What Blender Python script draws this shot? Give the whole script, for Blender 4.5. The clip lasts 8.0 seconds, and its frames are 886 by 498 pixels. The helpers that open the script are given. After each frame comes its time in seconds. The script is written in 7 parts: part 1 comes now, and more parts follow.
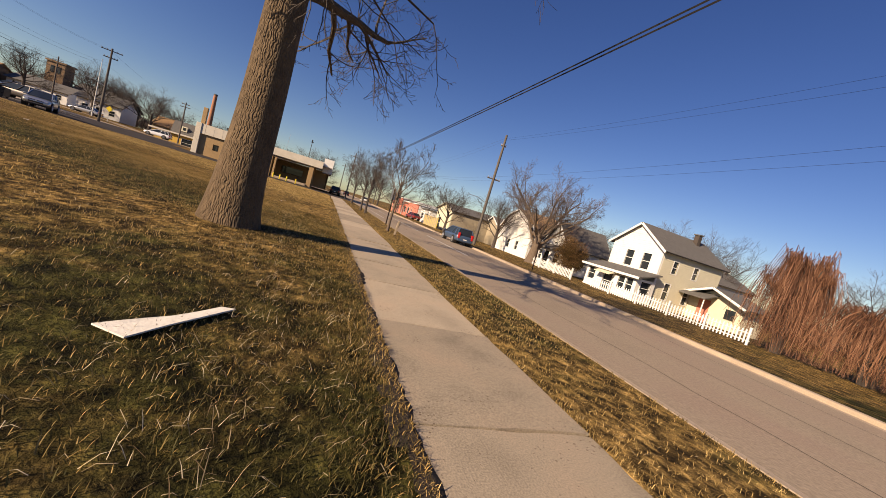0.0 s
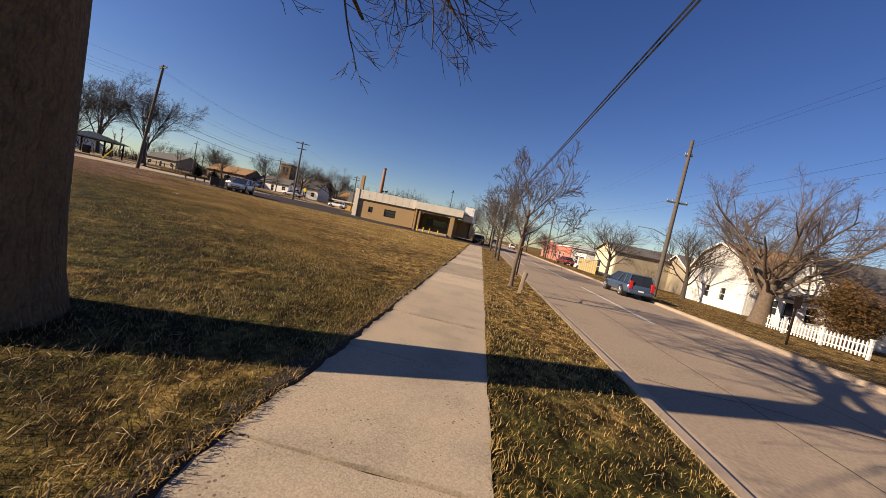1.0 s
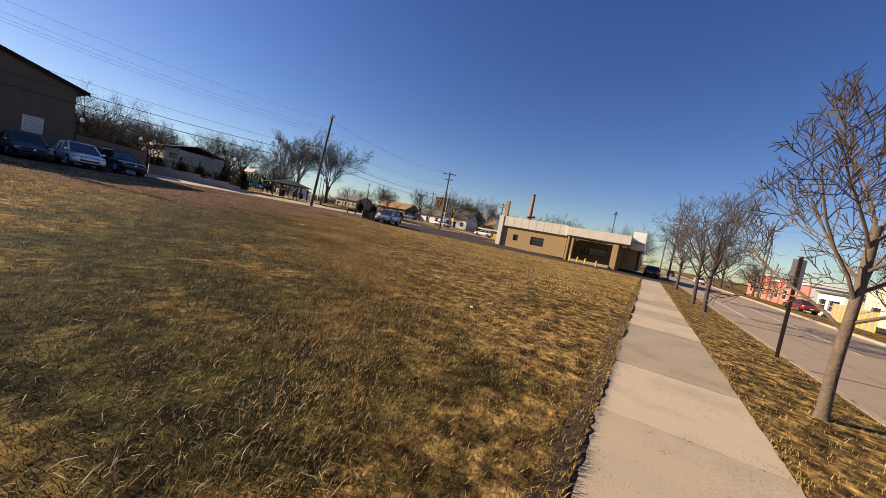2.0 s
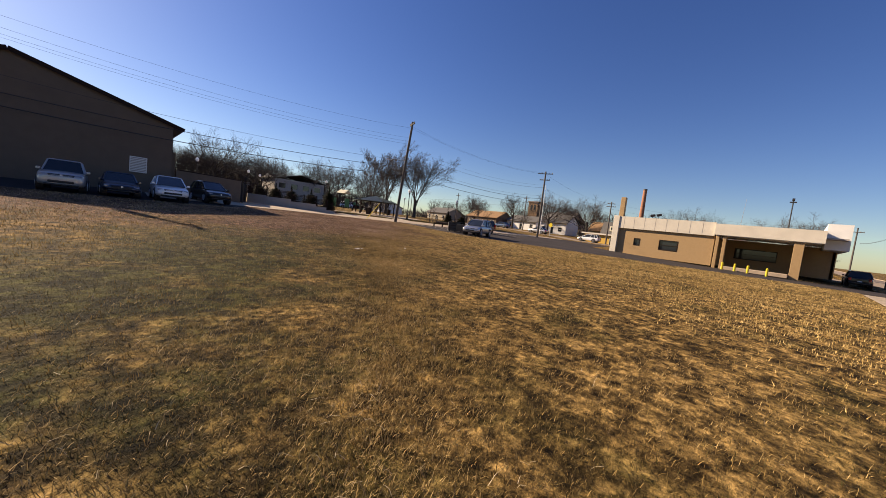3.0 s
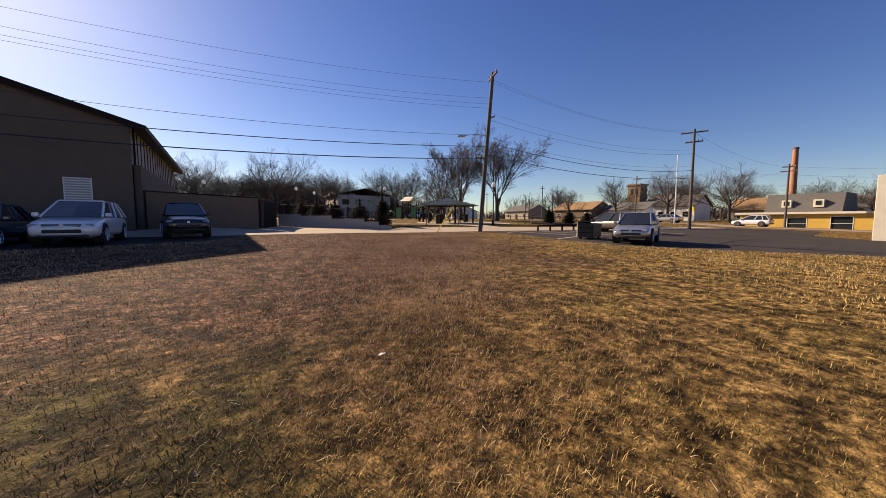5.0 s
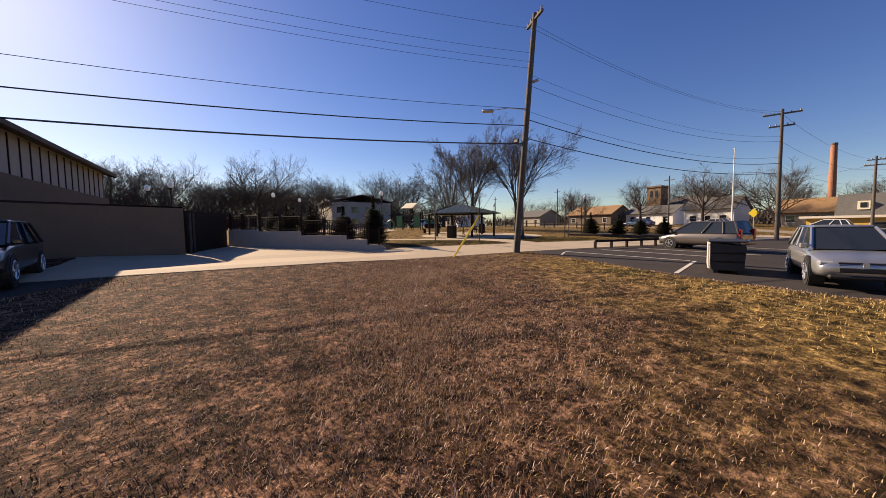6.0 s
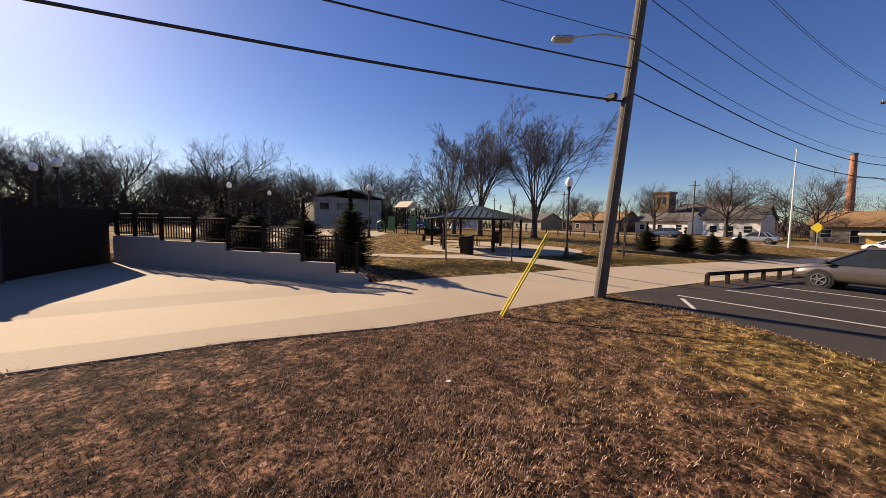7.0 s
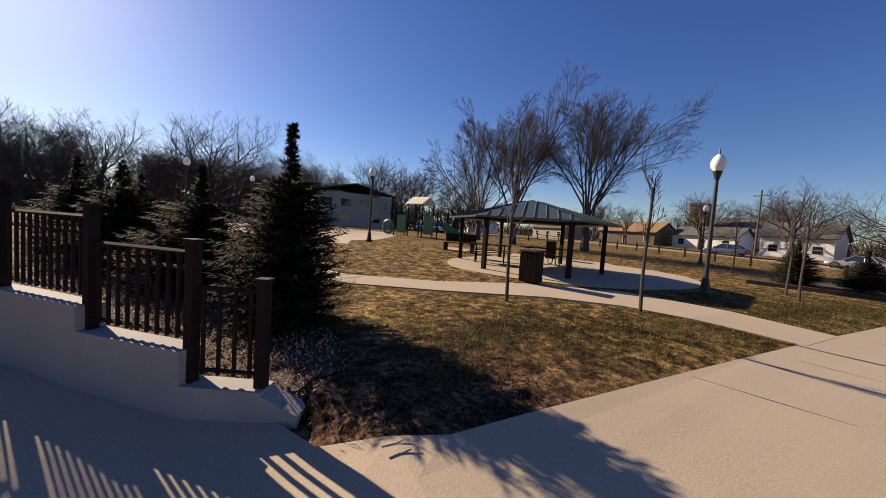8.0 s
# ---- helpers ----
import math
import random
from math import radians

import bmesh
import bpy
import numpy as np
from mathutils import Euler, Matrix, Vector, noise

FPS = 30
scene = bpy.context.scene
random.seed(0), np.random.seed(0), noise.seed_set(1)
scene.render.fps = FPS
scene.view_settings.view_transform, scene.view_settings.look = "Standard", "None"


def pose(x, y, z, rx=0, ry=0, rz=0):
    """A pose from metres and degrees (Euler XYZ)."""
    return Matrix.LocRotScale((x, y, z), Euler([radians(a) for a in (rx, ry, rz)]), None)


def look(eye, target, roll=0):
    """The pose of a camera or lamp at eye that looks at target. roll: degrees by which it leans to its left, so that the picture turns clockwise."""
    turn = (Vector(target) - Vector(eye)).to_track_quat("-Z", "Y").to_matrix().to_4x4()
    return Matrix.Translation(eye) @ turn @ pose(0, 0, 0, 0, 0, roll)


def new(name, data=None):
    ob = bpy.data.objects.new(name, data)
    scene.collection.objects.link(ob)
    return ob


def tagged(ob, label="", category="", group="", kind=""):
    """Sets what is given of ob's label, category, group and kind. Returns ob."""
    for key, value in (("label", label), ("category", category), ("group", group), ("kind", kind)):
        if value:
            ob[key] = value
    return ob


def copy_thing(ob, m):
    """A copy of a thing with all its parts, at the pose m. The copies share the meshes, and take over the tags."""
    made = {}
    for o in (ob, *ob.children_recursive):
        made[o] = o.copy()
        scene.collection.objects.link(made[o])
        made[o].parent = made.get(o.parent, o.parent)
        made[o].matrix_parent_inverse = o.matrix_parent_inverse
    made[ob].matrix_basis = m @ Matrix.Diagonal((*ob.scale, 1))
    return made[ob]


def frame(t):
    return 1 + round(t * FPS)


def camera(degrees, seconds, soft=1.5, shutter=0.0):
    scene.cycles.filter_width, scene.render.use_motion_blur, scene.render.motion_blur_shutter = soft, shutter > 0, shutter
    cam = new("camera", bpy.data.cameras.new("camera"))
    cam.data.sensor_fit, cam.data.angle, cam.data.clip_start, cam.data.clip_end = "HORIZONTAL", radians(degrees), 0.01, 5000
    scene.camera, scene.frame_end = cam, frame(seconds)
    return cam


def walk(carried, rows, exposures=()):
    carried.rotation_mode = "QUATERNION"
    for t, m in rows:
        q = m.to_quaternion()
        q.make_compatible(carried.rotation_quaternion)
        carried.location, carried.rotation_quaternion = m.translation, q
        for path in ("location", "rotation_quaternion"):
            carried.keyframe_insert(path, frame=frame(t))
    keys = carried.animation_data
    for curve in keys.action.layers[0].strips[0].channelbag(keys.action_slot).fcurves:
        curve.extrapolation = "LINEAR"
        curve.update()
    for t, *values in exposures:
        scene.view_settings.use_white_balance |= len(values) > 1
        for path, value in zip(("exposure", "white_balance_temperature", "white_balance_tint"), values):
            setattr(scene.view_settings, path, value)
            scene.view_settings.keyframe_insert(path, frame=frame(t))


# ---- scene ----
cam = camera(103.5, 8.0, soft=0.55)
PATH = [
    (0, (-0.889, 1.064, 1.454), (-0.199, 2.933, 1.287), 16.2),
    (0.5, (0.69, 4.163, 1.447), (0.923, 6.145, 1.319), 12.9),
    (1, (1.307, 7.43, 1.5), (1.109, 9.416, 1.383), 11.7),
    (1.5, (1.24, 10.326, 1.59), (0.602, 12.218, 1.469), 11.0),
    (2, (0.228, 12.913, 1.64), (-0.779, 14.636, 1.515), 10.6),
    (2.2, (-0.383, 13.884, 1.651), (-1.511, 15.531, 1.526), 10.1),
    (3.3, (-5.008, 19.076, 1.846), (-6.502, 20.396, 1.681), 5.2),
    (3.5, (-6.11, 20.01, 1.855), (-7.647, 21.279, 1.687), 4.4),
    (4, (-9.155, 21.935, 1.855), (-10.767, 23.106, 1.686), 2.6),
    (4.5, (-12.386, 23.752, 1.808), (-14.048, 24.853, 1.643), 1.2),
    (4.7, (-13.699, 24.473, 1.828), (-15.375, 25.551, 1.66), 0.7),
    (5.8, (-22.236, 28.879, 2.434), (-23.94, 29.918, 2.297), -0.9),
    (6, (-23.752, 29.616, 2.511), (-25.453, 30.661, 2.384), -0.8),
    (6.5, (-27.452, 31.268, 2.852), (-29.14, 32.333, 2.728), -0.3),
    (7, (-31.216, 32.935, 3.12), (-32.887, 34.026, 2.987), 1.1),
    (7.3, (-33.416, 33.997, 3.218), (-35.086, 35.088, 3.073), 1.8),
    (7.5, (-34.871, 34.63, 3.21), (-36.543, 35.718, 3.067), 2.5),
    (8, (-38.544, 36.392, 3.072), (-40.245, 37.437, 2.955), 3.8),
]
walk(cam, [(t, look(eye, target, roll)) for t, eye, target, roll in PATH],
     [(0, 0.86, 6950, 15), (1, 0.9, 6700, 13), (1.5, 1.02, 6600, 13), (2, 1.04, 6600, 12), (4, 1.1, 6900, 15), (6, 1.08, 6800, 15), (7, 1.04, 6700, 14), (8, 0.92, 6400, 12)])

# ---- light ----
SUN_WAY, SUN_UP = 22.5, 27.0      # shadows point 22.5 degrees left of +x; the sun stands 27 degrees high
sky_world = bpy.data.worlds.new("sky")
scene.world = sky_world
sky_world.use_nodes = True
wn = sky_world.node_tree.nodes
sky = wn.new("ShaderNodeTexSky")
sky.sky_type = "NISHITA"
sky.sun_disc = False
sky.sun_elevation = radians(SUN_UP)
sky.sun_rotation = radians(270 - SUN_WAY)
sky.air_density, sky.dust_density, sky.ozone_density = 1.0, 0.3, 3.2
sky.altitude = 0.0
rich = wn.new("ShaderNodeHueSaturation")
rich.inputs["Saturation"].default_value = 1.22
rich.inputs["Hue"].default_value = 0.519
sky_world.node_tree.links.new(sky.outputs[0], rich.inputs["Color"])
sky_world.node_tree.links.new(rich.outputs[0], wn["Background"].inputs[0])
wn["Background"].inputs[1].default_value = 0.055
sun = new("sun", bpy.data.lights.new("sun", "SUN"))
sun.data.energy, sun.data.angle, sun.data.color = 5.0, radians(0.53), (1.0, 0.81, 0.58)
sd = Vector((math.cos(radians(SUN_WAY)) * math.cos(radians(SUN_UP)), math.sin(radians(SUN_WAY)) * math.cos(radians(SUN_UP)), -math.sin(radians(SUN_UP))))
sun.matrix_world = look(-sd * 60, (0, 0, 0))

# ---- materials ----
def mat(name, base, rough=0.8, metal=0.0, vary=0.25, scale=3.0, fine=40.0, bump=0.15, tint=None, tint_at=0.6, per_piece=0.0, spec=0.4):
    """A worn surface: base colour, varied at two scales, with relief. tint: a second colour that comes in patches."""
    m = bpy.data.materials.new(name)
    m.use_nodes = True
    nt = m.node_tree
    n, l = nt.nodes, nt.links
    p = n["Principled BSDF"]
    p.inputs["Roughness"].default_value, p.inputs["Metallic"].default_value = rough, metal
    p.inputs["Specular IOR Level"].default_value = spec
    geo = n.new("ShaderNodeNewGeometry")
    big, small = n.new("ShaderNodeTexNoise"), n.new("ShaderNodeTexNoise")
    big.inputs["Scale"].default_value, small.inputs["Scale"].default_value = scale, fine
    big.inputs["Detail"].default_value, small.inputs["Detail"].default_value = 4, 3
    for t in (big, small):
        l.new(geo.outputs["Position"], t.inputs["Vector"])
    mul = n.new("ShaderNodeMix")
    mul.data_type, mul.blend_type = "RGBA", "MULTIPLY"
    mul.inputs["Factor"].default_value = 1.0
    if tint:
        mixer = n.new("ShaderNodeMix")
        mixer.data_type = "RGBA"
        ramp = n.new("ShaderNodeMapRange")
        ramp.inputs["From Min"].default_value, ramp.inputs["From Max"].default_value = tint_at - 0.12, tint_at + 0.12
        l.new(big.outputs["Fac"], ramp.inputs["Value"])
        l.new(ramp.outputs["Result"], mixer.inputs["Factor"])
        mixer.inputs["A"].default_value, mixer.inputs["B"].default_value = (*base, 1), (*tint, 1)
        l.new(mixer.outputs["Result"], mul.inputs["A"])
    else:
        mul.inputs["A"].default_value = (*base, 1)
    both = n.new("ShaderNodeMath")
    both.operation = "ADD"
    l.new(big.outputs["Fac"], both.inputs[0]), l.new(small.outputs["Fac"], both.inputs[1])
    last = both.outputs[0]
    lo, hi = 1 - vary, 1 + vary
    if per_piece:
        info = n.new("ShaderNodeObjectInfo")
        more = n.new("ShaderNodeMath")
        more.operation = "MULTIPLY_ADD"
        l.new(info.outputs["Random"], more.inputs[0])
        more.inputs[1].default_value = per_piece
        l.new(last, more.inputs[2])
        last = more.outputs[0]
        lo -= per_piece * vary
    grey = n.new("ShaderNodeMapRange")
    grey.clamp = False
    grey.inputs["From Min"].default_value, grey.inputs["From Max"].default_value = 0.55, 1.45
    grey.inputs["To Min"].default_value, grey.inputs["To Max"].default_value = lo, hi
    l.new(last, grey.inputs["Value"])
    l.new(grey.outputs["Result"], mul.inputs["B"])
    l.new(mul.outputs["Result"], p.inputs["Base Color"])
    if bump:
        b = n.new("ShaderNodeBump")
        b.inputs["Strength"].default_value, b.inputs["Distance"].default_value = bump, 0.02
        l.new(small.outputs["Fac"], b.inputs["Height"])
        l.new(b.outputs["Normal"], p.inputs["Normal"])
    return m


def blade_mat(name, colours, rough=0.7, shift=-0.78):
    """Blades, leaves and twigs: the colour changes from island to island and in broad patches."""
    m = bpy.data.materials.new(name)
    m.use_nodes = True
    n, l = m.node_tree.nodes, m.node_tree.links
    p = n["Principled BSDF"]
    p.inputs["Roughness"].default_value = rough
    p.inputs["Specular IOR Level"].default_value = 0.2
    geo, ramp, noi = n.new("ShaderNodeNewGeometry"), n.new("ShaderNodeValToRGB"), n.new("ShaderNodeTexNoise")
    noi.inputs["Scale"].default_value = 0.35
    noi.inputs["Detail"].default_value = 3
    l.new(geo.outputs["Position"], noi.inputs["Vector"])
    add = n.new("ShaderNodeMath")
    add.operation = "MULTIPLY_ADD"
    l.new(noi.outputs["Fac"], add.inputs[0])
    add.inputs[1].default_value = 1.5
    sub = n.new("ShaderNodeMath")
    sub.operation = "MULTIPLY_ADD"
    l.new(geo.outputs["Random Per Island"], sub.inputs[0])
    sub.inputs[1].default_value, sub.inputs[2].default_value = 1.0, shift
    l.new(sub.outputs[0], add.inputs[2])
    while len(ramp.color_ramp.elements) < len(colours):
        ramp.color_ramp.elements.new(0.5)
    for k, c in enumerate(colours):
        ramp.color_ramp.elements[k].position = k / (len(colours) - 1)
        ramp.color_ramp.elements[k].color = (*c, 1)
    l.new(add.outputs[0], ramp.inputs[0])
    l.new(ramp.outputs[0], p.inputs["Base Color"])
    thin, both = n.new("ShaderNodeBsdfTranslucent"), n.new("ShaderNodeMixShader")
    both.inputs[0].default_value = 0.12
    l.new(ramp.outputs[0], thin.inputs["Color"])
    l.new(p.outputs[0], both.inputs[1]), l.new(thin.outputs[0], both.inputs[2])
    l.new(both.outputs[0], n["Material Output"].inputs[0])
    return m


def glass_mat(name, base=(0.02, 0.025, 0.03), rough=0.06):
    m = bpy.data.materials.new(name)
    m.use_nodes = True
    p = m.node_tree.nodes["Principled BSDF"]
    p.inputs["Base Color"].default_value = (*base, 1)
    p.inputs["Roughness"].default_value = rough
    p.inputs["IOR"].default_value = 1.5
    return m


def lawn_mat():
    """Dormant turf: straw with green patches, turning to red-brown leaf litter towards the west."""
    m = bpy.data.materials.new("dormant_turf")
    m.use_nodes = True
    n, l = m.node_tree.nodes, m.node_tree.links
    p = n["Principled BSDF"]
    p.inputs["Roughness"].default_value = 0.95
    p.inputs["Specular IOR Level"].default_value = 0.1
    geo = n.new("ShaderNodeNewGeometry")

    def noise_tex(scale, detail=4.0, stretch=None):
        t = n.new("ShaderNodeTexNoise")
        t.inputs["Scale"].default_value, t.inputs["Detail"].default_value = scale, detail
        t.inputs["Roughness"].default_value = 0.62
        if stretch:
            mp = n.new("ShaderNodeMapping")
            mp.inputs["Scale"].default_value = stretch
            mp.inputs["Rotation"].default_value = (0, 0, 0.6)
            l.new(geo.outputs["Position"], mp.inputs["Vector"])
            l.new(mp.outputs["Vector"], t.inputs["Vector"])
        else:
            l.new(geo.outputs["Position"], t.inputs["Vector"])
        return t.outputs["Fac"]

    def blend(a, b, fac, lo, hi):
        r = n.new("ShaderNodeMapRange")
        r.inputs["From Min"].default_value, r.inputs["From Max"].default_value = lo, hi
        l.new(fac, r.inputs["Value"])
        x = n.new("ShaderNodeMix")
        x.data_type = "RGBA"
        for key, v in (("A", a), ("B", b)):
            if isinstance(v, tuple):
                x.inputs[key].default_value = (*v, 1)
            else:
                l.new(v, x.inputs[key])
        l.new(r.outputs["Result"], x.inputs["Factor"])
        return x.outputs["Result"]

    # The dark ends of straw and litter also hold the shade between blades.
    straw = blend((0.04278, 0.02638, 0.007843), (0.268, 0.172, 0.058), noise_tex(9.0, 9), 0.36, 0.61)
    start = n.new("ShaderNodeSeparateXYZ")
    l.new(geo.outputs["Position"], start.inputs[0])
    lush, lush_add = n.new("ShaderNodeMapRange"), n.new("ShaderNodeMath")
    lush.inputs["From Min"].default_value, lush.inputs["From Max"].default_value = 9.0, 2.0
    lush.inputs["To Min"].default_value, lush.inputs["To Max"].default_value = 0.0, 0.28
    off, off_by = n.new("ShaderNodeMath"), n.new("ShaderNodeMath")
    off.operation, off_by.operation = "MAXIMUM", "MULTIPLY_ADD"
    l.new(start.outputs["X"], off.inputs[0])
    off.inputs[1].default_value = 0.0
    l.new(off.outputs[0], off_by.inputs[0])
    off_by.inputs[1].default_value = 8.0
    l.new(start.outputs["Y"], off_by.inputs[2])
    l.new(off_by.outputs[0], lush.inputs["Value"])
    lush_add.operation = "ADD"
    side, by_side, near, both_ways, sum_up = n.new("ShaderNodeVectorMath"), n.new("ShaderNodeMapRange"), n.new("ShaderNodeMapRange"), n.new("ShaderNodeMath"), n.new("ShaderNodeMath")
    side.operation = "DOT_PRODUCT"
    side.inputs[1].default_value = (0.49, 0.87, 0.0)
    l.new(geo.outputs["Position"], side.inputs[0])
    by_side.inputs["From Min"].default_value, by_side.inputs["From Max"].default_value = 15.5, 11.5
    by_side.inputs["To Max"].default_value = 0.235
    l.new(side.outputs["Value"], by_side.inputs["Value"])
    near.inputs["From Min"].default_value, near.inputs["From Max"].default_value = -26.0, -19.0
    l.new(start.outputs["X"], near.inputs["Value"])
    both_ways.operation, sum_up.operation = "MULTIPLY", "ADD"
    far_side, band = n.new("ShaderNodeMapRange"), n.new("ShaderNodeMath")
    far_side.inputs["From Min"].default_value, far_side.inputs["From Max"].default_value = 5.0, 9.0
    l.new(side.outputs["Value"], far_side.inputs["Value"])
    band.operation = "MULTIPLY"
    l.new(by_side.outputs["Result"], band.inputs[0]), l.new(far_side.outputs["Result"], band.inputs[1])
    l.new(band.outputs[0], both_ways.inputs[0]), l.new(near.outputs["Result"], both_ways.inputs[1])
    l.new(lush.outputs["Result"], sum_up.inputs[0]), l.new(both_ways.outputs[0], sum_up.inputs[1])
    l.new(noise_tex(0.55, 7), lush_add.inputs[0]), l.new(sum_up.outputs[0], lush_add.inputs[1])
    green = blend(straw, (0.0375, 0.0345, 0.009), lush_add.outputs[0], 0.50, 0.72)
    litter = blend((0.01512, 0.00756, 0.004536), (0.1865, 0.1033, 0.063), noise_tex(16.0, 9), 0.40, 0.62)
    west = n.new("ShaderNodeSeparateXYZ")
    l.new(geo.outputs["Position"], west.inputs[0])
    edge = n.new("ShaderNodeMath")
    edge.operation = "MULTIPLY_ADD"
    l.new(noise_tex(0.16, 5), edge.inputs[0])
    edge.inputs[1].default_value = 34.0
    north, north_by = n.new("ShaderNodeMath"), n.new("ShaderNodeMath")
    north.operation, north_by.operation = "MAXIMUM", "MULTIPLY_ADD"
    l.new(west.outputs["Y"], north.inputs[0])
    north.inputs[1].default_value = 30.0
    l.new(north.outputs[0], north_by.inputs[0])
    north_by.inputs[1].default_value = 1.15
    slide = n.new("ShaderNodeMath")
    slide.operation = "SUBTRACT"
    l.new(west.outputs["X"], slide.inputs[0])
    slide.inputs[1].default_value = 33.5
    l.new(slide.outputs[0], north_by.inputs[2])
    park, park_pos, park_by = n.new("ShaderNodeMath"), n.new("ShaderNodeMath"), n.new("ShaderNodeMath")
    park.operation, park_pos.operation, park_by.operation = "SUBTRACT", "MAXIMUM", "MULTIPLY_ADD"
    park.inputs[0].default_value = -39.0
    l.new(west.outputs["X"], park.inputs[1])
    l.new(park.outputs[0], park_pos.inputs[0])
    park_pos.inputs[1].default_value = 0.0
    l.new(park_pos.outputs[0], park_by.inputs[0])
    park_by.inputs[1].default_value = 3.6
    l.new(north_by.outputs[0], park_by.inputs[2])
    l.new(park_by.outputs[0], edge.inputs[2])
    base = blend(litter, green, edge.outputs[0], -6.0, 2.0)
    # Two mottling factors put lit tufts and the shaded hollows between them into the colour.
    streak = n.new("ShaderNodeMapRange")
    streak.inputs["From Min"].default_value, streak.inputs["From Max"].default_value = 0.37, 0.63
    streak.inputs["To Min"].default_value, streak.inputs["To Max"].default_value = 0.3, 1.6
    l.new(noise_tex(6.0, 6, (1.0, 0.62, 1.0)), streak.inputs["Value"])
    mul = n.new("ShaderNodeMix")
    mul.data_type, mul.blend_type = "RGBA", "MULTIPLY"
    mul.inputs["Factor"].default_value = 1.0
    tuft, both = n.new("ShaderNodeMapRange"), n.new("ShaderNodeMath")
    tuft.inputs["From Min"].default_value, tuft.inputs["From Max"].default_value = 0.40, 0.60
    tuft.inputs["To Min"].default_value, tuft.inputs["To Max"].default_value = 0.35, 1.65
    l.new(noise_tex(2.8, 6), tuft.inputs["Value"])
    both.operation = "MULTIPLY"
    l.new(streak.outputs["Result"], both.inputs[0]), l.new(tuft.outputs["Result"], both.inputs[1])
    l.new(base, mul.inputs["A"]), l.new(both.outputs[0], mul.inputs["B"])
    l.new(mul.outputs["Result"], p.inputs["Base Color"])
    b = n.new("ShaderNodeBump")
    b.inputs["Strength"].default_value, b.inputs["Distance"].default_value = 1.0, 0.09
    l.new(noise_tex(11.0, 7), b.inputs["Height"])
    l.new(b.outputs["Normal"], p.inputs["Normal"])
    return m


def pitted(m):
    """Adds small dark pits and pebbles to a concrete."""
    n, l = m.node_tree.nodes, m.node_tree.links
    p = n["Principled BSDF"]
    colour = p.inputs["Base Color"].links[0].from_socket
    geo, vor, msk = n.new("ShaderNodeNewGeometry"), n.new("ShaderNodeTexVoronoi"), n.new("ShaderNodeTexNoise")
    vor.inputs["Scale"].default_value, msk.inputs["Scale"].default_value = 22.0, 2.4
    l.new(geo.outputs["Position"], vor.inputs["Vector"]), l.new(geo.outputs["Position"], msk.inputs["Vector"])
    size = n.new("ShaderNodeMapRange")
    size.inputs["From Min"].default_value, size.inputs["From Max"].default_value = 0.44, 0.64
    size.inputs["To Min"].default_value, size.inputs["To Max"].default_value = 0.0, 0.23
    l.new(msk.outputs["Fac"], size.inputs["Value"])
    less = n.new("ShaderNodeMath")
    less.operation = "LESS_THAN"
    l.new(vor.outputs["Distance"], less.inputs[0]), l.new(size.outputs["Result"], less.inputs[1])
    mixer = n.new("ShaderNodeMix")
    mixer.data_type = "RGBA"
    l.new(less.outputs[0], mixer.inputs["Factor"])
    l.new(colour, mixer.inputs["A"])
    mixer.inputs["B"].default_value = (0.13, 0.095, 0.065, 1)
    l.new(mixer.outputs["Result"], p.inputs["Base Color"])
    return m


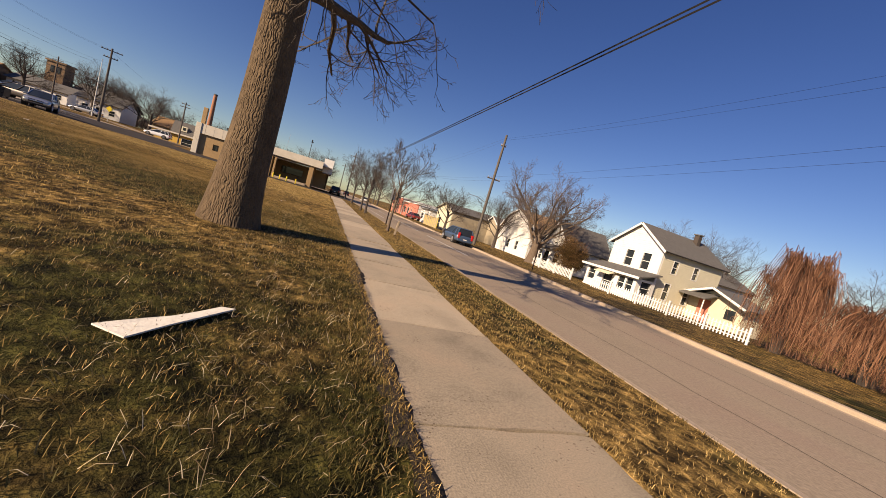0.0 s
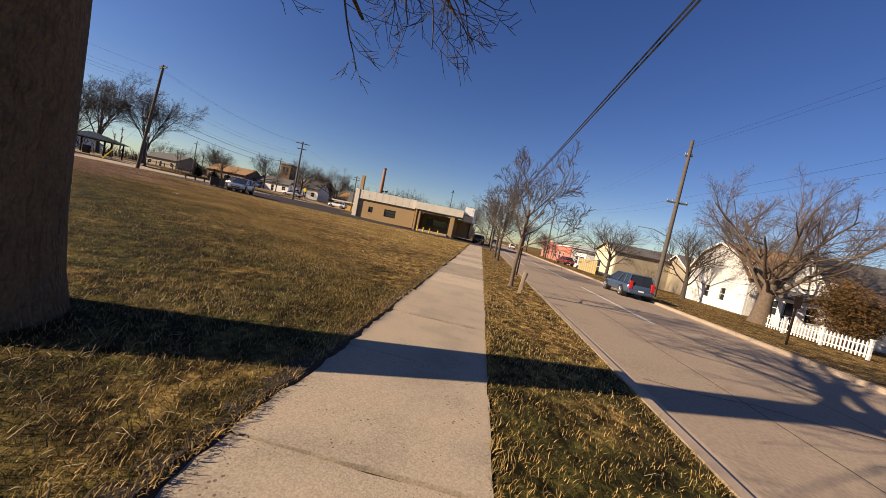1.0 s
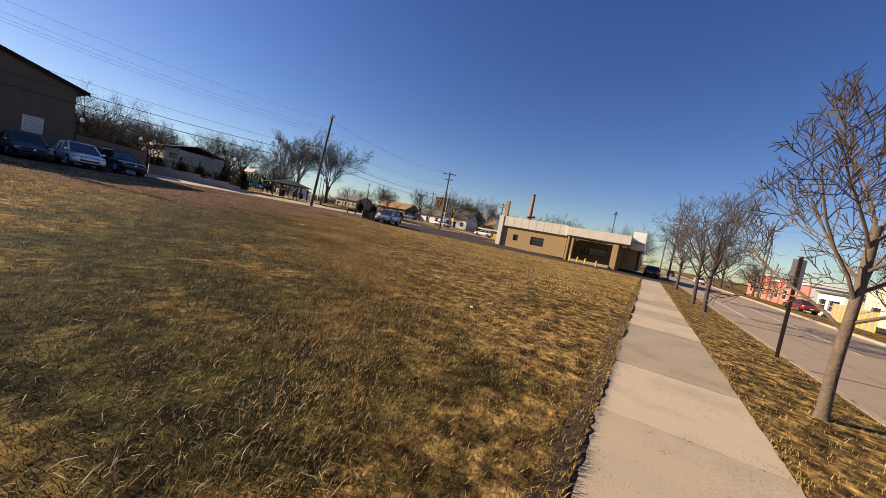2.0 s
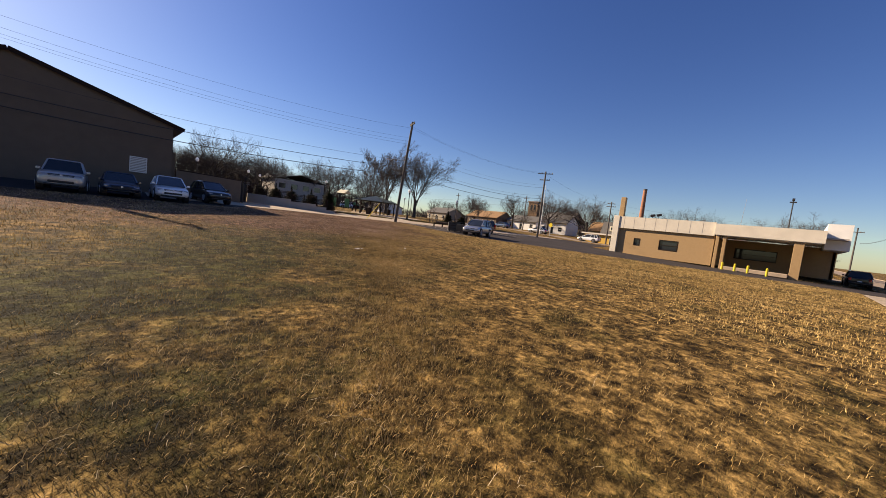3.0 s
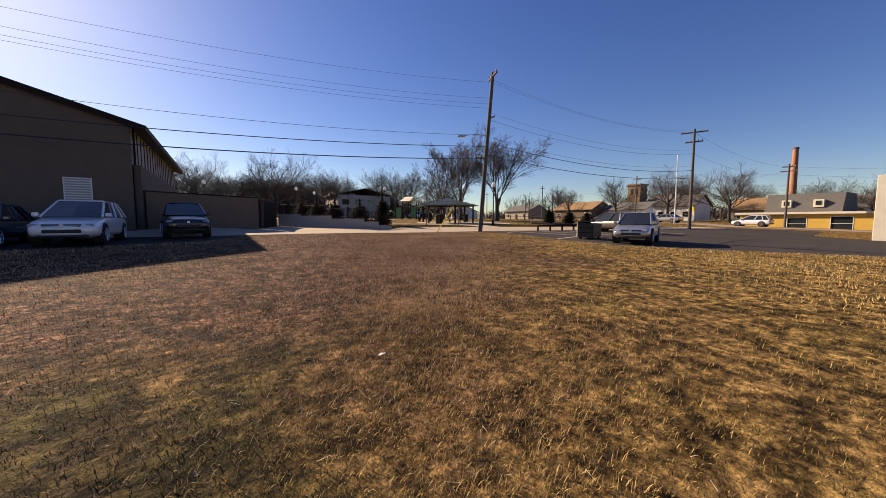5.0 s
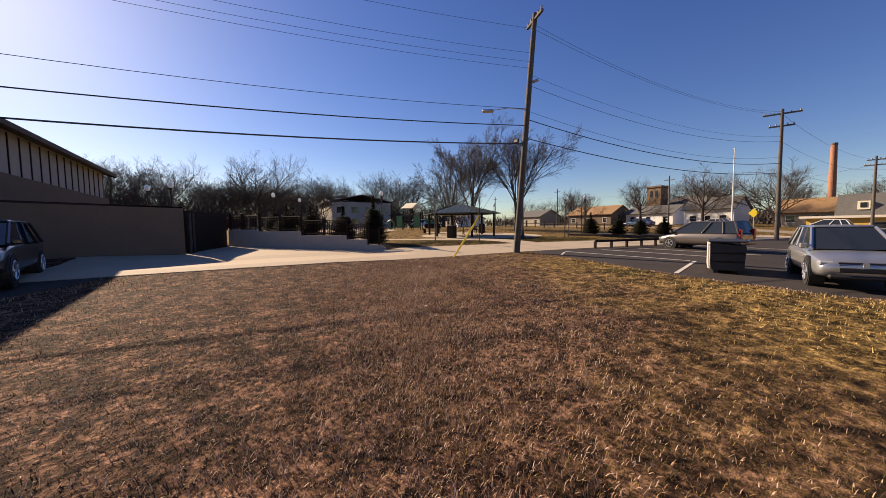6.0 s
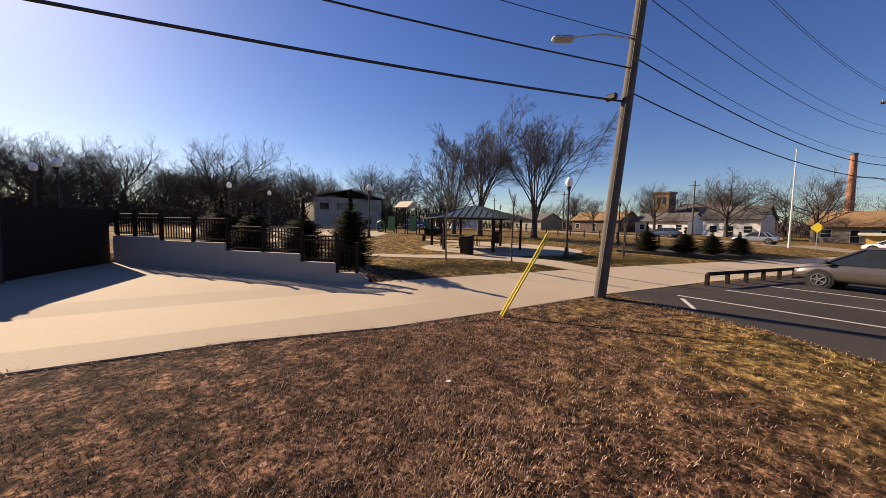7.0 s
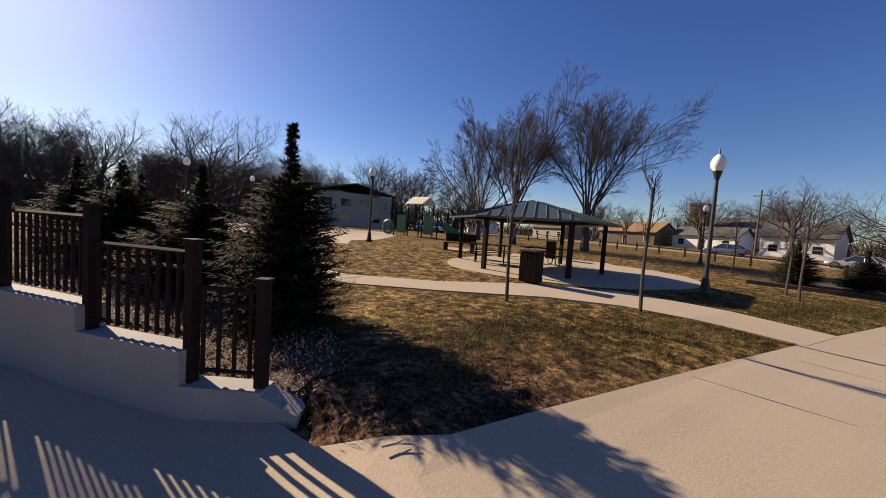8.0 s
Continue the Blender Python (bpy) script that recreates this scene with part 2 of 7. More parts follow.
M = dict(
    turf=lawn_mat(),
    concrete=pitted(mat("sidewalk_concrete", (0.2962, 0.2451, 0.1785), 0.9, vary=0.46, scale=1.3, fine=70, bump=0.14, tint=(0.2587, 0.2008, 0.143), per_piece=0.4)),
    drive=mat("drive_concrete", (0.4075, 0.3324, 0.2395), 0.9, vary=0.24, scale=0.35, fine=50, bump=0.15, tint=(0.336, 0.2681, 0.1894), tint_at=0.56),
    kerb=mat("kerb_concrete", (0.3552, 0.2812, 0.2072), 0.9, vary=0.25, scale=1.5, fine=50, bump=0.25),
    road=mat("worn_asphalt", (0.2997, 0.2427, 0.1813), 0.95, vary=0.34, scale=0.35, fine=22, bump=0.5, tint=(0.2442, 0.1887, 0.1443), tint_at=0.55, spec=0.15),
    asphalt=mat("dark_asphalt", (0.046, 0.040, 0.038), 0.95, vary=0.4, scale=0.4, fine=60, bump=0.3, spec=0.12),
    joint_dirt=mat("joint_dirt", (0.15, 0.125, 0.095), 0.95, vary=0.4, scale=6, bump=0.0, spec=0.05),
    seal=mat("crack_seal", (0.07, 0.066, 0.06), 0.95, bump=0.0, spec=0.05),
    paint=mat("road_paint", (0.496, 0.48, 0.44), 0.8, vary=0.3, scale=3, fine=30, bump=0.1, tint=(0.32, 0.304, 0.272), tint_at=0.6),
    yellow=mat("yellow_plastic", (0.612, 0.4675, 0.0255), 0.45, vary=0.12, scale=3, fine=60, bump=0.03),
    soil=mat("dark_soil", (0.032, 0.023, 0.015), 0.95, vary=0.4, scale=6, fine=60, bump=0.7),
    bark=mat("tree_bark", (0.119, 0.0875, 0.063), 0.9, vary=0.4, scale=5, fine=28, bump=0.6),
    bark_grey=mat("grey_bark", (0.0595, 0.0476, 0.0406), 0.9, vary=0.3, scale=4, fine=40, bump=0.4),
    twig=mat("twig_bark", (0.06375, 0.0495, 0.04125), 0.9, vary=0.25, scale=4, fine=40, bump=0.0),
    twig_pale=mat("pale_twigs", (0.09775, 0.0765, 0.068), 0.9, vary=0.25, scale=4, fine=40, bump=0.0),
    twig_red=mat("red_twigs", (0.22, 0.115, 0.085), 0.9, vary=0.3, scale=4, fine=40, bump=0.0),
    pole=mat("weathered_pole", (0.0935, 0.08075, 0.0697), 0.9, vary=0.35, scale=4, fine=35, bump=0.4),
    wire=mat("cable_black", (0.03, 0.03, 0.035), 0.6, vary=0.1, bump=0.0),
    steel=mat("galvanised_steel", (0.45, 0.46, 0.47), 0.45, 0.8, vary=0.15, scale=5, fine=40, bump=0.05),
    brick=mat("tan_brick", (0.3478, 0.2331, 0.1147), 0.85, vary=0.2, scale=2, fine=25, bump=0.3, tint=(0.296, 0.1961, 0.0962)),
    old_brick=mat("weathered_brick", (0.21, 0.1365, 0.0805), 0.9, vary=0.25, scale=1.5, fine=14, bump=0.2),
    fascia=mat("cream_fascia", (0.5616, 0.5148, 0.429), 0.7, vary=0.14, scale=1.2, fine=20, bump=0.1),
    white=mat("white_paint", (0.672, 0.6636, 0.6384), 0.6, vary=0.08, scale=2, fine=30, bump=0.06),
    cream=mat("cream_siding", (0.576, 0.536, 0.4), 0.65, vary=0.08, scale=2, fine=30, bump=0.06),
    tan=mat("tan_siding", (0.315, 0.27, 0.195), 0.7, vary=0.1, scale=2, fine=30, bump=0.08),
    barn=mat("brown_block", (0.119, 0.0875, 0.063), 0.85, vary=0.15, scale=1.5, fine=20, bump=0.15),
    stucco=mat("grey_wall", (0.336, 0.312, 0.288), 0.9, vary=0.12, scale=2, fine=40, bump=0.2),
    shingle=mat("dark_shingles", (0.10, 0.095, 0.09), 0.9, vary=0.3, scale=4, fine=14, bump=0.4),
    shingle_tan=mat("tan_shingles", (0.24, 0.144, 0.068), 0.9, vary=0.25, scale=4, fine=14, bump=0.4),
    metal_roof=mat("green_metal_roof", (0.075, 0.10, 0.095), 0.45, 0.3, vary=0.15, scale=3, fine=30, bump=0.05),
    black=mat("black_coat", (0.022, 0.02, 0.02), 0.5, vary=0.2, scale=8, fine=50, bump=0.08),
    brown_metal=mat("brown_coated_metal", (0.022, 0.014, 0.011), 0.75, vary=0.25, scale=6, fine=40, bump=0.08, spec=0.12),
    wood=mat("old_wood", (0.34, 0.27, 0.19), 0.85, vary=0.3, scale=4, fine=30, bump=0.4),
    red_brick=mat("red_brick", (0.32, 0.144, 0.08), 0.85, vary=0.2, scale=2, fine=12, bump=0.3),
    pink=mat("salmon_paint", (0.496, 0.176, 0.128), 0.7, vary=0.12, scale=2, fine=20, bump=0.08),
    orange_wall=mat("ochre_panels", (0.528, 0.336, 0.064), 0.7, vary=0.12, scale=2, fine=20, bump=0.08),
    glass=glass_mat("window_glass"),
    rubber=mat("tyre_rubber", (0.02, 0.02, 0.02), 0.85, vary=0.2, bump=0.1),
    rim=mat("alloy", (0.55, 0.56, 0.58), 0.3, 0.9, vary=0.08, bump=0.0),
    lamp_red=mat("red_lens", (0.45, 0.02, 0.02), 0.2, vary=0.05, bump=0.0),
    lamp_clear=mat("clear_lens", (0.30, 0.31, 0.33), 0.12, vary=0.05, bump=0.0),
    globe=mat("white_globe", (0.85, 0.84, 0.80), 0.25, vary=0.04, bump=0.0),
    spruce=blade_mat("spruce_needles", [(0.009, 0.012, 0.006), (0.016, 0.019, 0.009), (0.030, 0.028, 0.014)], rough=0.95),
    bleached=blade_mat("sun_bleached_grass", [(0.16, 0.112, 0.036), (0.34, 0.23, 0.08), (0.52, 0.365, 0.14), (0.62, 0.46, 0.20)], shift=-0.8),
    grass=blade_mat("dry_grass", [(0.075, 0.054, 0.016), (0.125, 0.085, 0.025), (0.23, 0.15, 0.046), (0.36, 0.24, 0.083), (0.48, 0.34, 0.145)], shift=-0.72),
    green_grass=blade_mat("winter_green_grass", [(0.034, 0.032, 0.009), (0.055, 0.050, 0.013), (0.09, 0.073, 0.020), (0.16, 0.115, 0.038), (0.28, 0.20, 0.08)], shift=-0.86),
    straw=blade_mat("loose_straw", [(0.176, 0.12, 0.064), (0.44, 0.344, 0.208), (0.576, 0.48, 0.32), (0.624, 0.544, 0.4)], shift=-0.85),
    litter=blade_mat("dry_leaves", [(0.030, 0.014, 0.008), (0.11, 0.052, 0.028), (0.27, 0.15, 0.085), (0.54, 0.385, 0.28)], shift=-0.47),
    mulch=mat("bark_mulch", (0.063, 0.042, 0.028), 0.95, vary=0.5, scale=10, fine=50, bump=0.8),
    cardboard=mat("torn_white_board", (0.68, 0.646, 0.578), 0.8, vary=0.15, scale=6, fine=40, bump=0.2),
    bank=mat("far_thicket", (0.10, 0.08, 0.06), 0.95, vary=0.4, scale=0.4, fine=3, bump=0.0),
)


def paint_mat(name, base, metal=0.35):
    m = mat(name, base, 0.28, metal, vary=0.06, scale=1.5, fine=30, bump=0.0)
    m.node_tree.nodes["Principled BSDF"].inputs["Coat Weight"].default_value = 0.7
    return m


# ---- building blocks ----
def part(name, bm, material, parent=None, label="", smooth=False):
    """Links a bmesh, or a pair of vertices and faces, as one mesh object."""
    me = bpy.data.meshes.new(name)
    if isinstance(bm, tuple):
        me.from_pydata(bm[0], [], bm[1])
    else:
        bmesh.ops.recalc_face_normals(bm, faces=bm.faces)
        bm.to_mesh(me)
        bm.free()
    me.materials.append(material)
    if smooth:
        me.shade_smooth()
        me.set_sharp_from_angle(angle=radians(38))
    ob = new(name, me)
    if parent:
        ob.parent = parent
    if label:
        ob["label"] = label
    return ob


def thing(name, label, category, place=(0, 0, 0), turn=0.0, group="", kind=""):
    e = new(name)
    e.matrix_world = pose(*place, 0, 0, turn)
    return tagged(e, label, category, group, kind)


def box(bm, x0, x1, y0, y1, z0, z1, bevel=0.0, m=None):
    """A box between two corners, added to bm."""
    r = bmesh.ops.create_cube(bm, size=1.0)
    vs = r["verts"]
    for v in vs:
        v.co = ((x0 + x1) / 2 + v.co.x * (x1 - x0), (y0 + y1) / 2 + v.co.y * (y1 - y0), (z0 + z1) / 2 + v.co.z * (z1 - z0))
    if m:
        bmesh.ops.transform(bm, matrix=m, verts=vs)
    if bevel:
        es = list({e for v in vs for e in v.link_edges})
        bmesh.ops.bevel(bm, geom=es, offset=bevel, segments=1, affect="EDGES")
    return bm


def boxes(*rows, bevel=0.0):
    bm = bmesh.new()
    for r in rows:
        box(bm, *r, bevel=bevel)
    return bm


def cyl(bm, a, b, r0, r1=None, n=10):
    """A tapered cylinder from a to b."""
    a, b = Vector(a), Vector(b)
    d = b - a
    q = d.to_track_quat("Z", "Y").to_matrix().to_4x4()
    bmesh.ops.create_cone(bm, cap_ends=True, segments=n, radius1=r0, radius2=r0 if r1 is None else r1, depth=d.length, matrix=Matrix.Translation((a + b) / 2) @ q)
    return bm


def cyls(*rows, n=10):
    bm = bmesh.new()
    for r in rows:
        cyl(bm, *r, n=n)
    return bm


def prism(bm, outline, axis, lo, hi):
    """A flat outline (list of pairs) drawn out along an axis. axis x: pairs are (y, z); y: (x, z); z: (x, y)."""
    put = {"x": lambda p, s: (s, p[0], p[1]), "y": lambda p, s: (p[0], s, p[1]), "z": lambda p, s: (p[0], p[1], s)}[axis]
    a = [bm.verts.new(put(p, lo)) for p in outline]
    b = [bm.verts.new(put(p, hi)) for p in outline]
    bm.faces.new(a), bm.faces.new(b[::-1])
    for i in range(len(a)):
        j = (i + 1) % len(a)
        bm.faces.new((a[i], b[i], b[j], a[j]))
    return bm


def tubes(lines, sides=5):
    """Tubes round polylines of (x, y, z, radius) rows, as vertices and faces."""
    vs, fs = [], []
    for line in lines:
        pts = np.array(line, float)
        n = sides if pts[0, 3] > 0.02 else 3
        way = np.gradient(pts[:, :3], axis=0)
        way /= np.linalg.norm(way, axis=1)[:, None] + 1e-9
        ref = np.where(np.abs(way[:, 2:3]) > 0.9, [[1.0, 0, 0]], [[0, 0, 1.0]])
        u = np.cross(way, ref)
        u /= np.linalg.norm(u, axis=1)[:, None] + 1e-9
        v = np.cross(way, u)
        base = len(vs)
        ang = np.arange(n) * 2 * np.pi / n
        ring = pts[:, None, :3] + pts[:, None, 3:4] * (np.cos(ang)[None, :, None] * u[:, None] + np.sin(ang)[None, :, None] * v[:, None])
        vs.extend(map(tuple, ring.reshape(-1, 3)))
        for i in range(len(pts) - 1):
            for k in range(n):
                a, b = base + i * n + k, base + i * n + (k + 1) % n
                fs.append((a, b, b + n, a + n))
        fs.append(tuple(base + (len(pts) - 1) * n + k for k in range(n)))
    return vs, fs


WEST_X = [0, 12, 21, 29, 37.3, 42, 49, 57, 80]
WEST_Z = [0.025, 0.30, 0.58, 0.90, 1.12, 1.50, 1.70, 2.0, 2.4]
EAST_X = [0, 1.7, 3.65, 12.6, 20, 40, 80]
EAST_Z = [0.025, 0.0, -0.04, -0.30, -0.62, -1.0, -1.2]


def gz(x):
    """The height of the ground: it falls from the park in the west to the houses in the east."""
    return float(np.interp(-x, WEST_X, WEST_Z) if x < 0 else np.interp(x, EAST_X, EAST_Z))


WALL_LINE = [(-41.76, 36.65), (-42.15, 36.05), (-43.06, 35.18), (-44.07, 34.33), (-45.5, 33.05), (-49.3, 29.6), (-53.0, 31.6)]


def dip(x, y):
    """How far the drive lies below the park in front of the retaining wall."""
    wy = float(np.interp(-x, [-p[0] for p in WALL_LINE[:6]], [p[1] for p in WALL_LINE[:6]]))
    f = lambda v: min(max(v, 0.0), 1.0)  # noqa: E731
    return 0.24 * f((-x - 38.5) / 2.5) * f((37.6 - y) / 1.2) * f((y - 24.5) / 3.0) * f(max((wy - y + 0.55) / 0.4, (x + 41.75) / 0.2)) * f((50.5 + x) / 1.0)


def sheet(outline, lift, thick=0.10, low=False):
    """A slab on the ground with the given outline, which follows its slope."""
    bm = bmesh.new()
    prism(bm, outline, "z", 0.0, 1.0)
    for x in [-v for v in WEST_X] + EAST_X:
        bmesh.ops.bisect_plane(bm, geom=bm.verts[:] + bm.edges[:] + bm.faces[:], plane_co=(x, 0, 0), plane_no=(1, 0, 0))
    if low:
        for k in range(26):
            for co, no in (((-38.0 - 0.5 * k, 0, 0), (1, 0, 0)), ((0, 25.0 + 0.5 * k, 0), (0, 1, 0))):
                bmesh.ops.bisect_plane(bm, geom=bm.verts[:] + bm.edges[:] + bm.faces[:], plane_co=co, plane_no=no)
    for v in bm.verts:
        v.co.z = gz(v.co.x) + (lift if v.co.z > 0.5 else lift - thick) - (dip(v.co.x, v.co.y) if low else 0.0)
    return bm


# ---- ground, road and paving ----
KERB, FAR_KERB = 3.75, 12.6


def build_ground():
    dips = [(-0.06, 0.0), (-0.03, -0.12), (1.66, -0.12), (1.693, -0.004), (KERB - 0.16, 0.0), (KERB - 0.13, -0.3), (FAR_KERB + 0.16, -0.3), (FAR_KERB + 0.19, 0.0)]
    xs = [-900, -300, -150] + [-v for v in WEST_X[::-1] if v > 0] + [-33, -25, -17, -9, -5, -2, -1] + [-38 - 0.5 * k for k in range(26)] + [d[0] for d in dips] + [3.0, 16, 20, 28, 40, 80, 200, 900]
    xs = sorted(set(xs))
    ys = [-900, -300, -120, -60, -30] + sorted(set(list(range(-15, 100, 5)) + [24 + 0.5 * k for k in range(29)])) + [120, 160, 250, 500, 1500]
    drop = dict(dips)
    vs = []
    for y in ys:
        for x in xs:
            z = gz(x)
            d = next((v for k, v in drop.items() if abs(k - x) < 1e-6), 0.0)
            vs.append((x, y, z + d - 1.3 * dip(x, y)))
    w = len(xs)
    fs = [(j * w + i, j * w + i + 1, (j + 1) * w + i + 1, (j + 1) * w + i) for j in range(len(ys) - 1) for i in range(w - 1)]
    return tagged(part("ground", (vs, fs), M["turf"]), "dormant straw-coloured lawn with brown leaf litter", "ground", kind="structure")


build_ground()


def strip(name, x0, x1, z0, z1, z2, material, label, category):
    """A long strip of road or kerb along the street; z0 at x0, z1 at x1, z2 underneath."""
    bm = bmesh.new()
    prism(bm, [(x0, z2), (x1, z2), (x1, z1), (x0, z0)], "y", -120, 420)
    return tagged(part(name, bm, material), label, category, kind="structure")


strip("road", KERB + 0.35, FAR_KERB - 0.35, -0.20, -0.43, -0.6, M["road"], "worn grey-brown asphalt street with tar-filled cracks", "road")
for nm, a, b, za, zb in (("gutter", KERB + 0.03, KERB + 0.346, -0.185, -0.196), ("gutter", FAR_KERB - 0.346, FAR_KERB - 0.03, -0.426, -0.44)):
    strip(nm, a, b, za, zb, -0.6, M["kerb"], "pale concrete gutter pan along the kerb", "gutter")
strip("kerb", KERB - 0.13, KERB + 0.027, -0.035, -0.05, -0.6, M["kerb"], "worn concrete kerb with rounded top", "kerb")
strip("kerb", FAR_KERB - 0.027, FAR_KERB + 0.16, -0.31, -0.30, -0.6, M["kerb"], "worn concrete kerb with rounded top", "kerb")

# drive, lot and park paving
DRIVE = [(-37.7, 20.0), (-37.75, 30.0), (-37.7, 33.2), (-37.35, 35.7), (-37.3, 38.0), (-37.3, 43.0), (-36.9, 49.0), (-35.6, 60.0), (-33.8, 78.0), (-37.3, 78.0), (-39.2, 60.0), (-40.1, 50.0), (-40.4, 46.0), (-40.62, 42.0),
         (-40.76, 38.8), (-40.78, 37.95), (-41.2, 37.0), (-41.82, 36.72), (-42.24, 36.14), (-43.14, 35.28), (-44.15, 34.43), (-45.58, 33.15), (-49.3, 29.75), (-45.0, 27.7), (-42.2, 22.0), (-42.2, 20.0)]
drive = tagged(part("driveway", sheet(DRIVE, 0.022, low=True), M["drive"]), "broad pale concrete driveway with saw-cut joints", "driveway", kind="structure")
LOT = [(-37.3, 43.2), (-33.5, 42.6), (-29.0, 41.4), (-25.5, 41.6), (-20.0, 46.5), (-14.0, 51.5), (-7.5, 55.5), (-0.2, 58.5), (3.4, 59.0), (3.4, 67.0), (-2.0, 66.0), (-10.5, 64.2), (-20.5, 64.2), (-24.0, 66.0), (-26.0, 80.0), (-33.6, 80.0), (-35.4, 60.0), (-36.7, 49.0)]
tagged(part("parking_lot", sheet(LOT, 0.012), M["asphalt"]), "dark asphalt parking lot with faded stall lines", "parking lot", kind="structure")
YARD = [(-32.2, -5.0), (-32.2, 12.0), (-32.6, 20.0), (-34.6, 24.9), (-37.7, 26.6), (-37.7, 20.02), (-42.18, 19.98), (-42.18, -5.0)]
tagged(part("barn_yard", sheet(YARD, 0.012), M["asphalt"]), "dark asphalt strip in front of the brown building", "parking lot", kind="structure")
tagged(part("cross_road", sheet([(-260, 88.0), (3.4, 86.0), (3.4, 93.5), (-260, 96.0)], 0.014), M["road"]), "grey side street behind the park", "road", kind="structure")

# sidewalk slabs, each a piece
walk_base = tagged(part("sidewalk", boxes((-0.01, 1.71, -30, 62, -0.14, -0.03)), M["soil"]), "tan concrete sidewalk with grass-grown joints", "sidewalk", kind="structure")
JOINTS = [3.23 - 2.12 * i for i in range(10, 0, -1)] + [3.23, 5.35, 7.47, 9.4, 11.2, 13.11, 15.2, 17.2] + [19.4 + 2.15 * i for i in range(20)]


def slab_mesh(length, seed):
    """A paving slab with worn, uneven edges."""
    rnd = random.Random(seed)
    n = 9
    gap = lambda: rnd.choice((0.008, 0.012, 0.016, 0.026, 0.012))  # noqa: E731
    ring = [(1.7 * i / n, gap()) for i in range(n)] + [(1.7 + rnd.uniform(-0.02, 0.006), length * i / n + gap()) for i in range(n)]
    ring += [(1.7 - 1.7 * i / n, length - gap()) for i in range(n)] + [(rnd.uniform(-0.006, 0.02), length - length * i / n - gap()) for i in range(n)]
    return prism(bmesh.new(), ring, "z", -0.1, 0.0)


def build_slabs():
    shapes = []
    for k in range(3):
        o = part("slab", slab_mesh(2.12, k), M["concrete"], walk_base)
        shapes.append(o.data)
        bpy.data.objects.remove(o)
    rnd = random.Random(5)
    for i, (y, y2) in enumerate(zip(JOINTS, JOINTS[1:])):
        o = new("slab", shapes[i % 3])
        o.parent = walk_base
        o.matrix_world = pose(0, y, rnd.uniform(-0.008, 0.008), rnd.uniform(-0.25, 0.25), rnd.uniform(-0.3, 0.3), rnd.uniform(-0.15, 0.15)) @ Matrix.Diagonal((1, (y2 - y) / 2.12, 1, 1))


# ---- buildings ----
def wall_cells(length, height, holes):
    """The solid cells of a wall of that length and height round its holes (u0, u1, v0, v1)."""
    us = sorted({0.0, length, *[h[0] for h in holes], *[h[1] for h in holes]})
    vs = sorted({0.0, height, *[h[2] for h in holes], *[h[3] for h in holes]})
    for i in range(len(us) - 1):
        for j in range(len(vs) - 1):
            u, v = (us[i] + us[i + 1]) / 2, (vs[j] + vs[j + 1]) / 2
            if not any(h[0] < u < h[1] and h[2] < v < h[3] for h in holes):
                yield us[i], us[i + 1], vs[j], vs[j + 1]


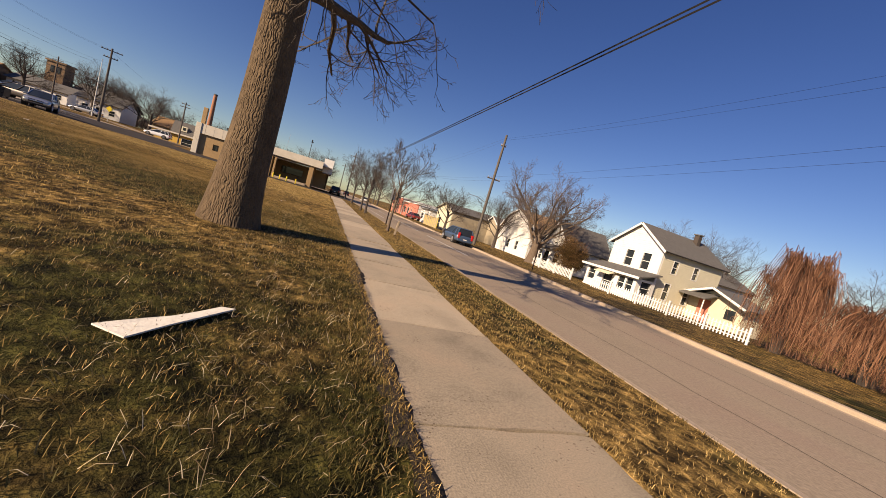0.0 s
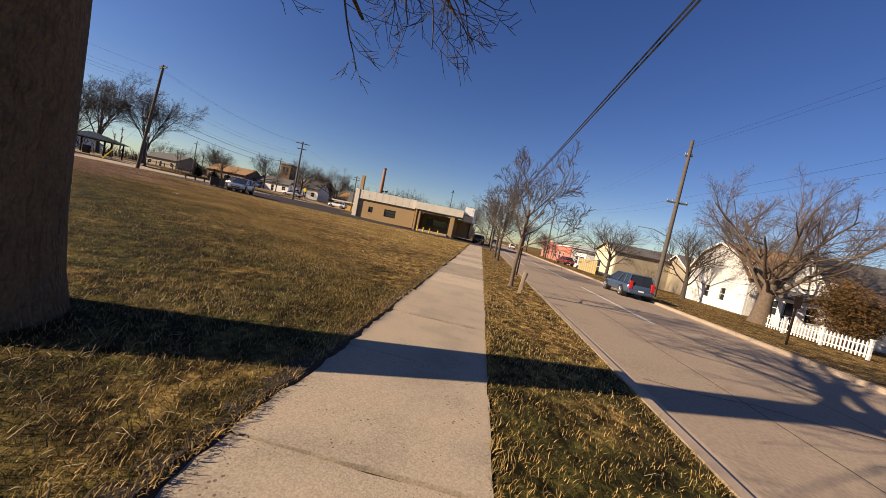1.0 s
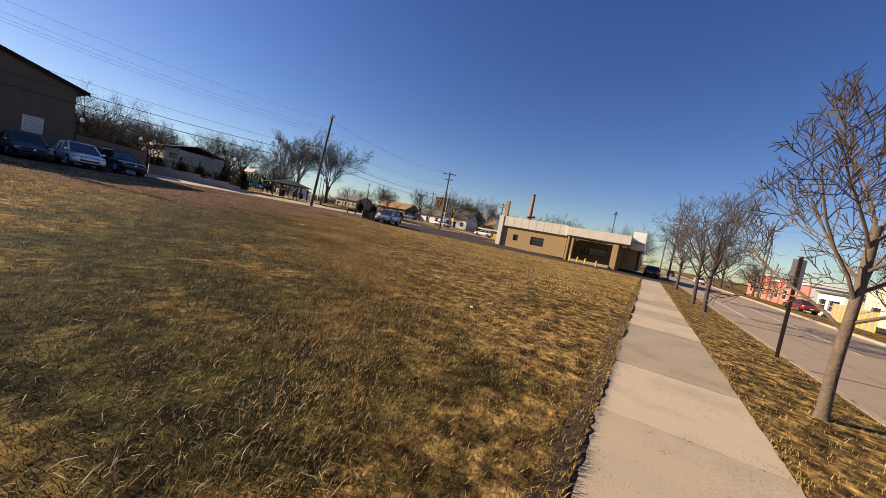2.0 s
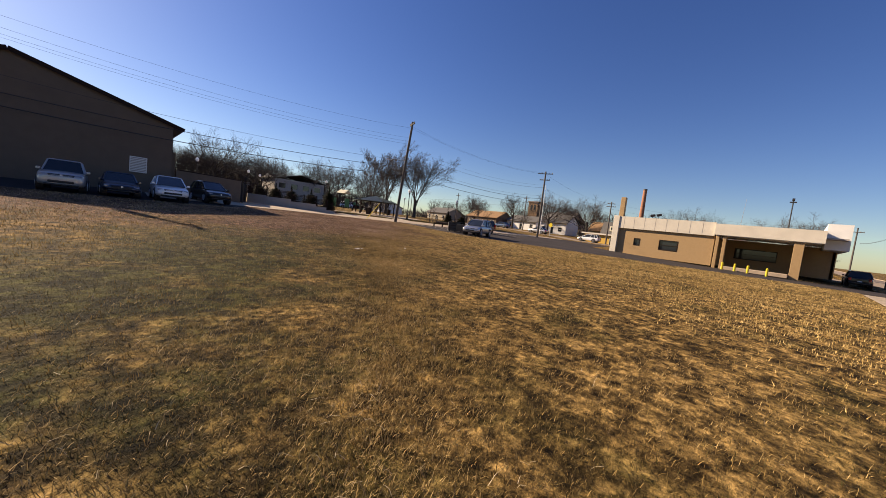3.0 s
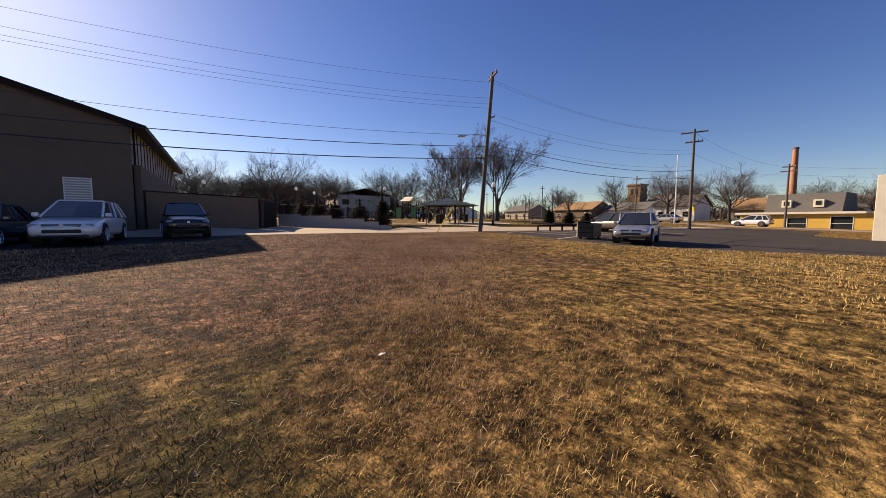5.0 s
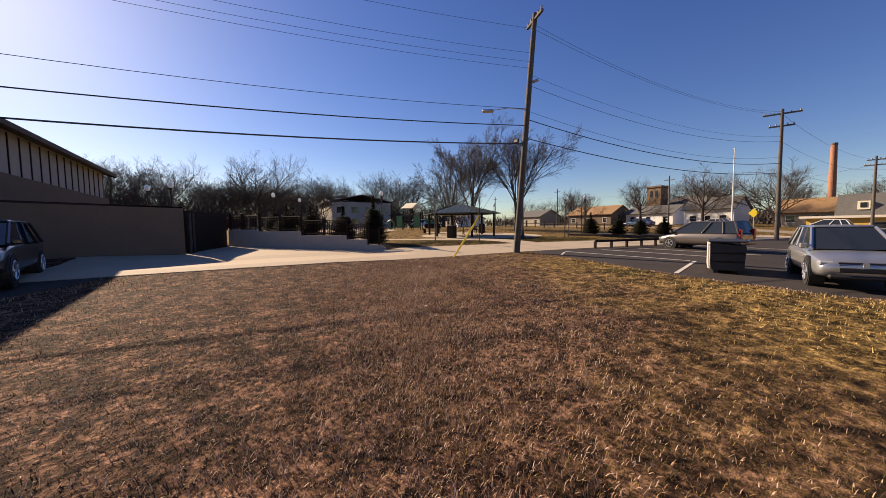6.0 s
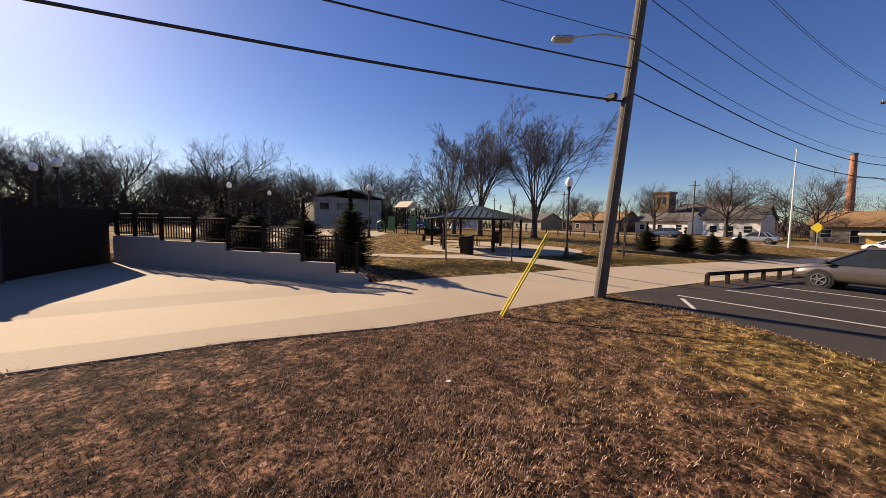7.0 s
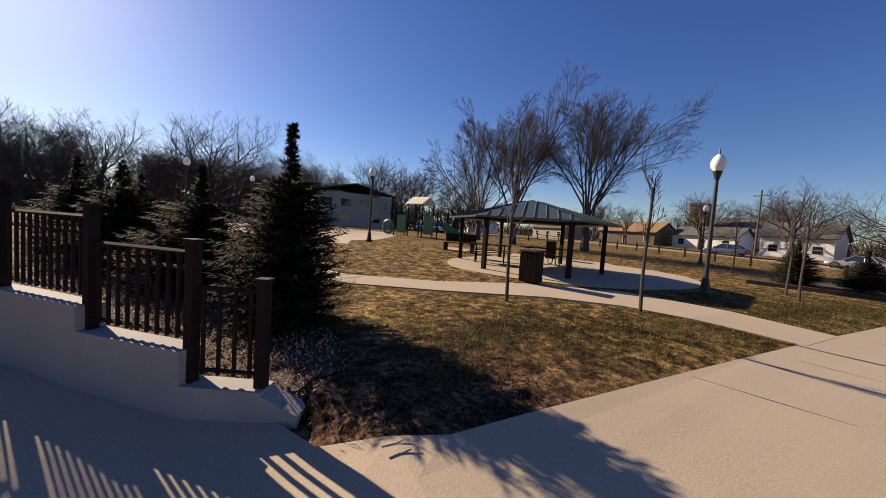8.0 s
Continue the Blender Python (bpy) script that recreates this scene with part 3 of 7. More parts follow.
def wall(parent, a, b, height, material, holes=(), thick=0.2, z=0.0, frame_mat=None, gable=None, lap=0.0, name="wall", kinds=None):
    """A wall from a to b (plan), outside on the right of the way from a to b, with holes, window frames and panes.
    gable: outline (u, v) set on top. lap: height of the siding boards."""
    a, b = Vector((*a, 0)), Vector((*b, 0))
    length = (b - a).length
    u = (b - a).normalized()
    out = Vector((u.y, -u.x, 0))
    m = Matrix((( u.x, out.x, 0, a.x), (u.y, out.y, 0, a.y), (0, 0, 1, z), (0, 0, 0, 1)))
    bm = bmesh.new()
    for u0, u1, v0, v1 in wall_cells(length, height, holes):
        box(bm, u0, u1, -thick, 0, v0, v1)
    if gable:
        prism(bm, gable, "y", -thick, 0)
    bmesh.ops.remove_doubles(bm, verts=bm.verts, dist=0.0005)
    bmesh.ops.transform(bm, matrix=m, verts=bm.verts)
    w = part(name, bm, material, parent)
    if lap:
        lb = bmesh.new()
        top = height + (max(p[1] for p in gable) - height if gable else 0)
        v = 0.0
        while v < top - lap:
            if v < height:
                spans = [(0.0, length)]
            else:
                g = sorted(gable)
                left = [p for p in gable if p[1] >= v]
                ul, ur = _gable_span(gable, v + lap)
                spans = [(ul, ur)] if ur - ul > 0.2 else []
            for h in holes:
                if h[2] - 0.08 < v + lap and h[3] + 0.08 > v:
                    spans = [s for s0 in spans for s in ((s0[0], min(s0[1], h[0] - 0.08)), (max(s0[0], h[1] + 0.08), s0[1])) if s[1] - s[0] > 0.05]
            for s in spans:
                prism(lb, [(0.002, v + 0.004), (0.022, v + 0.004), (0.004, v + lap), (0.002, v + lap)], "x", s[0], s[1])
            v += lap
        bmesh.ops.transform(lb, matrix=m, verts=lb.verts)
        tagged(part("siding", lb, material, w), kind="stuff")
    for k, h in enumerate(holes):
        kind = kinds[k] if kinds else "window"
        fr = bmesh.new()
        t = 0.07
        for r in ((h[0] - t, h[1] + t, h[2] - t, h[2]), (h[0] - t, h[1] + t, h[3], h[3] + t), (h[0] - t, h[0], h[2], h[3]), (h[1], h[1] + t, h[2], h[3])):
            box(fr, r[0], r[1], -0.05, 0.03, r[2], r[3])
        if kind == "window" and h[3] - h[2] > 0.8:
            mid = (h[2] + h[3]) / 2
            box(fr, h[0], h[1], -0.07, -0.03, mid - 0.025, mid + 0.025)
        bmesh.ops.transform(fr, matrix=m, verts=fr.verts)
        wf = part("window_frame" if kind == "window" else "door_frame", fr, frame_mat or M["white"], w)
        pn = box(bmesh.new(), h[0], h[1], -0.11, -0.09, h[2], h[3])
        bmesh.ops.transform(pn, matrix=m, verts=pn.verts)
        part("pane" if kind == "window" else "door_leaf", pn, M["glass"] if kind == "window" else (frame_mat or M["white"]), w)
    return w


def _gable_span(outline, v):
    """Where a level line at v cuts a gable outline."""
    us = []
    for p, q in zip(outline, outline[1:] + outline[:1]):
        if (p[1] - v) * (q[1] - v) < 0:
            us.append(p[0] + (q[0] - p[0]) * (v - p[1]) / (q[1] - p[1]))
    return (min(us), max(us)) if len(us) > 1 else (0, 0)


def roof_slabs(parent, rows, axis, lo, hi, material, thick=0.16, edge=None):
    """Roof slopes: each row is a pair of outline points (across, up) drawn out along the axis."""
    for (p, q) in rows:
        d = Vector((q[0] - p[0], q[1] - p[1])).normalized()
        nrm = Vector((-d.y, d.x)) * thick
        if nrm.y < 0:
            nrm = -nrm
        bm = bmesh.new()
        prism(bm, [p, q, (q[0] + nrm.x, q[1] + nrm.y), (p[0] + nrm.x, p[1] + nrm.y)], axis, lo, hi)
        r = part("roof", bm, material, parent)
        if edge:
            for s0, s1 in ((lo - 0.03, lo), (hi, hi + 0.03)):
                eb = bmesh.new()
                prism(eb, [(p[0], p[1] - 0.1), (q[0], q[1] - 0.1), (q[0] + nrm.x, q[1] + nrm.y - 0.02), (p[0] + nrm.x, p[1] + nrm.y - 0.02)], axis, s0, s1)
                part("bargeboard", eb, edge, r)


def build_barn():
    """The large brown building with a gable towards the lawn."""
    b = thing("barn_building", "large brown gabled block building with a dark roof", "building")
    x0, x1, y0, y1, zg, ze, zr = -40.9, -60.5, 4.3, 21.6, gz(-39), 6.98, 9.6
    ym = (y0 + y1) / 2
    h = ze - zg
    wall(b, (x0, y1), (x0, y0), h, M["barn"], z=zg, gable=[(0, h), (y1 - y0, h), ((y1 - y0) / 2, zr - zg)], thick=0.3)
    wall(b, (x1, y1), (x0 - 0.32, y1), h - 2.0, M["barn"], z=zg, thick=0.3)
    top = boxes((x1, x0 - 0.32, y1 - 0.25, y1 - 0.02, zg + h - 2.0, ze))
    up = part("upper_wall", top, M["stucco"], b, "pale upper wall panels")
    for i in range(18):
        x = x1 + 1.0 + i * 1.05
        part("panel_batten", boxes((x, x + 0.07, y1 - 0.03, y1 + 0.02, zg + h - 2.0, ze - 0.1)), M["brown_metal"], up)
    wall(b, (x0 - 0.3, y0), (x1, y0), h, M["barn"], z=zg, thick=0.3)
    wall(b, (x1, y0), (x1, y1), h, M["barn"], z=zg, gable=[(0, h), (y1 - y0, h), ((y1 - y0) / 2, zr - zg)], thick=0.3)
    s = (zr - ze) / (y1 - ym)
    roof_slabs(b, [((ym, zr + 0.02), (y1 + 0.7, ze - 0.7 * s + 0.02)), ((ym, zr + 0.02), (y0 - 0.7, ze - 0.7 * s + 0.02))], "x", x1 - 0.5, x0 + 0.5, M["shingle"], 0.2, M["brown_metal"])
    part("downpipe", cyls(((x0 - 0.5, y1 + 0.06, zg), (x0 - 0.5, y1 + 0.06, ze), 0.05)), M["brown_metal"], b)
    part("window_blind", boxes((x0 + 0.302, x0 + 0.34, y1 - 2.6, y1 - 1.55, zg + 1.65, zg + 2.85), bevel=0.01), M["white"], b, "white blind in a small window")
    for i in range(9):
        part("blind_slat", boxes((x0 + 0.342, x0 + 0.352, y1 - 2.55, y1 - 1.6, zg + 1.72 + i * 0.125, zg + 1.79 + i * 0.125)), M["stucco"], b)
    part("wall_vent", boxes((x0 + 0.302, x0 + 0.36, y1 - 1.2, y1 - 0.8, zg + 0.4, zg + 0.8)), M["steel"], b)


def build_enclosure():
    """The walled bin yard beside the barn."""
    e = thing("bin_enclosure", "tan block enclosure wall with a dark gate", "wall")
    z = gz(-46)
    wall(e, (-44.9, 27.7), (-41.6, 21.9), 2.45, M["barn"], z=z - 0.5, thick=0.25)
    c = bmesh.new()
    prism(c, [(-45.05, 27.76), (-41.75, 21.95), (-41.4, 21.9), (-44.72, 27.8)], "z", z + 1.95, z + 2.03)
    part("coping", c, M["brown_metal"], e)
    a, b = Vector((-49.3, 29.5, 0)), Vector((-44.92, 27.8, 0))
    d = (b - a).normalized()
    rot = math.atan2(d.y, d.x)
    gate = part("gate", box(bmesh.new(), 0, (b - a).length, 0.02, 0.06, z - 0.5, z + 1.85, 0, Matrix.Translation(a) @ Matrix.Rotation(rot, 4, "Z")), M["brown_metal"], e, "dark brown slatted gate")
    for i in range(30):
        part("slat", box(bmesh.new(), 0.02 + i * 0.156, 0.14 + i * 0.156, -0.02, 0.016, z - 0.45, z + 1.83, 0.005, Matrix.Translation(a) @ Matrix.Rotation(rot, 4, "Z")), M["barn"], gate)
    for x, y in ((-44.85, 28.05), (-45.25, 28.15)):
        part("gate_post", cyls(((x, y, z - 0.5), (x, y, z + 1.75), 0.07)), M["black"], e)


def build_bank():
    """The flat-roofed tan brick building with a drive-through canopy."""
    b = thing("brick_building", "low tan brick building with cream fascia and drive-through canopy", "building", (0.4, 0.0, 0.12))
    z = gz(-15) - 0.1
    y = 64.5
    # front wall
    wall(b, (-20.7, y), (-10.6, y), 3.2, M["brick"], holes=[(2.3, 2.85, 1.3, 2.05), (5.05, 6.8, 1.1, 2.15)], z=z, frame_mat=M["brown_metal"], thick=0.3)
    wall(b, (-20.7, 84.0), (-20.7, y + 0.3), 3.2, M["brick"], holes=[(6, 8, 1.1, 2.2), (12, 14, 1.1, 2.2)], z=z, frame_mat=M["brown_metal"], thick=0.3)
    wall(b, (-10.6, y + 0.02), (-10.6, 72.0), 3.2, M["brick"], z=z, thick=0.3)
    wall(b, (-10.5, 72.0), (-1.5, 72.0), 3.2, M["brick"], holes=[(1.0, 4.6, 1.1, 2.2)], z=z, frame_mat=M["brown_metal"], thick=0.3)
    wall(b, (-1.4, 72.0), (-1.4, 84.0), 3.2, M["brick"], z=z, thick=0.3)
    wall(b, (-1.4, 84.0), (-20.7, 84.0), 3.2, M["brick"], z=z, thick=0.3)
    # fascia panels
    zt = z + 3.2
    fas = part("fascia", boxes((-20.95, -10.62, y - 0.25, y + 0.2, zt, zt + 1.45)), M["fascia"], b, "cream metal fascia band")
    part("fascia", boxes((-20.95, -20.4, y + 0.21, 84.2, zt, zt + 1.45)), M["fascia"], b)
    for i in range(1, 9):
        part("panel_joint", boxes((-20.95 + i * 1.15, -20.93 + i * 1.15, y - 0.262, y - 0.24, zt + 0.02, zt + 1.43)), M["stucco"], fas)
    part("pier", boxes((-21.05, -20.35, y - 0.35, y + 0.2, z - 0.3, zt + 1.5), bevel=0.02), M["fascia"], b, "white corner pier")
    part("flat_roof", boxes((-20.4, -1.2, y + 0.21, 84.0, zt + 0.6, zt + 0.75)), M["stucco"], b)
    # canopy
    can = part("canopy", boxes((-10.6, -2.6, y - 0.6, 72.0, zt + 0.15, zt + 1.3)), M["fascia"], b, "cream canopy over the drive-through")
    part("soffit", boxes((-10.5, -2.7, y - 0.5, 71.9, zt + 0.10, zt + 0.146)), M["white"], can)
    part("white_parapet", boxes((-2.58, -1.0, y + 1.5, 80, zt - 0.3, zt + 2.1)), M["white"], b, "bright white end parapet")
    for x in (-10.3, -9.7):
        part("column", boxes((x - 0.14, x + 0.14, y - 0.35, y + 0.1, z - 0.2, zt + 0.1), bevel=0.02), M["brick"], b)
    for x, yy in ((-4.2, y - 0.1), (-4.2, 70.5)):
        part("column", boxes((x - 0.35, x + 0.35, yy - 0.3, yy + 0.3, z - 0.3, zt + 0.1), bevel=0.02), M["brick"], b)
    part("island", boxes((-9.6, -4.6, y - 0.9, y + 0.9, z - 0.2, z + 0.16), bevel=0.03), M["kerb"], b)
    part("flue", boxes((-20.75, -20.2, y + 0.3, y + 0.85, zt + 0.8, zt + 3.9), bevel=0.02), M["brick"], b, "square tan brick flue")
    part("roof_mast", cyls(((-5.2, 66, zt + 1.2), (-5.2, 66, zt + 4.2), 0.05), ((-5.45, 66, zt + 4.0), (-4.95, 66, zt + 4.0), 0.06), ((-5.3, 66, zt + 4.25), (-5.1, 66, zt + 4.25), 0.14), n=8), M["black"], b, "dark roof mast")
    for x, h in ((-17.9, 2.0), (-17.2, 2.1)):
        part("flood_lamp", cyls(((x, 68.5, zt + 0.7), (x, 68.5, zt + h), 0.04), ((x - 0.25, 68.4, zt + h), (x + 0.25, 68.6, zt + h + 0.15), 0.16), n=8), M["black"], b, "dark roof floodlight")
    part("antenna", cyls(((-9.2, 69, zt + 0.7), (-9.0, 69, zt + 4.6), 0.025, 0.01), n=6), M["steel"], b, "thin pale antenna")
    # bollards
    first = None
    for i, x in enumerate((-9.0, -8.0, -7.0, -5.6)):
        o = tagged(part("bollard", cyls(((0, 0, 0), (0, 0, 0.72), 0.10), ((0, 0, 0.72), (0, 0, 0.77), 0.10, 0.05), n=12), M["yellow"]) if first is None else copy_thing(first, pose(x, y - 1.5, gz(x) + 0.01)), "yellow steel bollard in front of the brick building", "bollard", "drive-through bollards")
        if first is None:
            o.matrix_world = pose(x, y - 1.5, gz(x) + 0.01)
            first = o


def house(name, label, x0, x1, y0, y1, ze, zr, siding, roofing, front_holes=(), side_holes=(), gambrel=False, lap=0.18, trim=None):
    """A house whose gable looks west, towards the street."""
    b = thing(name, label, "house")
    z = gz(x0) - 0.15
    h, w, ym = ze - z, y1 - y0, (y0 + y1) / 2
    peak = zr - z
    if gambrel:
        gab = [(0, h), (w, h), (w * 0.78, h + (peak - h) * 0.68), (w / 2, peak), (w * 0.22, h + (peak - h) * 0.68)]
    else:
        gab = [(0, h), (w, h), (w / 2, peak)]
    wall(b, (x0, y1), (x0, y0), h, siding[0], holes=front_holes, z=z, gable=gab, lap=lap)
    wall(b, (x0 + 0.2, y0), (x1, y0), h, siding[1], holes=side_holes, z=z, lap=lap)
    wall(b, (x1, y1), (x0 + 0.2, y1), h, siding[1], z=z)
    wall(b, (x1, y0), (x1, y1), h, siding[1], z=z, gable=gab)
    o = 0.35
    if gambrel:
        yl, yr, zm = y0 + w * 0.22, y1 - w * 0.22, z + h + (peak - h) * 0.68
        s = (zm - ze) / (yl - y0)
        rows = [((ym, zr), (yl, zm)), ((ym, zr), (yr, zm)), ((yl, zm), (y0 - 0.15, ze - 0.15 * s)), ((yr, zm), (y1 + 0.15, ze - 0.15 * s))]
    else:
        s = (zr - ze) / (w / 2)
        rows = [((ym, zr), (y0 - o, ze - o * s)), ((ym, zr), (y1 + o, ze - o * s))]
    roof_slabs(b, rows, "x", x0 - 0.35, x1 + 0.35, roofing, 0.12, trim or M["white"])
    return b, z


def build_white_house():
    b, z = house("farmhouse", "two-storey cream and white clapboard house with dark shingle roof", 25.5, 33.2, 22.7, 28.1, 4.45, 6.35, (M["white"], M["cream"]), M["shingle"],
                 front_holes=[(1.8, 2.6, 3.3, 4.7), (3.6, 4.4, 3.3, 4.7)],
                 side_holes=[(1.1, 1.75, 1.2, 2.6), (3.6, 4.25, 1.2, 2.6), (1.3, 1.9, 3.55, 4.6), (3.9, 4.5, 3.55, 4.6)])
    # porch
    px = 23.4
    p = part("porch_floor", boxes((px, 25.48, 22.4, 28.3, z - 0.2, z + 0.55)), M["white"], b)
    wall(b, (px, 28.2), (px, 22.5), 1.85, M["white"], z=z + 0.55, thick=0.12,
         holes=[(0.35, 1.15, 0.6, 1.65), (2.2, 3.2, 0.02, 1.7), (3.9, 4.55, 0.6, 1.65), (4.75, 5.4, 0.6, 1.65)], name="porch_wall")
    wall(b, (px + 0.12, 22.5), (25.48, 22.5), 1.85, M["white"], z=z + 0.55, thick=0.12, holes=[(0.4, 1.5, 0.6, 1.65)], name="porch_wall")
    bm = bmesh.new()
    prism(bm, [(px - 0.4, z + 2.36), (25.48, z + 3.0), (25.48, z + 3.12), (px - 0.4, z + 2.5)], "y", 22.1, 28.6)
    r = part("porch_roof", bm, M["shingle"], b)
    part("porch_eave", boxes((px - 0.44, px - 0.405, 22.05, 28.65, z + 2.32, z + 2.52)), M["white"], r)
    bm = bmesh.new()
    prism(bm, [(px - 0.9, z + 2.0), (px - 0.03, z + 2.3), (px - 0.03, z + 2.36), (px - 0.9, z + 2.06)], "y", 24.6, 26.4)
    part("awning", bm, M["cream"], b, "small cream awning over the porch steps")
    for i in range(3):
        part("step", boxes((px - 0.35 * (3 - i), px - 0.01, 24.9, 26.1, z - 0.3, z + 0.16 * (i + 1))), M["white"], b)
    ch = part("chimney", boxes((31.5, 31.95, 24.6, 25.05, 5.0, 6.9), bevel=0.02), M["bark_grey"], b)
    part("chimney_cap", boxes((31.43, 32.02, 24.53, 25.12, 6.9, 7.0)), M["shingle"], ch)
    # side wing with a small gable
    wing = part("wing_wall", boxes((30.2, 33.0, 18.4, 22.69, z, z + 2.4)), M["cream"], b)
    roof_slabs(b, [((20.6, z + 3.35), (17.9, z + 2.3)), ((20.6, z + 3.35), (22.9, z + 2.46))], "x", 29.4, 33.3, M["shingle"], 0.1, M["white"])
    part("wing_gable", prism(bmesh.new(), [(18.4, z + 2.4), (22.6, z + 2.4), (20.6, z + 3.3)], "x", 30.2, 30.4), M["cream"], b)
    part("wing_window", boxes((30.12, 30.19, 18.9, 19.6, z + 1.2, z + 2.0)), M["glass"], b)
    part("side_door", boxes((30.12, 30.19, 20.9, 21.8, z + 0.3, z + 2.25)), M["pink"], b, "faded red side door")
    part("door_step", boxes((29.2, 30.1, 20.6, 22.0, z - 0.2, z + 0.3)), M["pink"], b)
    bm = bmesh.new()
    prism(bm, [(28.6, z + 2.25), (30.2, z + 2.75), (30.2, z + 2.85), (28.6, z + 2.35)], "y", 20.4, 22.65)
    part("door_hood", bm, M["shingle"], b)
    part("hood_post", cyls(((28.75, 20.55, z), (28.75, 20.55, z + 2.27), 0.05)), M["white"], b)
    b.matrix_world = Matrix.Translation((0.5, -0.2, -0.3))


def build_small_houses():
    b, z = house("cottage", "small white clapboard cottage with a steep gable and porch", 26.5, 33, 35.0, 39.2, 2.55, 5.1, (M["white"], M["white"]), M["shingle"],
                 front_holes=[(1.8, 2.4, 3.3, 4.2)], side_holes=[(1.5, 2.2, 1.0, 2.2)])
    wall(b, (24.9, 38.9), (24.9, 35.3), 2.3, M["white"], z=z + 0.1, thick=0.12, holes=[(0.3, 0.9, 0.9, 2.0), (1.2, 1.8, 0.9, 2.0), (2.3, 3.2, 0.05, 2.05)], name="porch_wall", frame_mat=M["white"])
    wall(b, (25.05, 35.3), (26.45, 35.3), 2.3, M["white"], z=z + 0.1, thick=0.12, holes=[(0.3, 1.1, 0.9, 2.0)], name="porch_wall")
    bm = bmesh.new()
    prism(bm, [(24.5, z + 2.4), (26.48, z + 3.0), (26.48, z + 3.1), (24.5, z + 2.5)], "y", 35.0, 39.2)
    part("porch_roof", bm, M["shingle"], b)
    b, z = house("gambrel_house", "white house with a tan shingled gambrel roof", 26, 36, 42.0, 51.0, 2.75, 5.9, (M["white"], M["white"]), M["shingle_tan"],
                 front_holes=[(3.2, 3.9, 1.0, 2.2), (5.6, 6.3, 1.0, 2.2), (4.2, 5.0, 3.9, 5.0)], side_holes=[(2, 3, 1.0, 2.0), (6, 7, 1.0, 2.0)], gambrel=True)
    b, z = house("workshop", "tan metal-sided workshop with a low gable", 22, 36, 43.5, 48.6, 3.0, 4.45, (M["tan"], M["tan"]), M["shingle"], front_holes=[], side_holes=[])
    b.matrix_world = Matrix.Translation((6.0, 12.0, -0.1))
    b, z = house("garage_building", "long cream and tan garage with a board fence beside it", 20.5, 36, 59.5, 68.0, 3.3, 4.5, (M["cream"], M["tan"]), M["shingle"], front_holes=[(1.5, 3.2, 0.2, 2.4)], side_holes=[], trim=M["tan"])
    f = thing("board_fence", "vertical board fence, yellowed and weathered", "fence")
    for i in range(44):
        x, y = 17.8, 58.0 + i * 0.2
        part("board", boxes((x, x + 0.03, y, y + 0.185, gz(x), gz(x) + 1.8 + 0.03 * math.sin(i * 2.1))), M["wood"] if i % 5 else M["yellow"], f)
    for yy, hh, name, lab, m, ww in ((78, 3.6, "shop_building", "flat-roofed salmon painted shop", M["pink"], 16), (96, 4.4, "shop_building", "salmon and white flat-roofed shop", M["pink"], 14)):
        s = thing(name, lab, "building")
        z = gz(19) - 0.1
        wall(s, (19, yy + ww), (19, yy), hh, m, z=z, holes=[(2, 4, 1, 2.4), (6, 8, 1, 2.4), (10, 11, 0, 2.2)])
        wall(s, (19.2, yy), (32, yy), hh, M["white"], z=z)
        part("flat_roof", boxes((18.8, 32, yy - 0.2, yy + ww + 0.2, z + hh, z + hh + 0.25)), M["white"], s)
    s = thing("white_building", "low white commercial building with dark windows", "building")
    z = gz(20) - 0.1
    wall(s, (19.5, 76.5), (19.5, 69.5), 3.0, M["white"], z=z, holes=[(0.6, 2.6, 0.9, 2.2), (3.4, 6.2, 0.9, 2.2)])
    wall(s, (19.7, 69.5), (30, 69.5), 3.0, M["white"], z=z)
    part("flat_roof", boxes((19.2, 30, 69.3, 76.7, z + 3.0, z + 3.2)), M["shingle"], s)
    # houses deep behind the near ones
    for (x, y, nm, lab, si, ro, hh) in ((44, 30, "back_house", "white house half hidden by trees", M["white"], M["shingle"], 4.2), (46, 8, "back_house", "pale house half hidden behind shrubs", M["white"], M["shingle"], 3.4), (44, -8, "back_house", "pale house behind brown shrubs", M["white"], M["shingle"], 3.4)):
        house(nm, lab, x, x + 9, y, y + 8, hh + gz(x), hh + 2 + gz(x), (si, si), ro, front_holes=[(1.5, 2.4, 1, 2.2), (5, 6, 1, 2.2)], lap=0)


def picket_fence(a, b, label):
    f = thing("picket_fence", label, "fence", group="white picket fences")
    a, b = Vector((*a, 0)), Vector((*b, 0))
    d = (b - a)
    n = int(d.length / 0.19)
    rot = Matrix.Rotation(math.atan2(d.y, d.x), 4, "Z")
    shape = None
    for i in range(n):
        p = a + d * (i + 0.5) / n
        if i % 12 == 0:
            bm = boxes((-0.055, 0.055, -0.055, 0.055, -0.1, 1.0))
            box(bm, -0.075, 0.075, -0.075, 0.075, 1.0, 1.05)
            o = part("post", bm, M["white"], f)
        else:
            if shape is None:
                bm = bmesh.new()
                prism(bm, [(-0.04, 0.08), (0.04, 0.08), (0.04, 0.84), (0.0, 0.92), (-0.04, 0.84)], "y", -0.012, 0.012)
                o = part("picket", bm, M["white"], f)
                shape = o.data
            else:
                o = new("picket", shape)
                o.parent = f
        o.matrix_world = Matrix.Translation((p.x, p.y, gz(p.x))) @ rot
    for z in (0.25, 0.68):
        bm = bmesh.new()
        cyl(bm, (a.x, a.y, gz(a.x) + z), (b.x, b.y, gz(b.x) + z), 0.035, n=4)
        part("rail", bm, M["white"], f)


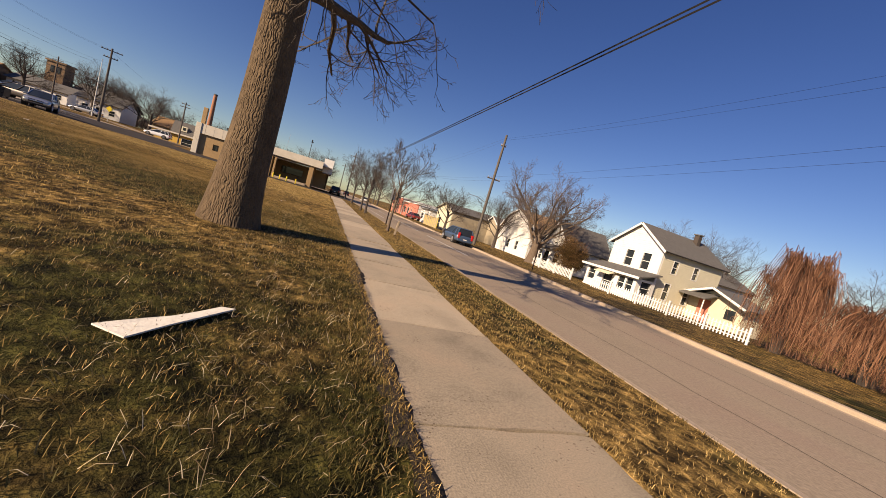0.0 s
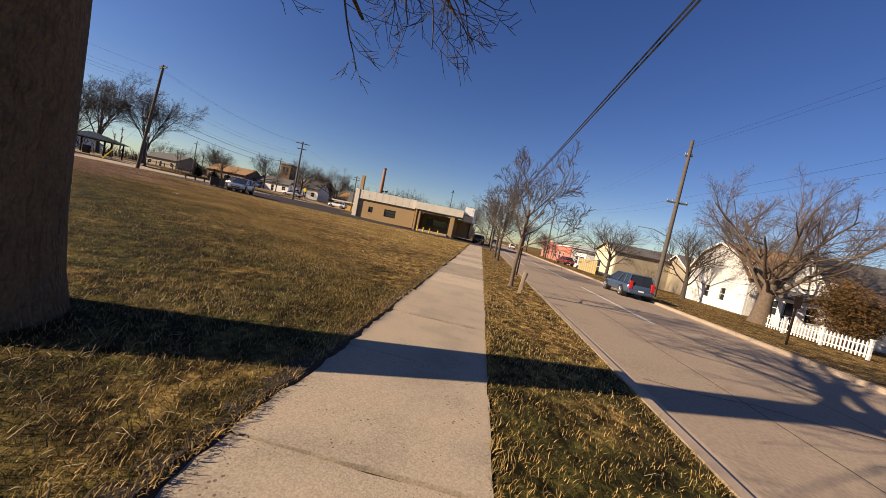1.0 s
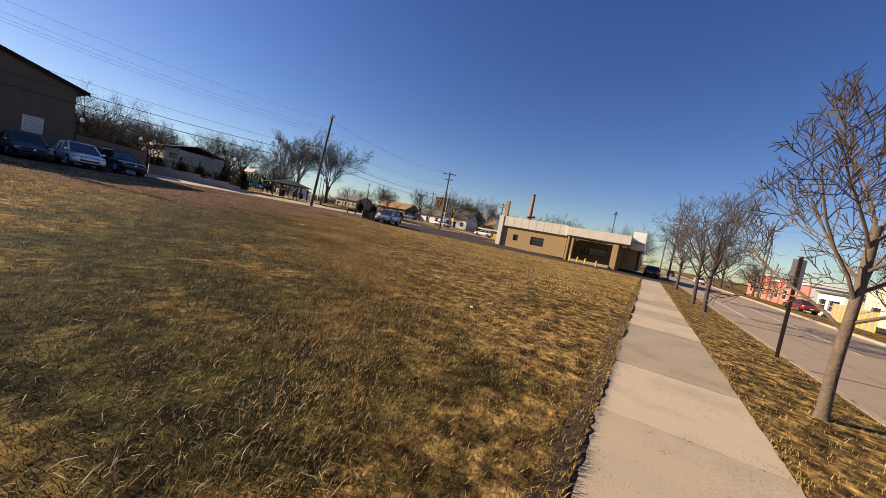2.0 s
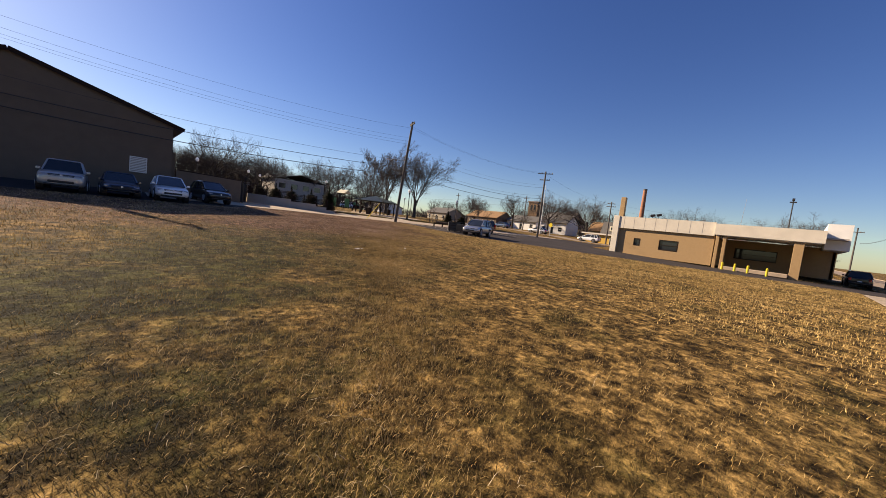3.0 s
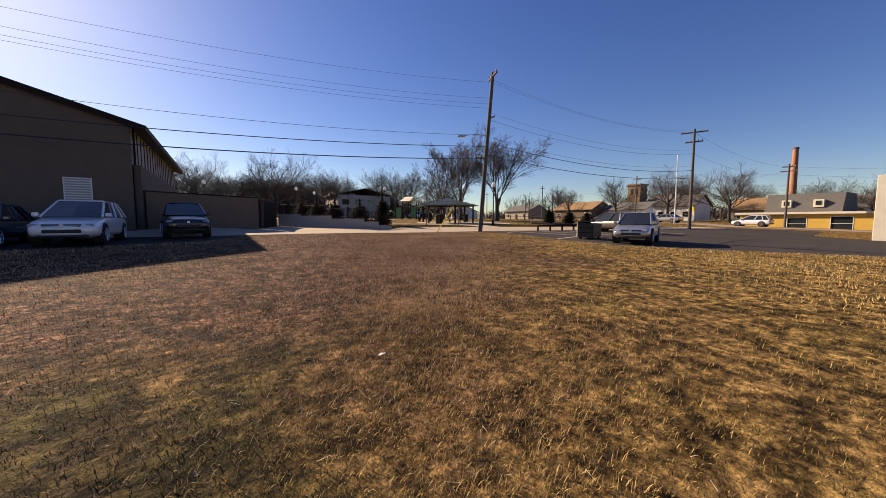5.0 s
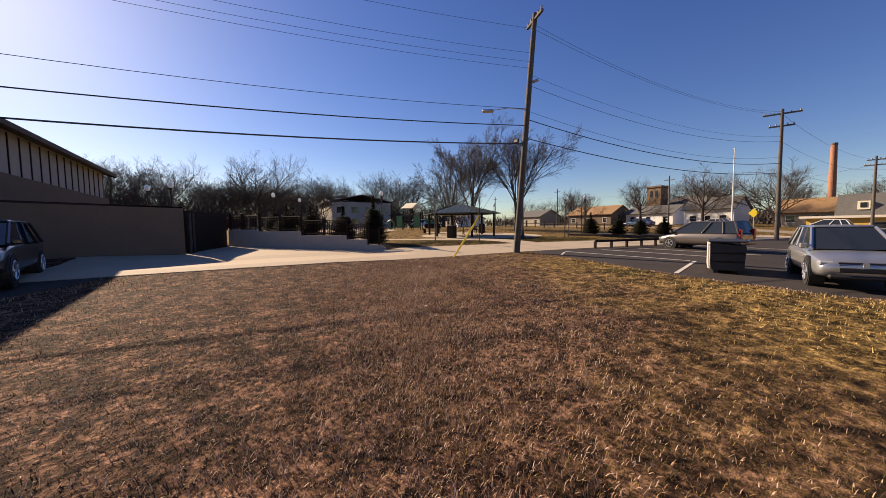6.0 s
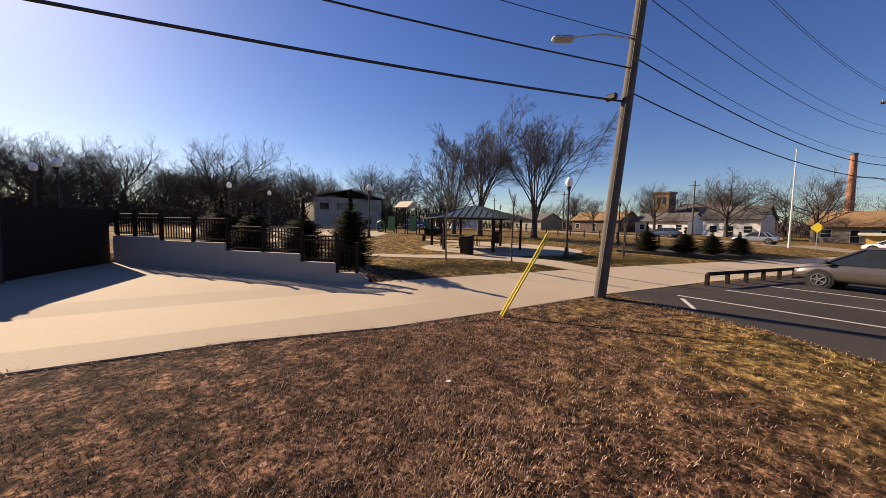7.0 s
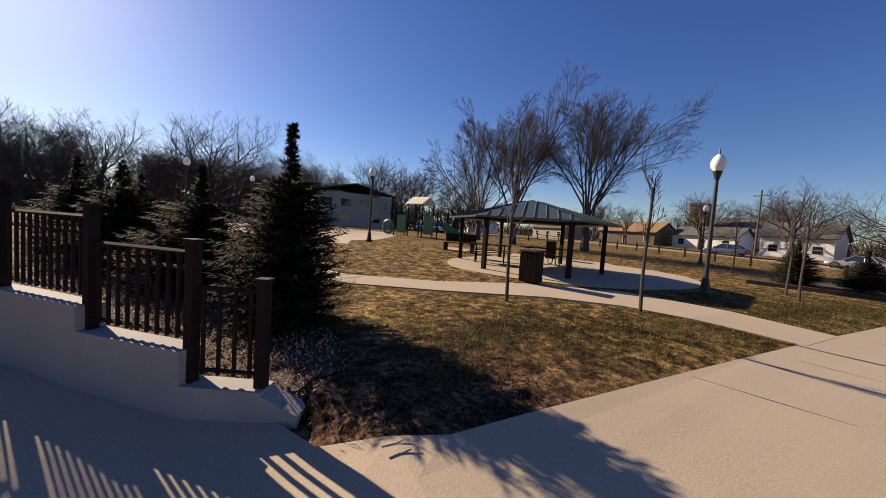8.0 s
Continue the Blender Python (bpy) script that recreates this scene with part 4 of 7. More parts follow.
def build_far_buildings():
    """What stands beyond the park and the side street."""
    # brick chimney stack
    c = thing("chimney_stack", "tall tapering red-orange brick chimney stack", "chimney", (-50.4, 173.0, gz(-50)))
    part("shaft", cyls(((0, 0, 0), (0, 0, 21.8), 1.03, 0.67), n=20), M["red_brick"], c, smooth=False)
    part("rim", cyls(((0, 0, 21.8), (0, 0, 22.3), 0.76, 0.72), n=20), M["shingle"], c)
    # yellow shop
    s = thing("ochre_shop", "low ochre-panelled shop with a pale flat roof", "building")
    z = gz(-30)
    wall(s, (-38.4, 96.5), (-22.0, 96.5), 2.6, M["orange_wall"], z=z - 0.6, holes=[(5.6, 7.6, 0.4, 2.0), (10, 12, 0.3, 2.2)], frame_mat=M["white"])
    wall(s, (-38.4, 110), (-38.4, 96.7), 2.6, M["orange_wall"], z=z - 0.6)
    part("flat_roof", boxes((-39.0, -21.5, 96.0, 110, z + 2.0, z + 2.3)), M["fascia"], s)
    bm = bmesh.new()
    prism(bm, [(100, z + 2.3), (110, z + 2.3), (108.5, z + 5.2), (101.5, z + 5.2)], "x", -36.5, -28.0)
    part("mansard", bm, M["shingle"], s, "dark brown mansard roof")
    for x in (-34.5, -31.0):
        part("dormer", boxes((x, x + 1.1, 100.2, 101.5, z + 3.1, z + 4.2)), M["cream"], s)
        part("dormer_pane", boxes((x + 0.25, x + 0.85, 100.15, 100.195, z + 3.35, z + 4.0)), M["glass"], s)
    # church with a square tower
    ch = thing("church", "tan brick church with a square belfry tower", "church", (-13.0, 19.0, 0.8))
    z = gz(-66)
    part("nave", boxes((-71, -58, 134, 150, z, z + 4.4)), M["old_brick"], ch)
    roof_slabs(ch, [((142, z + 8.6), (133, z + 4.2)), ((142, z + 8.6), (151, z + 4.2))], "x", -71.5, -57.5, M["shingle"], 0.2)
    t = part("tower", boxes((-75.5, -71.0, 131, 135.5, z, z + 11.5)), M["old_brick"], ch)
    for x in (-74.4, -72.8):
        part("belfry_opening", boxes((x, x + 0.8, 130.9, 130.99, z + 8.4, z + 10.4)), M["glass"], t)
    part("parapet", boxes((-75.8, -70.7, 130.7, 135.8, z + 11.5, z + 12.0)), M["old_brick"], t)
    rows = [(-47, 118, 10, 8, 2.8, 5.2, M["tan"], M["shingle_tan"]), (-62, 116, 9, 8, 3.6, 6.0, M["white"], M["shingle"]), (-37, 122, 8, 9, 3.4, 5.6, M["cream"], M["shingle"]), (-96, 120, 14, 10, 3.2, 5.6, M["barn"], M["shingle_tan"]),
            (-118, 118, 12, 10, 3.2, 5.4, M["tan"], M["shingle"]), (-80, 124, 12, 9, 3.0, 5.0, M["white"], M["shingle"]), (-140, 100, 12, 12, 3.2, 5.4, M["white"], M["shingle"]), (-24, 128, 10, 9, 3.2, 5.6, M["white"], M["shingle"])]
    for i, (x, y, w, d, e, r, si, ro) in enumerate(rows):
        b = thing("town_house", ["tan", "white", "cream", "brown", "tan", "white", "white", "white"][i] + " gabled house across the side street", "house", group="houses across the side street")
        z = gz(x) - 0.1
        wall(b, (x, y), (x + w, y), e, si, z=z, holes=[(1.2, 2.4, 0.9, 2.1), (w / 2 - 0.5, w / 2 + 0.5, 0.1, 2.1), (w - 2.4, w - 1.2, 0.9, 2.1)])
        wall(b, (x, y + d), (x, y + 0.2), e, si, z=z, gable=[(0, e), (d - 0.2, e), (d / 2 - 0.1, r)])
        wall(b, (x + w, y + 0.2), (x + w, y + d), e, si, z=z, gable=[(0, e), (d - 0.2, e), (d / 2 - 0.1, r)])
        s = (r - e) / (d / 2)
        roof_slabs(b, [((y + d / 2, z + r), (y - 0.5, z + e - 0.5 * s)), ((y + d / 2, z + r), (y + d + 0.5, z + e - 0.5 * s))], "x", x - 0.5, x + w + 0.5, ro, 0.15)
    # long white building west of the park
    w = thing("apartment_block", "two-storey pale grey siding block with a low roof", "building")
    z = gz(-95)
    wall(w, (-95, 60.0), (-95, 47.5), 5.4, M["stucco"], z=z, holes=[(1.0, 2.6, 3.2, 4.4), (4.0, 5.6, 3.2, 4.4), (7.0, 8.6, 3.2, 4.4), (10, 11.6, 3.2, 4.4), (2.0, 3.6, 0.8, 2.0), (7.0, 8.6, 0.8, 2.0)])
    wall(w, (-107, 47.5), (-95.2, 47.5), 5.4, M["stucco"], z=z, gable=[(0, 5.4), (11.8, 5.4), (5.9, 6.6)])
    roof_slabs(w, [((53.7, z + 6.9), (46.8, z + 5.4)), ((53.7, z + 6.9), (60.7, z + 5.4))], "x", -107, -94.4, M["shingle"], 0.15)
    w = thing("dark_house", "dark hip-roofed house behind the park", "house")
    part("body", boxes((-120, -110, 36, 46, z, z + 4)), M["white"], w)
    roof_slabs(w, [((41, z + 7.4), (35, z + 3.8)), ((41, z + 7.4), (47, z + 3.8))], "x", -121, -109, M["shingle"], 0.2)


build_barn(), build_enclosure(), build_bank(), build_white_house(), build_small_houses(), build_far_buildings()
picket_fence((23.4, 13.5), (21.4, 24.4), "white picket fence along the lawn of the cream house")
picket_fence((21.2, 26.6), (20.8, 32.5), "white picket fence beside the porch path")


# ---- trees ----
def bark_mat(name, base, ridge=(15, 15, 2.2), strength=0.75):
    """Furrowed bark with ridges that run up the trunk."""
    m = mat(name, base, 0.9, vary=0.4, scale=3, fine=30, bump=0.0)
    n, l = m.node_tree.nodes, m.node_tree.links
    geo, mp, t = n.new("ShaderNodeNewGeometry"), n.new("ShaderNodeMapping"), n.new("ShaderNodeTexVoronoi")
    t.feature = "F1"
    t.inputs["Scale"].default_value = 1.6
    mp.inputs["Scale"].default_value = ridge
    wob = n.new("ShaderNodeTexNoise")
    wob.inputs["Scale"].default_value = 6.0
    mixv = n.new("ShaderNodeVectorMath")
    mixv.operation = "MULTIPLY_ADD"
    mixv.inputs[1].default_value = (0.12, 0.12, 0.12)
    l.new(geo.outputs["Position"], wob.inputs["Vector"])
    l.new(wob.outputs["Color"], mixv.inputs[0])
    l.new(geo.outputs["Position"], mixv.inputs[2])
    l.new(mixv.outputs[0], mp.inputs["Vector"])
    l.new(mp.outputs["Vector"], t.inputs["Vector"])
    b = n.new("ShaderNodeBump")
    b.invert = True
    b.inputs["Strength"].default_value, b.inputs["Distance"].default_value = strength, 0.05
    l.new(t.outputs["Distance"], b.inputs["Height"])
    l.new(b.outputs["Normal"], n["Principled BSDF"].inputs["Normal"])
    return m


M["furrowed"] = bark_mat("furrowed_bark", (0.108, 0.074, 0.042), (19, 19, 2.6), 1.0)


def grow(rng, p, d, length, radius, level, top, out, kids=5, angle=45, lift=0.25, wander=0.18, start=0.3, taper=0.45, shrink=0.62):
    """One branch as a row of points with radii, and its children after it."""
    n = 5 if level < top else 4
    pts, p, d = [], Vector(p), Vector(d).normalized()
    for i in range(n + 1):
        f = i / n
        pts.append((p.x, p.y, p.z, max(radius * (1 - (1 - taper) * f), 0.006)))
        if i < n:
            d = (d + Vector((rng.uniform(-1, 1), rng.uniform(-1, 1), rng.uniform(-1, 1))) * wander + Vector((0, 0, lift * 0.3))).normalized()
            p = p + d * (length / n)
    out.append((level, pts))
    if level >= top:
        return
    count = kids if isinstance(kids, int) else kids[level]
    for k in range(count):
        f = start + (1 - start) * (k + rng.random() * 0.8) / count
        i = min(int(f * n), n - 1)
        g = f * n - i
        a, b = Vector(pts[i][:3]), Vector(pts[i + 1][:3])
        way = (b - a).normalized()
        side = way.orthogonal().normalized()
        side.rotate(Matrix.Rotation(rng.uniform(0, 6.283), 3, way))
        an = radians(angle * rng.uniform(0.7, 1.25))
        nd = way * math.cos(an) + side * math.sin(an) + Vector((0, 0, lift))
        grow(rng, a.lerp(b, g), nd, length * shrink * (1.15 - 0.5 * f) * rng.uniform(0.8, 1.2), pts[i][3] * rng.uniform(0.45, 0.62), level + 1, top, out, kids, angle, lift, wander, 0.2, taper, shrink)


def bare_tree(name, label, seed, trunk, limbs, place, turn=0.0, bark="bark_grey", twig="twig", group="", lean=(0, 0), sides=7, flare=1.6, smooth=True):
    """A leafless tree. trunk: (height, radius); limbs: settings for grow(), with how many start where."""
    rng = random.Random(seed)
    t = thing(name, label, "tree", place, turn, group)
    h, r = trunk
    line = []
    for i in range(13):
        f = i / 12
        fl = 1 + (flare - 1) * math.exp(-f * h / (r * 1.6))
        line.append((lean[0] * f * f * h + 0.03 * math.sin(f * 7 + seed) * h * 0.15, lean[1] * f * f * h + 0.03 * math.cos(f * 5 + seed) * h * 0.15, f * h - 0.15, r * fl * (1 - 0.28 * f)))
    out = []
    for k in range(limbs["count"]):
        f = limbs.get("from", 0.7) + (1 - limbs.get("from", 0.7)) * (k + 0.5) / limbs["count"]
        i = min(int(f * 12), 11)
        a = Vector(line[i][:3]).lerp(Vector(line[i + 1][:3]), f * 12 - i)
        az = k * 2.4 + rng.uniform(-0.4, 0.4) + seed
        el = radians(rng.uniform(*limbs.get("rise", (35, 65))))
        d = Vector((math.cos(az) * math.cos(el), math.sin(az) * math.cos(el), math.sin(el)))
        grow(rng, a, d, limbs["length"] * rng.uniform(0.8, 1.15), line[i][3] * limbs.get("thick", 0.55), 1, limbs.get("top", 4), out,
             limbs.get("kids", 5), limbs.get("angle", 40), limbs.get("lift", 0.25), limbs.get("wander", 0.16), 0.3, 0.4, limbs.get("shrink", 0.6))
    part("trunk", tubes([line], 18 if r > 0.3 else sides + 3), M[bark], t, smooth=smooth)
    big = [p for lv, p in out if lv <= 2]
    small = [p for lv, p in out if lv > 2]
    part("branch_frame", tubes(big, sides), M[bark], t, smooth=True)
    tagged(part("crown", tubes(small, 3), M[twig], t), kind="stuff")
    return t


def spruce(place, h, r, seed, label, group="spruces behind the fence"):
    """A small conifer: whorls of drooping boughs with short needle sprays."""
    rng = random.Random(seed)
    t = thing("spruce", label, "tree", place, 0, group)
    part("trunk", tubes([[(0, 0, -0.05, 0.06), (0, 0, h * 0.5, 0.04), (0, 0, h, 0.008)]], 6), M["bark_grey"], t)
    vs, fs = [], []
    n = int(900 * h / 3)
    for k in range(n):
        f = ((k + rng.random()) / n) ** 1.35
        z = 0.12 + f * (h * 0.98 - 0.12)
        reach = r * float(np.interp(f, (0, 0.1, 0.35, 0.66, 0.72, 0.8, 1.0), (0.85, 1.0, 0.86, 0.44, 0.16, 0.09, 0.02))) * rng.uniform(0.55, 1.2) + 0.03
        if f > 0.68 and rng.random() < 0.72:
            continue
        az = k * 2.39996 + rng.uniform(-0.2, 0.2)
        drop = rng.uniform(-0.1, 0.35) * (1 - f)
        c, s = math.cos(az), math.sin(az)
        m = max(5, int(reach / 0.055))
        for j in range(m):
            g = (j + 0.6) / m
            px, py, pz = c * reach * g, s * reach * g, z - drop * reach * g + 0.16 * reach * g * g
            for q in range(4):
                a2 = az + rng.uniform(-1.3, 1.3)
                ln = rng.uniform(0.06, 0.16) * (0.6 if f > 0.7 else 1.0)
                ex, ey, ez = px + math.cos(a2) * ln, py + math.sin(a2) * ln, pz + rng.uniform(-0.05, 0.08)
                w = 0.027
                b = len(vs)
                vs += [(px - s * w, py + c * w, pz), (px + s * w, py - c * w, pz + 0.012), (ex, ey, ez)]
                fs.append((b, b + 1, b + 2))
    tagged(part("foliage", (vs, fs), M["spruce"], t), kind="stuff")
    return t


def shrub(name, label, place, size, seed, leaf, n=2600, stems="twig_red", group="", hang=0.0):
    """A dense shrub of stems with many small leaves or twigs in an uneven crown."""
    rng = random.Random(seed)
    t = thing(name, label, "shrub", place, 0, group)
    lines = []
    for k in range(22):
        az, sp = rng.uniform(0, 6.283), rng.uniform(0.1, 0.8)
        top = (math.cos(az) * size[0] * sp, math.sin(az) * size[1] * sp, size[2] * rng.uniform(0.6, 0.95))
        lines.append([(top[0] * 0.1, top[1] * 0.1, -0.05, 0.03), (top[0] * 0.6, top[1] * 0.6, top[2] * 0.6, 0.02), (*top, 0.006)])
    for q in lines:
        part("stem", tubes([q], 4), M[stems], t)
    vs, fs = [], []
    lobes = [(rng.uniform(-0.5, 0.5), rng.uniform(-0.5, 0.5), rng.uniform(0.35, 0.75), rng.uniform(0.3, 0.5)) for _ in range(16)]
    for k in range(n):
        lb = lobes[k % 16]
        v = Vector((rng.gauss(0, 1), rng.gauss(0, 1), rng.gauss(0, 1))).normalized() * lb[3] * rng.random() ** 0.4
        p = Vector(((lb[0] + v.x) * size[0], (lb[1] + v.y) * size[1], max(0.03, (lb[2] + v.z * 0.75)) * size[2]))
        ln = rng.uniform(0.10, 0.26) * (1 + hang * 2.5)
        d = Vector((rng.uniform(-1, 1), rng.uniform(-1, 1), rng.uniform(-0.6, 1.0))).normalized()
        if hang:
            d = Vector((rng.uniform(-0.3, 0.3), rng.uniform(-0.3, 0.3), -1)).normalized()
            ln = min(ln, max(p.z - 0.05, 0.05))
        s = d.orthogonal().normalized() * rng.uniform(0.012, 0.03)
        b = len(vs)
        vs += [tuple(p - s), tuple(p + s), tuple(p + d * ln)]
        fs.append((b, b + 1, b + 2))
    tagged(part("foliage", (vs, fs), M[leaf], t), kind="stuff")
    return t


def weeping(place, size, seed, label, n=720):
    """Arching stems from one foot, thick with twigs that hang to the ground."""
    rng = random.Random(seed)
    t = thing("weeping_shrub", label, "shrub", place, 0, "weeping shrubs")
    rx, ry, h = size
    stems, hang = [], []
    for k in range(16):
        az, sp = k * 2.4 + rng.uniform(-0.3, 0.3), rng.uniform(0.25, 0.7)
        tip = (math.cos(az) * rx * sp, math.sin(az) * ry * sp, h * rng.uniform(0.72, 0.95) * (1 - 0.25 * sp))
        stems.append([(0.1 * tip[0], 0.1 * tip[1], -0.1, 0.09), (0.3 * tip[0], 0.3 * tip[1], 0.5 * tip[2], 0.07), (0.7 * tip[0], 0.7 * tip[1], 0.92 * tip[2], 0.05), (*tip, 0.025)])
    for k in range(n):
        q = stems[k % 16]
        a = Vector(q[2][:3]).lerp(Vector(q[3][:3]), rng.uniform(-0.8, 1.1))
        az, out = rng.uniform(0, 6.283), rng.uniform(0.15, 0.55)
        dx, dy = math.cos(az) * rx * out * 0.6 + a.x * 0.25, math.sin(az) * ry * out * 0.6 + a.y * 0.25
        drop = min(a.z - 0.15, h * rng.uniform(0.15, 0.8))
        up = rng.uniform(0.05, 0.16) * h
        w = rng.uniform(0.008, 0.018)
        line = [(a.x, a.y, a.z, w), (a.x + dx * 0.4, a.y + dy * 0.4, a.z + up, w), (a.x + dx * 0.8, a.y + dy * 0.8, a.z + up * 0.4 - drop * 0.25, w * 0.8), (a.x + dx + rng.uniform(-0.15, 0.15), a.y + dy, a.z - drop * 0.65, w * 0.7), (a.x + dx * 1.02 + rng.uniform(-0.25, 0.25), a.y + dy * 1.02 + rng.uniform(-0.2, 0.2), a.z - drop, 0.006)]
        hang.append(line)
        for j in range(3):
            f = rng.randint(1, 3)
            b = Vector(line[f][:3])
            hang.append([(*b, 0.012), (b.x + rng.uniform(-0.2, 0.2), b.y + rng.uniform(-0.2, 0.2), b.z - 0.2, 0.01), (b.x + rng.uniform(-0.3, 0.3), b.y + rng.uniform(-0.3, 0.3), max(0.1, b.z - rng.uniform(0.4, 0.9)), 0.005)])
    for q in stems:
        part("stem", tubes([q], 6), M["bark_grey"], t)
    tagged(part("foliage", tubes(hang, 3), M["red_leaf"], t), kind="stuff")
    return t


M["brown_leaf"] = blade_mat("russet_leaves", [(0.024, 0.0176, 0.0064), (0.064, 0.04, 0.0128), (0.12, 0.068, 0.024), (0.192, 0.112, 0.048)])
M["red_leaf"] = blade_mat("red_brown_twigs", [(0.045, 0.02, 0.012), (0.10, 0.045, 0.026), (0.18, 0.088, 0.05), (0.28, 0.15, 0.09)])


def build_trees():
    g = gz
    lawn_tree = bare_tree("lawn_tree", "large old tree with deeply furrowed brown bark", 11, (6.3, 0.485), dict(count=8, length=5.6, rise=(22, 62), kids=[0, 6, 5, 5, 4], top=5, lift=0.09, angle=44, thick=0.42, wander=0.2, **{"from": 0.8}), (-2.62, 9.75, g(-2.62)), bark="furrowed", lean=(0.03, 0.0), flare=1.36)
    # low twigs that hang from the big limbs
    rng, out = random.Random(5), []
    for a, d, ln in (((1.0, -0.5, 5.6), (0.75, -0.25, -0.95), 2.3), ((0.55, -0.8, 5.4), (0.30, -0.2, -1), 1.5), ((0.7, -1.0, 5.4), (0.55, 0.1, -1), 1.4), ((0.9, -0.3, 5.3), (0.1, 0.2, -1), 1.2), ((2.2, 1.2, 5.8), (0.6, 0.2, -1), 1.6), ((-0.6, -0.9, 5.3), (-0.3, -0.1, -1), 1.0), ((3.2, 0.4, 5.9), (0.7, 0.2, -0.8), 1.7)):
        out.append((1, [(0.25 * a[0], 0.25 * a[1], 6.3, 0.05), (0.65 * a[0], 0.65 * a[1], 6.2, 0.035), (*a, 0.022)]))
        grow(rng, a, d, ln, 0.018, 3, 5, out, [0, 0, 0, 4, 3], 42, 0.0, 0.3, 0.15, 0.4, 0.42)
    tagged(part("low_growth", tubes([p for lv, p in out], 4), M["twig"], lawn_tree), kind="stuff")
    st = dict(count=11, length=1.8, rise=(30, 68), kids=[0, 5, 5, 5], top=4, lift=0.12, angle=45, thick=0.42, wander=0.2, **{"from": 0.45})
    bare_tree("street_tree", "young bare street tree with a spreading crown on the verge", 3, (2.9, 0.075), st, (2.68, 19.9, g(2.68)), bark="bark", group="street trees on the verge", lean=(0.03, 0.03))
    bare_tree("street_tree", "young bare street tree with a spreading crown on the verge", 8, (3.2, 0.10), dict(st, length=2.4), (2.8, 33.2, g(2.8)), bark="bark_grey", group="street trees on the verge")
    bare_tree("street_tree", "young bare street tree beside the road", 14, (3.2, 0.10), dict(st, length=2.6), (2.75, 37.2, g(2.75)), bark="bark_grey", group="street trees on the verge", lean=(-0.02, 0.05))
    bare_tree("street_tree", "bare street tree farther down the verge", 24, (3.2, 0.12), dict(st, length=2.4), (2.7, 50, g(2.8)), bark="bark_grey", group="street trees on the verge")
    bare_tree("yard_tree", "wide bare shade tree in front of the white cottage", 21, (3.6, 0.5), dict(count=10, length=6.0, rise=(14, 68), kids=[0, 7, 6, 5, 4], top=5, lift=0.10, angle=44, thick=0.33, shrink=0.56, **{"from": 0.5}), (22.4, 35.2, g(22)), turn=40, lean=(0.06, -0.05), bark="bark", twig="twig_pale")
    vase = dict(count=9, length=7.8, rise=(46, 82), kids=[0, 8, 7, 6, 4], top=5, lift=0.05, angle=33, thick=0.33, wander=0.10, shrink=0.50, **{"from": 0.3})
    bare_tree("park_tree", "tall vase-shaped bare tree behind the picnic shelter", 5, (3.6, 0.31), dict(vase, thick=0.35), (-56.6, 60.8, g(-56)), bark="bark_grey", group="tall park trees")
    bare_tree("park_tree", "tall vase-shaped bare tree behind the picnic shelter", 6, (3.8, 0.30), dict(vase, thick=0.35, length=8.4, rise=(52, 82)), (-61.5, 57.5, g(-60)), bark="bark_grey", group="tall park trees")
    bare_tree("park_tree", "bare tree with spreading limbs behind the picnic shelter", 9, (3.4, 0.27), dict(vase, thick=0.35, length=7.2, rise=(48, 78)), (-66.5, 57.5, g(-64)), bark="bark_grey", group="tall park trees")
    # three far kinds, then copies
    far = dict(count=11, length=4.8, rise=(18, 75), kids=[0, 7, 6, 6], top=4, lift=0.12, angle=44, thick=0.42, wander=0.2, **{"from": 0.4})
    far_kind = far
    kinds = [bare_tree("bare_tree", "bare deciduous tree in the far tree line", 31 + k, (4.2, 0.26), dict(far, length=4.3 + 0.5 * k), (-100 - 9 * k, 20 + 14 * k, g(-100)), group="far bare trees", sides=5) for k in range(3)]
    rng = random.Random(77)
    spots = [(-88 - rng.uniform(0, 45), -25 + i * 3.0 + rng.uniform(-1.5, 1.5)) for i in range(34)]
    spots += [(-92 - rng.uniform(0, 30), -20 + i * 3.4) for i in range(26)]
    spots += [(-150 - rng.uniform(0, 40), 10 + i * 8) for i in range(14)]
    spots += [(-135 + i * 8.5 + rng.uniform(-3, 3), 128 + rng.uniform(0, 40)) for i in range(14)]
    spots += [(-104, 66), (-92, 72), (-84, 112), (-57, 112.5), (-45.5, 113), (-70, 113), (-28, 122), (-20, 100), (-12, 110)]
    spots += [(46 + rng.uniform(0, 12), -10 + i * 7.5) for i in range(12)] + [(17.5, 53.0), (17, 92), (18, 100), (16, 120), (-4, 130), (-3, 150), (23.5, 47)]
    for i, (x, y) in enumerate(spots):
        s = rng.uniform(0.85, 1.4) * (0.62 if (x, y) in ((17.5, 53.0), (17, 92), (18, 100)) else 1.0)
        k = kinds[i % 3]
        o = copy_thing(k, pose(x, y, g(x) - 0.1, 0, 0, rng.uniform(0, 360)))
        o.scale = (s, s, s * rng.uniform(0.9, 1.1))
    # brown undergrowth
    shrub("round_shrub", "rounded russet evergreen shrub beside the porch", (24.8, 31.6, g(24.8)), (2.4, 2.4, 4.5), 4, "brown_leaf", 26000)
    weeping((25.4, 13.2, g(25)), (2.4, 2.3, 6.6), 6, "tall weeping shrub of red-brown twigs beside the lawn")
    weeping((25.6, 9.6, g(25)), (2.8, 2.8, 4.4), 16, "broad weeping shrub of red-brown twigs")
    weeping((22.8, 5.6, g(22)), (2.6, 2.8, 3.2), 7, "tangled red-brown weeping shrub at the roadside", 1100)
